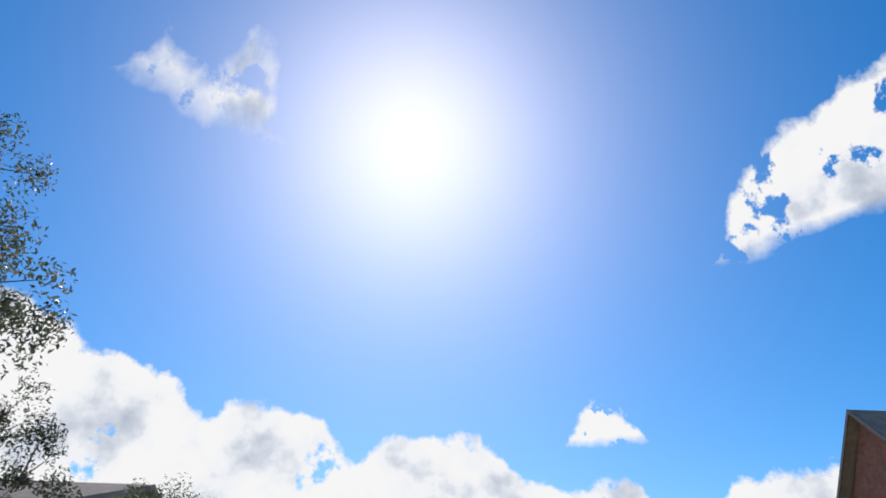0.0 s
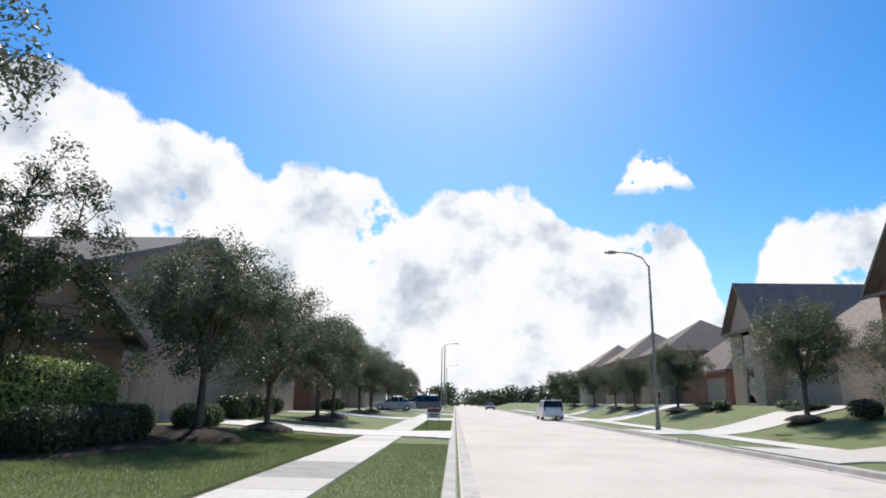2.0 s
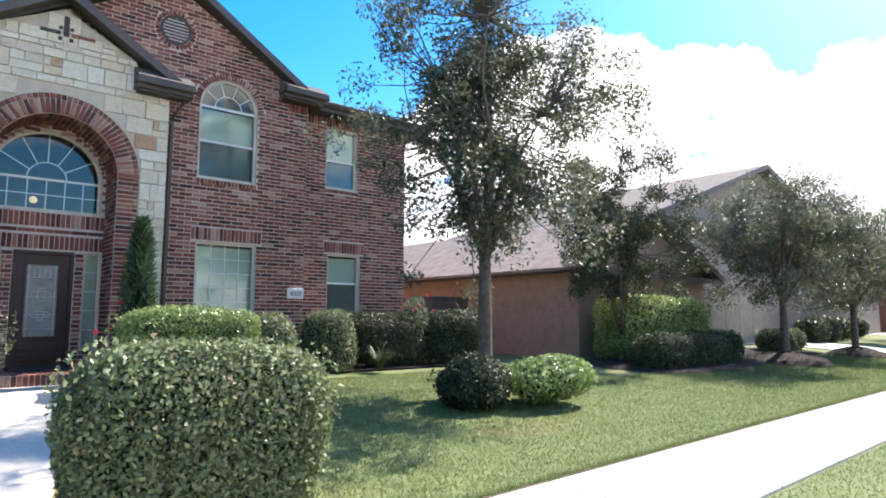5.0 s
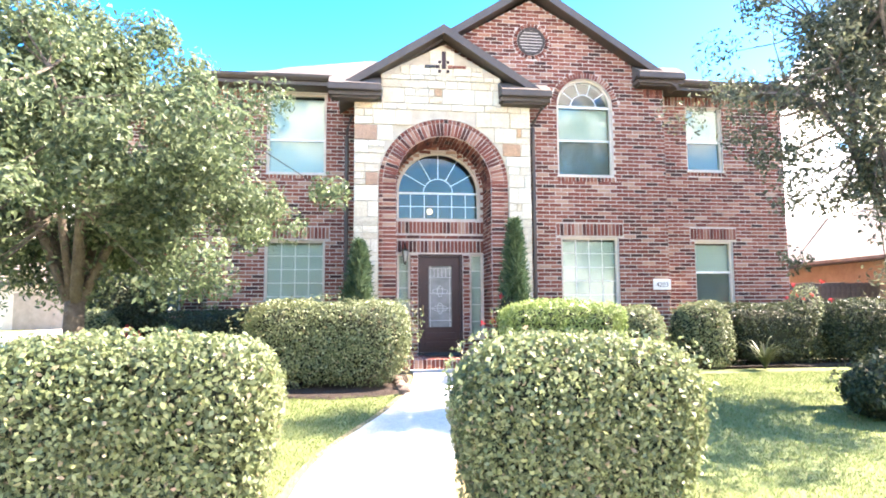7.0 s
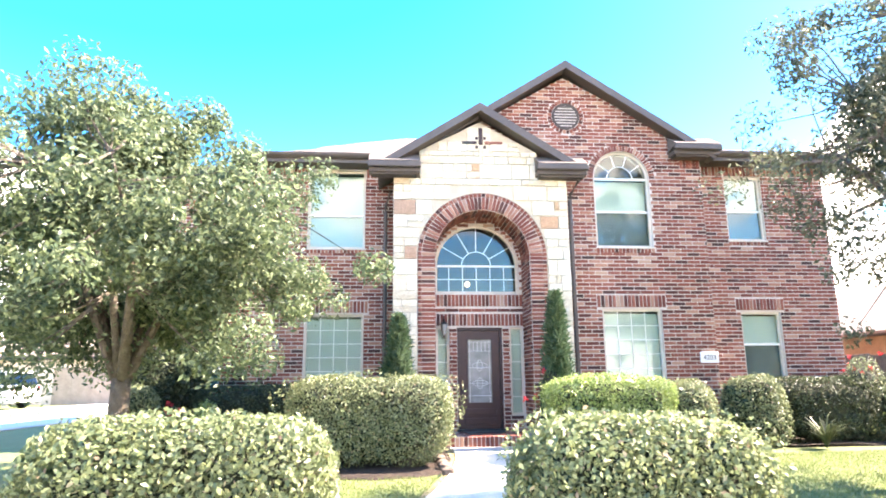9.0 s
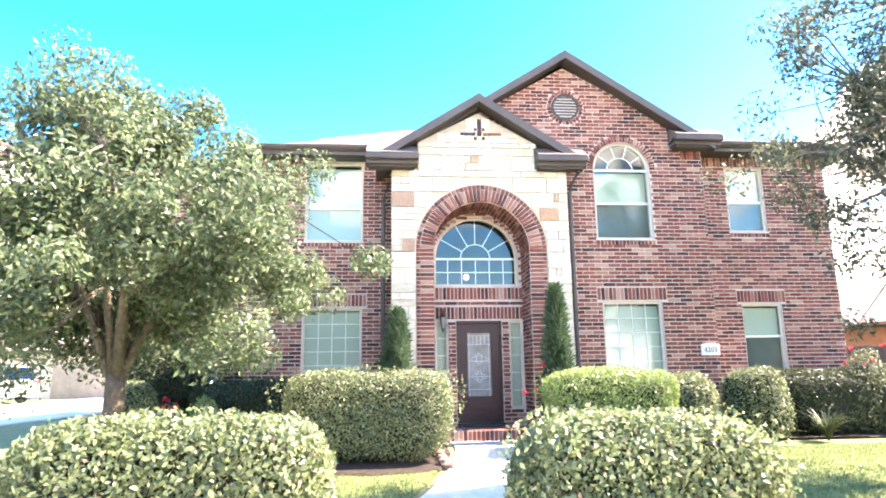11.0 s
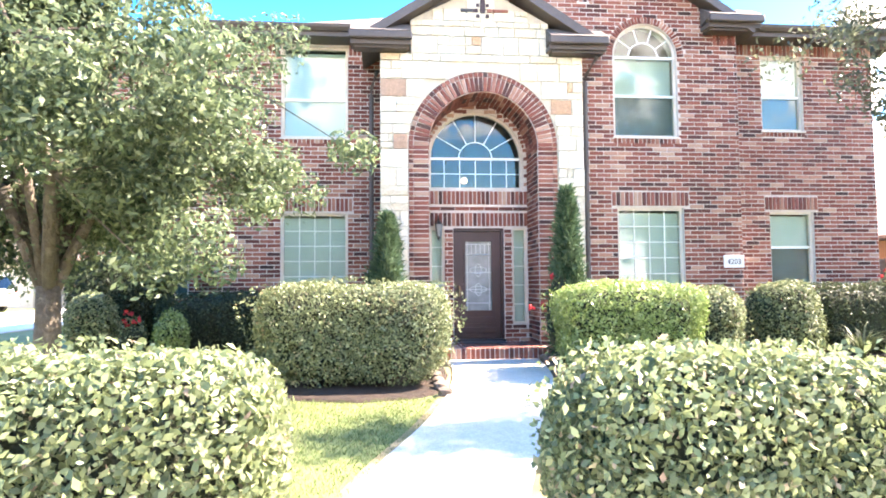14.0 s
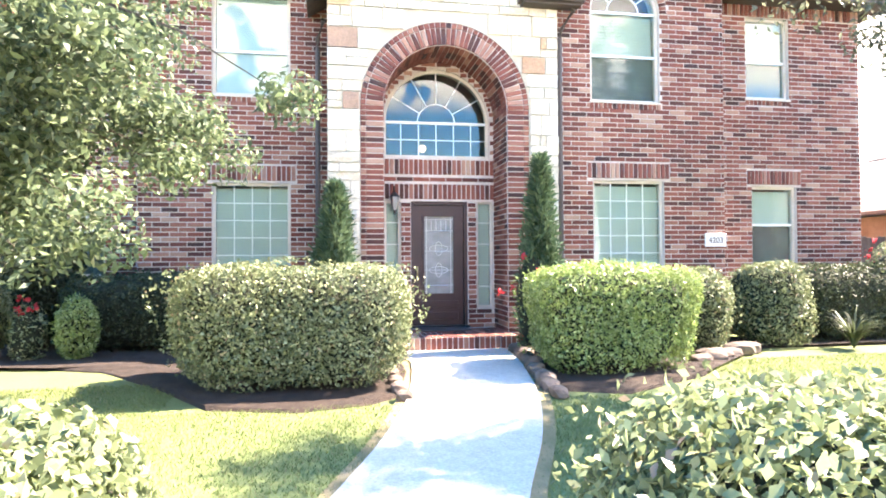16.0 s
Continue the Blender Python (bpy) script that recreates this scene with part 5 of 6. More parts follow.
def bed(name, outline, label, lift=0.03):
    """A low mound of mulch within an outline."""
    bm = bmesh.new()
    cx, cy = sum(p[0] for p in outline) / len(outline), sum(p[1] for p in outline) / len(outline)
    n = len(outline)
    rings = []
    for f, h in ((1.0, -0.04), (0.97, 0.5), (0.8, 1.0), (0.4, 1.2)):
        rings.append([bm.verts.new((cx + (x - cx) * f, cy + (y - cy) * f, ground_z(cx + (x - cx) * f, cy + (y - cy) * f) - 0.012 + lift * h + (random.uniform(0, 0.025) if h > 0 else 0))) for x, y in outline])
    for a, b in zip(rings, rings[1:]):
        for k in range(n):
            bm.faces.new((a[k], a[(k + 1) % n], b[(k + 1) % n], b[k]))
    bm.faces.new(rings[-1])
    ob = part(name, bm, M_MULCH, None)
    return tagged(ob, label, "mulch bed", kind="structure")


bed("mulch_bed", [(-0.88, 14.75), (-0.92, 13.4), (-1.10, 12.4), (-1.45, 12.1), (-2.1, 11.95), (-2.9, 12.15), (-3.6, 13.1), (-4.4, 14.05), (-5.6, 14.6), (-7.4, 14.75), (-7.6, 17.3), (-4.8, 16.4), (-2.2, 15.1)], "dark mulch bed along the house front")
bed("mulch_bed", [(0.62, 14.8), (0.48, 13.4), (0.28, 12.4), (1.1, 12.1), (2.3, 12.7), (3.2, 13.9), (4.4, 14.3), (6.4, 14.2), (7.4, 14.3), (9.0, 14.5), (9.2, 15.6), (7.0, 15.85), (4.5, 15.45), (2.0, 15.2)], "dark mulch bed along the house front")

# clipped hedges
hedge("hedge", -3.92, -2.28, 7.2, 8.25, 1.27, M_LEAF_FRONT, "clipped glossy green hedge block beside the front path", 0.041, 4300, seed=11, power=5.0, under=0.10)
hedge("hedge", -1.10, 0.46, 7.25, 8.2, 1.23, M_LEAF_FRONT, "clipped glossy green hedge block beside the front path", 0.041, 4300, seed=12, power=5.0, under=0.10)
hedge("hedge", -3.42, -0.95, 12.3, 13.7, 1.53, M_LEAF_HEDGE, "wide clipped hedge in the mulch by the door", 0.042, 2600, seed=13, power=5.0, rough=0.07, under=0.27, stems=16)
hedge("hedge", 0.42, 2.30, 12.6, 13.9, 1.49, M_LEAF_LIME, "lime green clipped hedge in the bed by the door", 0.042, 2600, seed=14, power=5.5, rough=0.07, under=0.2, stems=8)
hedge("shrub", 2.7, 3.6, 13.8, 14.8, 1.4, M_LEAF_HEDGE, "loose green shrub in the bed under the window", 0.05, 1100, seed=15, power=2.4, rough=0.1, category="shrub")
hedge("shrub", 4.05, 4.95, 14.1, 15.2, 1.5, M_LEAF_HEDGE, "variegated shrub against the brick wall", 0.05, 1100, seed=16, power=3.8, rough=0.09, category="shrub")
hedge("shrub", 5.02, 6.9, 14.3, 15.3, 1.45, M_LEAF_DARK, "dark clipped shrub against the brick wall", 0.05, 1200, seed=17, power=3.8, rough=0.09, category="shrub")
hedge("shrub", 7.0, 8.9, 14.2, 15.4, 1.55, M_LEAF_DARK, "dark clipped hedge at the house corner", 0.05, 1200, seed=18, power=3.4, category="shrub")
hedge("shrub", -5.6, -2.6, 15.45, 16.35, 1.42, M_LEAF_DARK, "dark clipped hedge under the house windows", 0.05, 1000, seed=19, power=3.6, category="shrub")
hedge("shrub", -7.1, -5.5, 15.6, 17.1, 2.2, M_LEAF_DARK, "tall dark shrub in the shade of the tree", 0.06, 800, seed=20, power=2.2, rough=0.12, category="shrub")
hedge("shrub", -5.27, -4.8, 14.85, 15.35, 1.16, M_LEAF_LIME, "small bright green shrub in the mulch", 0.05, 1400, seed=21, power=2.1, category="shrub")
rose = hedge("rose_bush", -5.85, -5.42, 14.9, 15.3, 1.0, M_LEAF_HEDGE, "leggy rose bush with a few red blooms", 0.045, 500, seed=22, power=2.0, rough=0.2, category="shrub")
rng = np.random.default_rng(4)


def blooms(bush, n, z, spread):
    """Separate flower heads of layered petals on a bush."""
    for k in range(n):
        c = np.array([rng.normal(0, spread), rng.normal(0, spread), z + rng.normal(0, spread * 0.6)])
        leaf_mesh("bloom", c + rng.normal(0, 0.018, (12, 3)), rng.normal(0, 1, (12, 3)), 0.05, M_PETAL, bush, 0.85, 0.5, rng)


blooms(rose, 6, 0.68, 0.13)
rose2 = hedge("rose_bush", 6.35, 7.2, 14.5, 15.1, 1.72, M_LEAF_HEDGE, "rose bush with red blooms above the hedge", 0.045, 400, seed=23, power=2.0, rough=0.2, category="shrub")
blooms(rose2, 10, 1.34, 0.2)
hedge("shrub", 3.9, 4.85, 9.75, 10.75, 0.86, M_LEAF_DARK, "dark low shrub beside the tree trunk", 0.06, 900, seed=25, power=2.1, rough=0.16, category="shrub")
hedge("shrub", 4.9, 6.35, 9.4, 10.55, 0.84, M_LEAF_LIME, "loose bright green shrub beside the tree trunk", 0.07, 700, seed=26, power=1.8, rough=0.2, category="shrub")
juniper(-1.76, 14.6, 2.15, 0.34, "narrow green juniper beside the stone entrance", 31)
juniper(1.0, 14.5, 2.55, 0.31, "tall narrow green juniper beside the stone entrance", 32)
# rose stems by the right juniper
rs = hedge("rose_bush", 0.62, 1.1, 14.15, 14.7, 1.75, M_LEAF_DARK, "thin rose bush with dry pink heads by the porch", 0.04, 220, seed=33, power=2.0, rough=0.25, category="shrub")
blooms(rs, 8, 1.05, 0.18)

# edging rocks beside the path
rocks = [(0.36 + 0.30 * smooth(12.1, 14.6, 12.1 + 0.25 * k), 12.1 + 0.25 * k, 0.105 + 0.015 * (k * 7 % 3), 0.8) for k in range(11)]
rocks += [(2.62 + 0.22 * k, 13.3 + 0.13 * k, 0.11 + 0.02 * (k * 5 % 3), 1.2) for k in range(6)]
rocks += [(-1.12 - 0.02 * k, 12.2 + 0.3 * k, 0.09 + 0.015 * (k % 2), 0.9) for k in range(5)]
for k, (x, y, r, wide) in enumerate(rocks):
    bm = bmesh.new()
    bmesh.ops.create_icosphere(bm, subdivisions=2, radius=r)
    for v in bm.verts:
        d = v.co / r
        d /= (abs(d.x) ** 3.4 + abs(d.y) ** 3.4 + abs(d.z) ** 3.4) ** (1 / 3.4)
        v.co = Vector((d.x * r * wide, d.y * r, d.z * r * 0.62)) * (1 + 0.25 * noise.noise(v.co * 7 + Vector((k, 0, 0))))
        v.co += Vector((x, y, ground_z(x, y) + r * 0.4))
    tagged(part("edging_rock", bm, M_ROCK), "rough brown edging stone beside the path bed", "rock", "edging rocks")

# spiky grass plant before the wall shrubs
spiky = thing("grass_plant", "arching spiky green grass plant in the mulch", "grass plant", at=(5.35, 13.95, ground_z(5.35, 13.95)))
rng = np.random.default_rng(61)
gv, gf = [], []
for k in range(90):
    a, ln, up = rng.uniform(0, 2 * math.pi), rng.uniform(0.35, 0.65), rng.uniform(0.75, 1.25)
    c, sn = math.cos(a), math.sin(a)
    b = len(gv)
    for f, w in ((0.0, 0.014), (0.35, 0.016), (0.7, 0.011), (1.0, 0.001)):
        ro, z = ln * (0.35 * f + 0.4 * f * f), ln * up * (1.35 * f - 0.62 * f * f)
        gv += [(c * ro - sn * w, sn * ro + c * w, z), (c * ro + sn * w, sn * ro - c * w, z)]
    gf += [(b + 2 * j, b + 2 * j + 1, b + 2 * j + 3, b + 2 * j + 2) for j in range(3)]
mesh_obj("foliage", gv, gf, M_LEAF_DARK, spiky)

hedge("shrub", -6.6, -5.85, 14.8, 15.5, 1.42, M_LEAF_HEDGE, "pale flowering shrub in the mulch bed", 0.055, 1100, seed=27, power=2.1, rough=0.15, category="shrub")

# trees near the house
tree("oak_tree", 5.35, 10.95, 7.3, 2.0, 1.85, 0.115, M_LEAF_OAK, "young live oak with an airy grey-green crown", 0.08, 400, 115, seed=5, forks=6, fork_z=2.3, gap=0.06)
tree("ash_tree", -5.2, 11.8, 4.8, 2.42, 1.35, 0.13, M_LEAF_SUNNY, "spreading low-forked tree with pale green leaves", 0.08, 350, 310, seed=8, forks=6, fork_z=1.3, gap=0.07, egg=0.62)


# ---- the rest of the street ----
def mound(x, y, r):
    bm = bmesh.new()
    rings = []
    for f, h in ((1.0, -0.03), (0.9, 0.07), (0.72, 0.14), (0.5, 0.21), (0.3, 0.25), (0.12, 0.28)):
        rings.append([bm.verts.new((x + r * f * math.cos(a) * 1.1, y + r * f * math.sin(a), ground_z(x, y) + h + random.uniform(-0.035, 0.035))) for a in [2 * math.pi * k / 32 for k in range(32)]])
    for a, b in zip(rings, rings[1:]):
        for k in range(32):
            bm.faces.new((a[k], a[(k + 1) % 32], b[(k + 1) % 32], b[k]))
    bm.faces.new(rings[-1])
    return tagged(part("mulch_mound", bm, M_MULCH), "round dark mulch mound at the foot of a street tree", "mulch mound", kind="structure")


street_tree = tree("street_tree", 17.4, 11.2, 5.5, 2.55, 1.8, 0.11, M_LEAF_OAK, "round-crowned live oak in a mulch mound", 0.085, 290, 140, seed=41, forks=5, fork_z=1.8, gap=0.08, group="street trees")
mound(17.4, 11.2, 1.15)
HI = street_tree.location.copy()
for k, (x, y, s, a, side) in enumerate(((22.9, 11.15, 0.94, 70, 1), (33.5, 12.0, 1.0, 20, 1), (38.5, 12.3, 1.05, 140, 1), (53.0, 13.4, 1.0, 200, 1), (59.0, 13.4, 1.1, 260, 1), (76.0, 14.2, 1.05, 35, 1), (84.0, 14.5, 1.0, 120, 1), (98.0, 15, 1.1, 10, 1),
                                       (29.6, -10.6, 1.0, 90, -1), (47.5, -10.5, 0.9, 180, -1), (59.0, -10.2, 0.85, 240, -1), (66.0, -10.0, 0.8, 10, -1), (78.0, -10, 0.9, 60, -1), (90.0, -9.5, 0.9, 60, -1), (20.5, -9.8, 0.75, 300, -1), (104.0, -9, 1.0, 100, -1))):
    z = ground_z(x, y)
    c = copy_thing(street_tree, pose(x, y, z - 0.02, 0, 0, a) @ Matrix.Scale(s, 4))
    c.scale = (s, s, s)
    mound(x, y, 0.95)


def dwelling(x0, x1, yf, depth, eave_z, pitch, walls, roof_mat, label, face=1, ridge="x", door=None, wins=(), garage=None, gable=None, base=0.3, arch=False):
    """A house of the street: walls, hipped or gabled roof, windows, garage. face=1 looks towards -y, -1 towards +y."""
    ob = thing("house", label, "house", "houses of the street")
    s = face
    yb = yf + s * depth
    ya, yz = min(yf, yb), max(yf, yb)
    holes = [rect(a, b, c, d) for a, b, c, d in wins]
    m = (lambda u, z, d: (u, yf + s * d, z))
    part("wall", prism(rect(x0, x1, base - 0.5, eave_z), holes, m, 0.3), walls, ob)
    for a in ((x0, x0 + 0.3), (x1 - 0.3, x1)):
        part("wall", boxed(a[0], a[1], ya + (0.302 if s > 0 else 0.0), yz - (0.302 if s < 0 else 0), base - 0.5, eave_z), walls, ob)
    part("wall", boxed(x0 + 0.302, x1 - 0.302, yb - 0.3 if s > 0 else yb, yb if s > 0 else yb + 0.3, base - 0.5, eave_z), walls, ob)
    rf = thing("roof", "", "")
    rf.parent = ob
    o = 0.45
    X0, X1, Y0, Y1 = x0 - o, x1 + o, ya - o, yz + o
    ym, xm = (Y0 + Y1) / 2, (X0 + X1) / 2
    if ridge == "x":
        hip = min((Y1 - Y0) / 2, (X1 - X0) / 2 - 0.3)
        zr = eave_z + (Y1 - Y0) / 2 * pitch
        a, b = (X0 + hip, ym, zr), (X1 - hip, ym, zr)
        quads = [[(X0, Y0, eave_z), (X1, Y0, eave_z), b, a], [(X1, Y1, eave_z), (X0, Y1, eave_z), a, b], [(X0, Y1, eave_z), (X0, Y0, eave_z), a], [(X1, Y0, eave_z), (X1, Y1, eave_z), b]]
    else:
        zr = eave_z + (X1 - X0) / 2 * pitch
        a, b = (xm, Y0, zr), (xm, Y1, zr)
        quads = [[(X0, Y1, eave_z), (X0, Y0, eave_z), a, b], [(X1, Y0, eave_z), (X1, Y1, eave_z), b, a]]
        part("wall", prism([(x0, eave_z + 0.002), (x1, eave_z + 0.002), (xm, zr - 0.3)], [], m, 0.3), walls, ob)
        for sx in (X0, X1):
            bm = bmesh.new()
            yy = yf - s * o
            vs = [bm.verts.new(c) for c in ((sx, yy, eave_z + 0.02), (xm, yy, zr + 0.02), (xm, yy, zr - 0.2), (sx, yy, eave_z - 0.2), (sx, yy - s * 0.04, eave_z + 0.02), (xm, yy - s * 0.04, zr + 0.02), (xm, yy - s * 0.04, zr - 0.2), (sx, yy - s * 0.04, eave_z - 0.2))]
            for f in ((0, 1, 2, 3), (7, 6, 5, 4), (0, 4, 5, 1), (3, 2, 6, 7)):
                bm.faces.new([vs[i] for i in f])
            part("barge_board", bm, M_TRIM, rf)
    for q in quads:
        roof_slab("roof_slope", q, 0.07, roof_mat, rf)
    part("fascia", boxed(X0, X1, Y0 - 0.02, Y0 + 0.02, eave_z - 0.24, eave_z - 0.08), M_TRIM, rf)
    part("fascia", boxed(X0, X1, Y1 - 0.02, Y1 + 0.02, eave_z - 0.24, eave_z - 0.08), M_TRIM, rf)
    part("soffit", boxed(X0, X1, Y0, Y1, eave_z - 0.11, eave_z - 0.08), M_SOFFIT, rf)
    for a, b, c, d in wins:
        w = part("window", prism(rect(a, b, c, d), [rect(a + 0.06, b - 0.06, c + 0.06, (c + d) / 2 - 0.03), rect(a + 0.06, b - 0.06, (c + d) / 2 + 0.03, d - 0.06)], lambda u, z, q: m(u, z, q + 0.05), 0.08), M_FRAME, ob)
        p = part("pane", prism(rect(a + 0.06, b - 0.06, c + 0.06, d - 0.06), [], lambda u, z, q: m(u, z, q + 0.1), 0.01), M_GLASS_CAR, w)
    if garage:
        a, b, h = garage
        g = part("garage_door", prism(rect(a, b, base - 0.1, base + h), [], lambda u, z, q: m(u, z, q - 0.02), 0.02), M_SIDING, ob, "beige panelled garage door")
        for k in range(4):
            for j in range(4):
                w = (b - a) / 4
                part("panel", prism(rect(a + w * j + 0.08, a + w * (j + 1) - 0.08, base + h * k / 4 + 0.06, base + h * (k + 1) / 4 - 0.06), [], lambda u, z, q: m(u, z, q - 0.035), 0.014), M_SIDING, g)
    return ob


# neighbour on the same side: single-storey wing, then the taller house
dwelling(11.9, 18.6, 14.2, 14.0, 2.75, 0.5, M_TAN_BRICK, M_SHINGLE, "single-storey tan brick garage wing with a brown shingle roof", 1, "y", base=0.3)
dwelling(19.0, 35.6, 16.0, 11.0, 5.3, 0.34, M_SIDING, M_SHINGLE_D, "two-storey beige house with a wide low gable", 1, "y", wins=((20.1, 21.4, 0.5, 3.3), (29.0, 30.2, 3.6, 4.9)), garage=(22.4, 27.2, 2.2))
dwelling(37.0, 50.0, 18.0, 11.0, 5.6, 0.5, M_TAN_BRICK, M_SHINGLE_D, "two-storey tan brick house behind street trees", 1, "x", wins=((39.0, 40.2, 1.0, 2.6), (43, 44.2, 3.6, 5.0)), garage=(45.5, 49.5, 2.2))
dwelling(57.0, 70.0, 18.5, 11.0, 5.6, 0.5, M_RED_BRICK, M_SHINGLE, "two-storey red brick house down the street", 1, "x", wins=((59.0, 60.2, 1.0, 2.6),), garage=(65, 69.5, 2.2))
dwelling(77.0, 91.0, 19.0, 11.0, 5.6, 0.5, M_TAN_BRICK, M_SHINGLE_D, "two-storey tan brick house down the street", 1, "x", garage=(86, 90, 2.2))
dwelling(98.0, 112.0, 19.5, 11.0, 5.6, 0.5, M_SIDING, M_SHINGLE, "two-storey pale house down the street", 1, "x")
# across the road
dwelling(41.8, 46.6, -14.2, 11, 6.4, 1.12, M_PALE_BRICK, M_SHINGLE, "tall pale brick gable with an upper window", -1, "y", wins=((43.4, 44.9, 4.6, 6.3), (43.2, 44.6, 1.5, 4.0)), base=1.3)
dwelling(30.0, 41.6, -15.4, 11, 4.3, 0.85, M_PALE_BRICK, M_SHINGLE, "pale brick house with a wide brown roof and garage", -1, "x", garage=(35.6, 39.4, 2.4), base=1.3)
dwelling(20.0, 28.4, -13.6, 11, 6.2, 1.12, M_RED_BRICK, M_SHINGLE, "two-storey red brick house with a steep gable across the road", -1, "y", wins=((22, 23.2, 4.6, 6.0), (25.4, 26.6, 4.6, 6.0)), garage=(22.2, 26.4, 2.4), base=1.3)
dwelling(52.0, 64.0, -16.0, 11, 4.2, 0.85, M_RED_BRICK, M_SHINGLE_D, "low brick house with a dark steep roof", -1, "x", garage=(53, 57, 2.3), base=1.3)
dwelling(66.5, 78.0, -15.5, 11, 6.8, 0.65, M_TAN_BRICK, M_SHINGLE_D, "two-storey brick house across the road", -1, "x", wins=((70, 71.2, 1.2, 2.8),), base=1.3)
dwelling(84.0, 96.0, -15.0, 11, 7.0, 0.7, M_TAN_BRICK, M_SHINGLE, "two-storey brick house across the road", -1, "x", base=1.3)
dwelling(104.0, 117.0, -14.5, 11, 7.0, 0.7, M_SIDING, M_SHINGLE, "two-storey house far down the street", -1, "x", base=1.3)
dwelling(-9.0, 4.0, -15.5, 11, 5.9, 0.6, M_TAN_BRICK, M_SHINGLE, "two-storey tan brick house across the road", -1, "x", wins=((-6, -4.8, 3.8, 5.2), (0, 1.2, 1.2, 2.8)), garage=(-3.5, 0.5, 2.3), base=1.3)
dwelling(-32.0, -18.0, -16.5, 11, 5.9, 0.6, M_STUCCO, M_SHINGLE_D, "two-storey pale house across the road", -1, "x", base=1.3)
# beyond the side street
dwelling(-44.0, -29.0, 30.0, 14, 3.2, 0.6, M_STUCCO, M_SHINGLE, "pale single-storey house beyond the side street", 1, "x", garage=(-38, -34, 2.2))
dwelling(-28.0, -15.5, 44.0, 12, 3.2, 0.6, M_STUCCO, M_SHINGLE, "pale single-storey house at the side street's end", 1, "x", wins=((-26, -24.8, 1, 2.4),), garage=(-22, -17.5, 2.2))
bm = bmesh.new()
rings = []
for k in range(24):
    y = 7.0 + 1.9 * k
    za, zb = ground_z(-19.5, y), ground_z(-11.8, y)
    rings.append([bm.verts.new(c) for c in ((-19.5, y, za - 0.2), (-19.5, y, za + 0.02), (-11.8, y, zb + 0.02), (-11.8, y, zb - 0.2))])
for p, q in zip(rings, rings[1:]):
    for k in range(4):
        bm.faces.new((p[k], p[(k + 1) % 4], q[(k + 1) % 4], q[k]))
bm.faces.new(rings[0])
bm.faces.new(rings[-1][::-1])
side = part("road", bm, M_ROAD)
tagged(side, "pale concrete side street beside the house", "road", kind="structure")


# wooden fence between the houses
fence = thing("fence", "weathered dark wooden privacy fence between the houses", "fence")
bm0 = boxed(0, 0.138, 0, 0.02, 0, 1.75, bevel=0.004)
fm = bpy.data.meshes.new("board")
bm0.to_mesh(fm)
bm0.free()
fm.materials.append(M_FENCE)
x = 7.55
while x < 11.9:
    b = new("board", fm)
    b.parent = fence
    b.location = (x, 18.6 + random.uniform(-0.006, 0.006), 0.3 + random.uniform(-0.02, 0.02))
    x += 0.146
for z in (0.6, 1.7):
    part("rail", boxed(7.5, 12.0, 18.625, 18.665, z, z + 0.09), M_FENCE, fence)

# shrubs before the neighbour's house
hedge("shrub", 11.6, 15.6, 12.3, 13.6, 1.95, M_LEAF_LIME, "bright green tall hedge before the neighbouring house", 0.075, 650, seed=51, power=5.5, rough=0.05, category="hedge")
hedge("shrub", 11.0, 15.0, 11.2, 12.2, 1.05, M_LEAF_DARK, "dark low hedge before the neighbouring house", 0.07, 520, seed=52, power=5.0, category="hedge")
for k, x in enumerate((15.4, 16.3, 19.4, 20.6, 21.5)):
    hedge("shrub", x, x + 0.85, 12.0 + 0.1 * k, 12.85 + 0.1 * k, 1.05, M_LEAF_HEDGE, "small clipped round shrub in a row", 0.07, 500, seed=53 + k, power=2.4, category="shrub")
bed("mulch_bed", [(10.4, 12.2), (11.2, 10.9), (14.0, 10.7), (17.0, 11.4), (22.4, 11.9), (22.6, 13.4), (18.5, 15.6), (12.0, 13.7), (10.6, 13.6)], "dark mulch bed under the neighbour's shrubs", 0.08)
tree("crape_myrtle", 11.7, 12.7, 5.6, 1.8, 1.3, 0.06, M_LEAF_DARK, "small dark multi-stemmed tree by the fence", 0.08, 180, 150, seed=61, forks=5, fork_z=0.7, gap=0.3)
for k, (x, y) in enumerate(((42.5, -11.7), (43.8, -12.2), (41.0, -11.9), (44.8, -12.4), (46.2, -12.6), (34.2, -12.8), (33.0, -12.6), (31.6, -12.8), (26.0, -11.9))):
    hedge("shrub", x, x + 1.15, y, y + 1.1, 1.35 + 0.15 * (k % 3), (M_LEAF_SUNNY, M_LEAF_DARK, M_LEAF_OAK)[k % 3], "rounded shrub before a house across the road", 0.11, 200, seed=71 + k, power=2.2, rough=0.08, category="shrub")
for k, (x, y) in enumerate(((27.5, 13.8), (29.5, 14.0), (32.0, 14.5), (33.2, 14.5), (36.5, 15.0), (55, 16), (57, 16), (62, 16.5))):
    hedge("shrub", x, x + 1.3, y, y + 1.2, 1.4, (M_LEAF_DARK, M_LEAF_OAK)[k % 2], "rounded dark shrub before a house", 0.12, 160, seed=91 + k, power=2.2, rough=0.08, category="shrub")


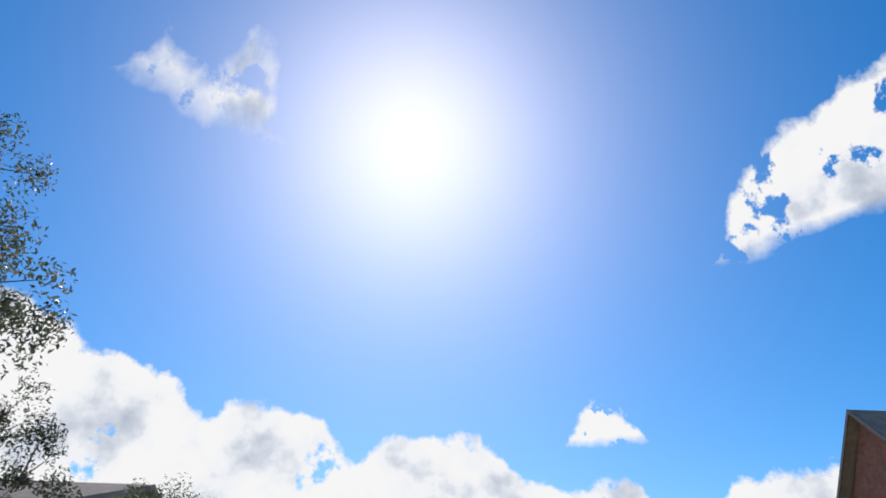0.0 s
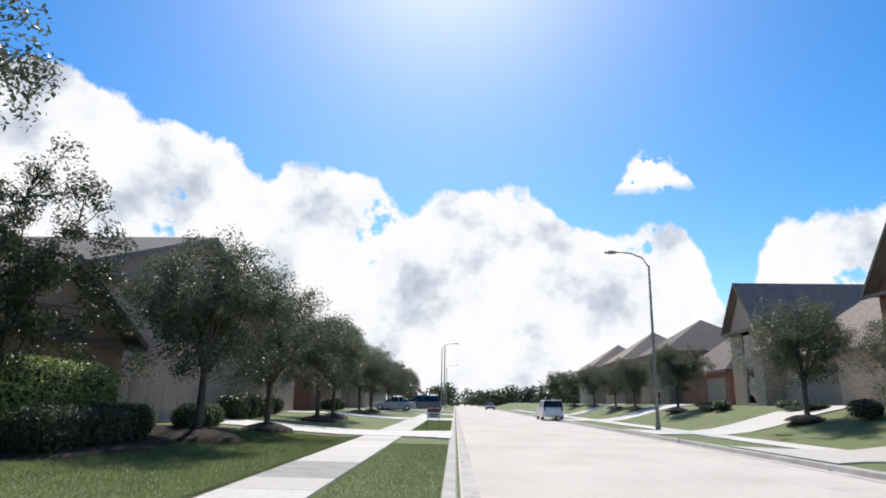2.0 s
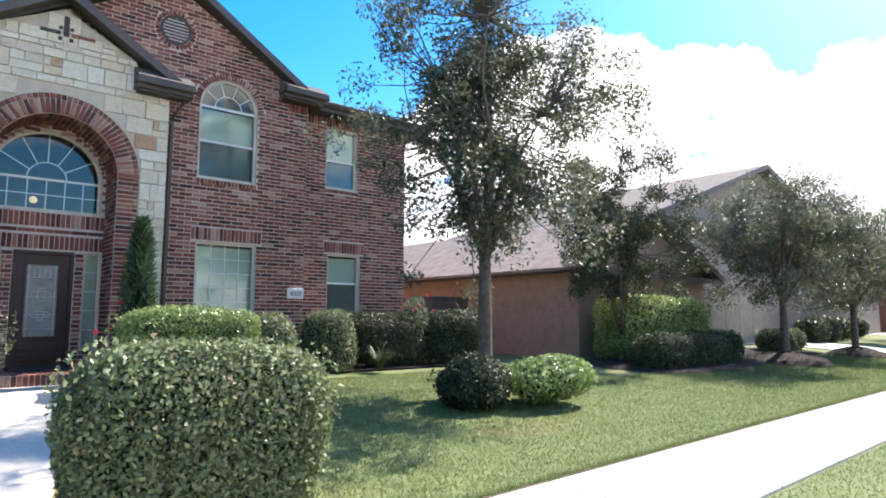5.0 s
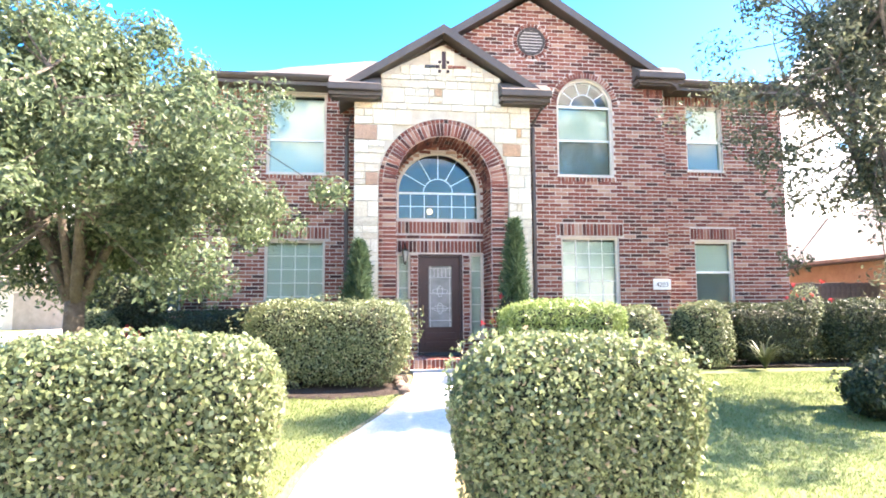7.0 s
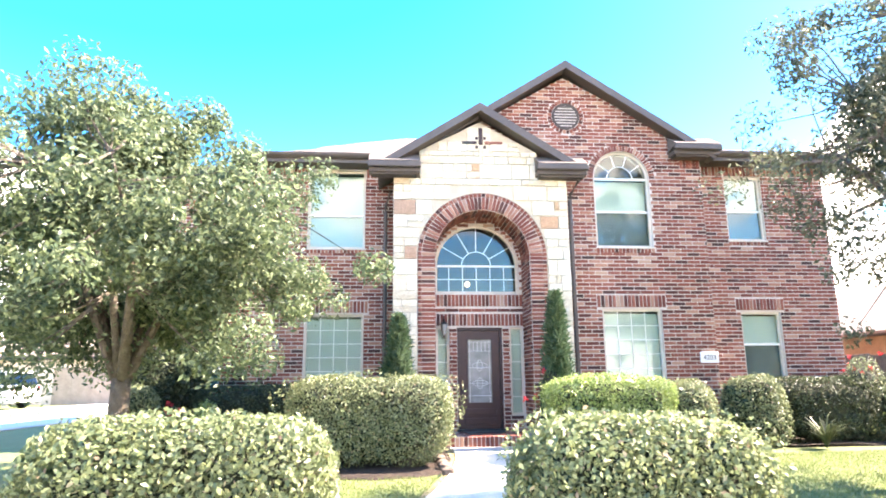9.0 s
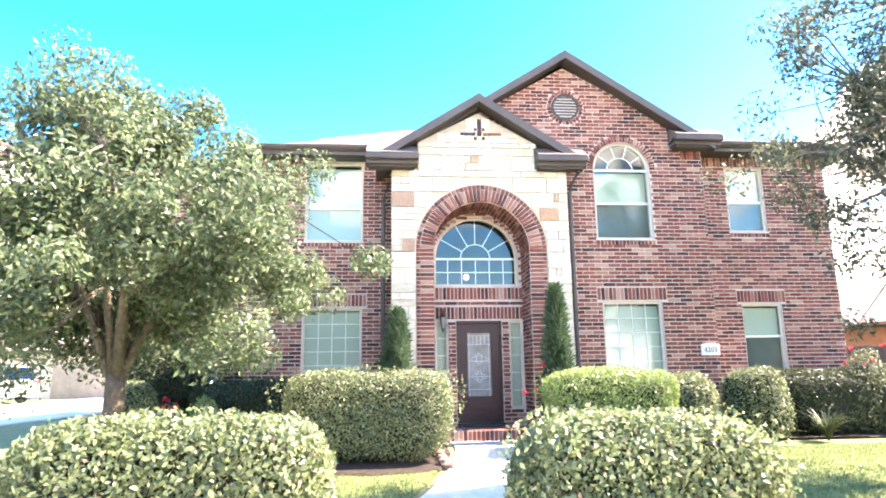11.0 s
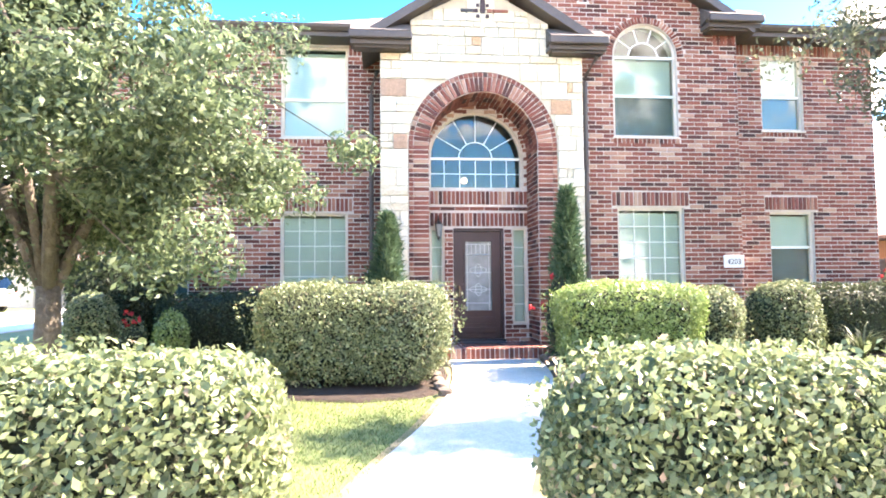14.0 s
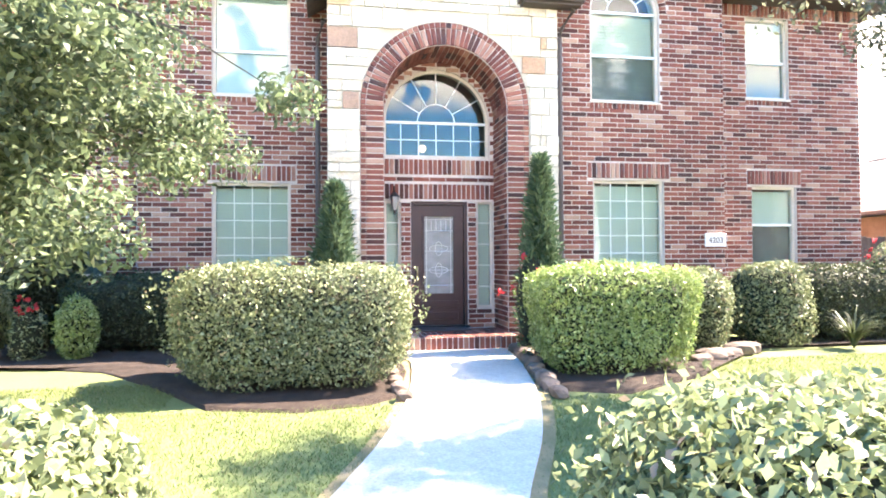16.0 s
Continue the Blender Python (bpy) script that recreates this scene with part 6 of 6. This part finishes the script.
# street lamps
def street_lamp(x, y, sgn, h=9.0):
    z = ground_z(x, y)
    ob = thing("street_lamp", "tall grey steel street lamp with a curved arm", "street lamp", "street lamps", at=(x, y, z - 0.02))
    part("base", tube(bmesh.new(), [(0, 0, 0), (0, 0, 0.35)], [0.15, 0.14], 12), M_GALV, ob)
    part("pole", tube(bmesh.new(), [(0, 0, 0.3), (0, 0, h)], [0.10, 0.055], 12), M_GALV, ob)
    part("arm", tube(bmesh.new(), [(0, 0, h - 0.1), (0, 0.35 * sgn, h + 0.45), (0, 1.0 * sgn, h + 0.72), (0, 1.8 * sgn, h + 0.78)], [0.05, 0.045, 0.04, 0.035], 8), M_GALV, ob)
    bm = bmesh.new()
    bmesh.ops.create_uvsphere(bm, u_segments=14, v_segments=8, radius=1.0)
    for v in bm.verts:
        v.co = Vector((v.co.x * 0.17, v.co.y * 0.38 + 2.1 * sgn, v.co.z * 0.10 + h + 0.76))
    part("lamp_head", bm, M_GALV, ob, smooth=True)
    return ob


street_lamp(36.0, -5.9, 1)
street_lamp(95.0, 5.8 + TILT * 95, -1)
street_lamp(150.0, 5.8 + TILT * 150, -1)
pole = thing("utility_pole", "thin dark pole far down the street", "pole", at=(120, 5.8 + TILT * 120, 0))
part("mast", tube(bmesh.new(), [(0, 0, 0), (0, 0, 11.5)], [0.12, 0.09], 8), M_GALV, pole)

# yard sign
sg = thing("yard_sign", "white and dark red yard sign on the grass verge", "sign", at=(33.0, sy(33.0, 4.85), 0))
part("panel", boxed(-0.02, 0.02, -0.33, 0.33, 0.45, 0.95), M_SIGN, sg)
part("band", boxed(-0.026, -0.02, -0.31, 0.31, 0.74, 0.93), M_SIGN_RED, sg)
part("lettering_bar", boxed(-0.026, -0.02, -0.24, 0.24, 0.62, 0.67), M_INK, sg)
part("lettering_bar", boxed(-0.026, -0.02, -0.20, 0.20, 0.53, 0.58), M_INK, sg)
for s in (-0.3, 0.3):
    part("stake", tube(bmesh.new(), [(0, s, -0.02), (0, s, 0.98)], [0.012, 0.012], 6), M_METAL_D, sg)


def car(x, y, heading, mat, label, length=4.5, wid=1.8, hgt=1.62, van=True, z=-0.09):
    """A parked car: shaped body, glasshouse, wheels with rims, lamps."""
    ob = thing("car", label, "car")
    prof = [(-0.5, 0.30), (-0.5, 0.55), (-0.485, 0.62), (-0.46, 0.64), (0.22, 0.60), (0.45, 0.52), (0.5, 0.42), (0.5, 0.22), (0.42, 0.16), (-0.46, 0.17)]
    bm = bmesh.new()
    rings = []
    for f, k in ((-0.5, 0.93), (-0.46, 1.0), (0.46, 1.0), (0.5, 0.93)):
        rings.append([bm.verts.new((a * length * (1 if abs(f) < 0.48 else 0.985), f * wid, 0.16 * hgt + (c - 0.16) * hgt * k)) for a, c in prof])
    n = len(prof)
    for a, b in zip(rings, rings[1:]):
        for k in range(n):
            bm.faces.new((a[k], a[(k + 1) % n], b[(k + 1) % n], b[k]))
    bm.faces.new(rings[0])
    bm.faces.new(rings[-1][::-1])
    part("body", bm, mat, ob)
    bm = bmesh.new()
    tail = -0.47 if van else -0.33
    low = [(tail, 0.63), (0.24, 0.60)]
    top = [(tail + (0.05 if van else 0.13), 0.97), (0.02, 0.97)]
    vs = []
    for f, pts in ((0.46, low), (0.38, top)):
        for a, c in pts:
            for sgn in (-1, 1):
                vs.append(bm.verts.new((a * length, sgn * f * wid, c * hgt)))
    for f in ((0, 1, 5, 4), (1, 3, 7, 5), (3, 2, 6, 7), (2, 0, 4, 6)):
        bm.faces.new([vs[i] for i in f])
    part("window", bm, M_GLASS_CAR, ob, "dark tinted glass")
    bm = boxed((tail + (0.05 if van else 0.13)) * length - 0.03, 0.02 * length + 0.03, -0.39 * wid, 0.39 * wid, 0.95 * hgt, hgt, bevel=0.03)
    part("roof", bm, mat, ob)
    for sgn in (-1, 1):
        for a in (tail + 0.03 if van else tail + 0.1, -0.12, 0.06):
            bm = bmesh.new()
            tube(bm, [(a * length, sgn * 0.455 * wid, 0.62 * hgt), ((a + 0.02) * length * 0.95, sgn * 0.385 * wid, 0.96 * hgt)], [0.04, 0.035], 4)
            part("pillar", bm, mat, ob)
        for a in (-0.31, 0.31):
            tyre = part("tyre", tube(bmesh.new(), [(a * length, sgn * (wid / 2 - 0.2), 0.32), (a * length, sgn * (wid / 2 - 0.02), 0.32), (a * length, sgn * (wid / 2 + 0.005), 0.32)], [0.32, 0.32, 0.28], 18), M_RUBBER, ob)
            part("rim", tube(bmesh.new(), [(a * length, sgn * (wid / 2), 0.32), (a * length, sgn * (wid / 2 + 0.012), 0.32)], [0.2, 0.18], 14), M_CHROME, tyre)
        part("tail_light", boxed(-0.503 * length, -0.47 * length, sgn * 0.40 * wid - 0.07, sgn * 0.40 * wid + 0.07, 0.46 * hgt, 0.62 * hgt), M_SIGN_RED, ob)
        part("headlight", boxed(0.47 * length, 0.502 * length, sgn * 0.38 * wid - 0.12, sgn * 0.38 * wid + 0.12, 0.36 * hgt, 0.44 * hgt), M_CHROME, ob)
    part("bumper", boxed(-0.515 * length, -0.48 * length, -0.47 * wid, 0.47 * wid, 0.2 * hgt, 0.34 * hgt, bevel=0.03), mat, ob)
    part("number_plate", boxed(-0.505 * length - 0.03, -0.505 * length - 0.02, -0.15, 0.15, 0.38 * hgt, 0.46 * hgt), M_SIGN, ob)
    ob.matrix_world = pose(x, y, z, 0, 0, heading)
    return ob


car(58.5, -2.6, 2, M_WHITE_CAR, "white minivan parked at the far kerb", 4.7, 1.85, 1.7)
car(69.0, 12.6, 95, M_SILVER_CAR, "silver sedan parked on a driveway", 4.6, 1.8, 1.45, False, 0.3)
car(71.5, 10.2, 95, M_BLUE_CAR, "dark blue suv parked on a driveway", 4.7, 1.9, 1.75, True, 0.2)
car(130.0, 1.2, 182, M_BLUE_CAR, "dark car far down the road", 4.6, 1.8, 1.5, False)
car(-21.9, 37.2, 165, M_WHITE_CAR, "white suv parked on the side street", 4.9, 1.95, 1.8, True, 0.36)

# lawn: real blades near the walk
rng = np.random.default_rng(21)


def lawn(n, x0, x1, w0, w1, height, keep=None):
    x = rng.uniform(x0, x1, n)
    w = rng.uniform(w0, w1, n)
    y = w + TILT * x
    t = np.clip((w - WALK_L) / (14.0 - WALK_L), 0, 1)
    z = np.where(w > WALK_L, 0.34 * t * t * (3 - 2 * t), 0.0) - 0.014
    p = np.stack([x, y, z], 1)
    if keep is not None:
        p = p[keep(x, y)]
    ob = blade_mesh("grass", p, height, 0.0055, M_GRASS)
    return tagged(ob, "short mown grass with dry blades", "grass", kind="stuff")


def off_path(x, y):
    cx = np.interp(y, [7.0, 8.0, 9.0, 9.95, 11.05, 12.1, 13.2, 14.1, 14.9], [-1.70, -1.66, -1.54, -1.25, -0.80, -0.48, -0.28, -0.17, -0.15])
    return (np.abs(x - cx) > 0.66) & ~((y > 12.1) & (x > -3.3) & (x < 2.6))


lawn(210000, -6.5, 9.5, WALK_L + 0.09, 13.4, 0.03, off_path)
lawn(60000, 9.5, 23.0, WALK_L + 0.09, 11.0, 0.055)
lawn(70000, -4.0, 20.5, KERB_BACK + 0.02, WALK_R - 0.02, 0.022)
lawn(16000, 28.8, 45.5, KERB_BACK + 0.02, WALK_R - 0.02, 0.06)
# trimmed soil edge and turf lip beside the sidewalk
for xa, xb in ((-20.0, -2.33), (-1.07, 23.4)):
    tagged(strip("lawn_edge", xa, xb, WALK_L + 0.005, WALK_L + 0.075, -0.1, 0.006, M_EDGE, step=3), "dark trimmed soil edge between lawn and sidewalk", "lawn edge", kind="structure")
lawn(14000, -5.0, 23.5, WALK_L + 0.07, WALK_L + 0.14, 0.06, off_path)


# ---- clouds: far backdrop sheets ----
def cloud_material(name, curve, lo, hi, seed, amp, soft, floor=None, scale=0.22):
    m = Nodes(name, 1.0)
    uv = m.n("ShaderNodeUVMap")
    sep = m.n("ShaderNodeSeparateXYZ")
    m.l(uv.outputs[0], sep.inputs[0])
    mp = m.n("ShaderNodeMapping")
    mp.inputs["Location"].default_value = (seed, seed * 0.7, 0)
    m.l(uv.outputs[0], mp.inputs[0])
    fc = m.n("ShaderNodeFloatCurve")
    cv = fc.mapping.curves[0]
    lim = sorted((((a - lo) / (hi - lo)), (e + 0.7) / 60.0) for a, e in curve)
    cv.points[0].location, cv.points[1].location = lim[0], lim[-1]
    for q in lim[1:-1]:
        cv.points.new(*q)
    fc.mapping.update()
    u01 = m.math("DIVIDE", m.math("SUBTRACT", sep.outputs[0], lo), hi - lo)
    m.l(u01, fc.inputs["Value"])
    top = m.math("MULTIPLY", fc.outputs[0], 60.0)
    n1 = m.n("ShaderNodeTexNoise", Scale=scale, Detail=9.0, Roughness=0.62)
    m.l(mp.outputs[0], n1.inputs["Vector"])
    n2 = m.n("ShaderNodeTexNoise", Scale=0.09, Detail=6.0, Roughness=0.6)
    m.l(mp.outputs[0], n2.inputs["Vector"])
    edge = m.math("ADD", m.math("SUBTRACT", top, sep.outputs[1]), m.math("MULTIPLY", m.math("SUBTRACT", n1.outputs[0], 0.5), amp))
    hole = m.math("MULTIPLY", m.math("SUBTRACT", n2.outputs[0], 0.385), 26.0)
    dens = m.math("MINIMUM", edge, m.math("ADD", hole, 1.0))
    if floor is not None:
        under = m.math("ADD", m.math("SUBTRACT", sep.outputs[1], floor), m.math("MULTIPLY", m.math("SUBTRACT", n2.outputs[0], 0.5), amp))
        dens = m.math("MINIMUM", m.math("MINIMUM", edge, under), m.math("MULTIPLY", m.math("SUBTRACT", n1.outputs[0], 0.405), 30.0))
    al = m.n("ShaderNodeMapRange")
    al.inputs["From Min"].default_value, al.inputs["From Max"].default_value = 0.0, soft
    m.l(dens, al.inputs["Value"])
    n3 = m.n("ShaderNodeTexNoise", Scale=0.13, Detail=7.0, Roughness=0.55)
    m.l(mp.outputs[0], n3.inputs["Vector"])
    col = m.ramp(n3.outputs[0], [(0.32, (0.47, 0.53, 0.64, 1)), (0.40, (0.70, 0.75, 0.84, 1)), (0.46, (0.94, 0.96, 1, 1)), (0.52, (1, 1, 1, 1))])
    em = m.n("ShaderNodeEmission", Strength=0.92)
    m.l(col, em.inputs[0])
    tr = m.n("ShaderNodeBsdfTransparent")
    ms = m.n("ShaderNodeMixShader")
    m.l(al.outputs[0], ms.inputs[0])
    m.l(tr.outputs[0], ms.inputs[1])
    m.l(em.outputs[0], ms.inputs[2])
    m.l(ms.outputs[0], m.t.nodes["Material Output"].inputs[0])
    return m.m


def cloud_sheet(name, az0, az1, el0, el1, mat, r=1800.0):
    """A piece of the sky's dome, carrying cloud."""
    nu, nv = int((az1 - az0) / 3) + 1, int((el1 - el0) / 3) + 1
    vs, fs, uvs = [], [], []
    for i in range(nu + 1):
        for j in range(nv + 1):
            a, e = az0 + (az1 - az0) * i / nu, el0 + (el1 - el0) * j / nv
            vs.append((r * math.cos(radians(e)) * math.cos(radians(a)), r * math.cos(radians(e)) * math.sin(radians(a)), r * math.sin(radians(e))))
            uvs.append((a, e))
    for i in range(nu):
        for j in range(nv):
            k = i * (nv + 1) + j
            fs.append((k, k + nv + 1, k + nv + 2, k + 1))
    ob = mesh_obj(name, vs, fs, mat)
    ul = ob.data.uv_layers.new(name="UVMap")
    for lp in ob.data.loops:
        ul.data[lp.index].uv = uvs[lp.vertex_index]
    return tagged(ob, "bank of white cumulus cloud over the horizon", "cloud", kind="structure")


BANK = [(-180, 10), (-120, 6), (-75, 6), (-60, 9), (-40, 13.2), (-35, 14), (-29, 14.5), (-24.7, 14), (-22, 6.5), (-20, 10.5), (-18, 14.5), (-15.8, 15), (-12, 14), (-9, 14.6), (-6, 17.5), (-3, 18.4), (3.3, 18.4), (6.3, 16.3),
        (10, 19), (14, 19.6), (18, 20.4), (19.5, 18.6), (25, 21.5), (30, 22.2), (37, 24.4), (43, 24), (55, 17), (75, 8), (95, 5), (110, 11), (122, 17), (140, 12), (180, 10)]
cloud_sheet("backdrop_clouds", -180, 180, 0, 30, cloud_material("cumulus_bank", BANK, -180, 180, 3.0, 6.0, 0.7))
PUFF_S = [(-26, 12), (-20.2, 16.5), (-18.2, 19.2), (-16.4, 20.7), (-15.0, 21.3), (-13.4, 19.4), (-11.5, 16.0), (-8, 12)]
PUFF_ST = [(-135, 10), (-118, 24), (-100, 27), (-80, 26), (-60, 24), (-48, 16), (-40, 8)]
PUFF_L = [(14, 30), (20, 44), (24, 50), (30, 46), (36, 46), (42, 30)]
PUFF_R = [(-62, 38), (-55, 43), (-48, 42), (-40, 40.5), (-33, 38), (-28, 31), (-26, 30)]
cloud_sheet("backdrop_clouds", 14, 42, 40, 54, cloud_material("wispy_cloud", PUFF_L, 14, 42, 9.0, 9.0, 3.5, 43.0))
cloud_sheet("backdrop_clouds", -62, -26, 28, 46, cloud_material("cumulus_puff", PUFF_R, -62, -26, 14.0, 6.0, 1.2, 32.0))
cloud_sheet("backdrop_clouds", -26, -8, 15, 24, cloud_material("small_cloud", PUFF_S, -26, -8, 33.0, 3.6, 0.7, 18.2, 0.6))
cloud_sheet("backdrop_clouds", -135, -40, 8, 32, cloud_material("street_side_cloud", PUFF_ST, -135, -40, 41.0, 5.0, 1.5, 13.0))


# far woods that close the street's end
def woods(name, pts, seed):
    rng = np.random.default_rng(seed)
    ps, os_ = [], []
    for x, y, r, h in pts:
        n = 260
        d = rng.normal(0, 1, (n, 3))
        d /= np.linalg.norm(d, axis=1)[:, None]
        d[:, 2] = np.abs(d[:, 2])
        ps.append(d * np.array([r, r, h]) * rng.uniform(0.75, 1.05, (n, 1)) + np.array([x, y, 0.3]))
        os_.append(d)
    ob = leaf_mesh(name, np.concatenate(ps), np.concatenate(os_), 1.1, M_LEAF_DARK, None, 0.7, 0.6, rng)
    return tagged(ob, "dark distant trees closing the street", "trees", kind="stuff")


wr = random.Random(3)
woods("far_woods", [(wr.uniform(190, 330), wr.uniform(-60, 75), wr.uniform(3, 6), wr.uniform(5, 9)) for k in range(70)] + [(wr.uniform(-90, -55), wr.uniform(-50, 90), wr.uniform(3, 6), wr.uniform(5, 8)) for k in range(40)], 77)
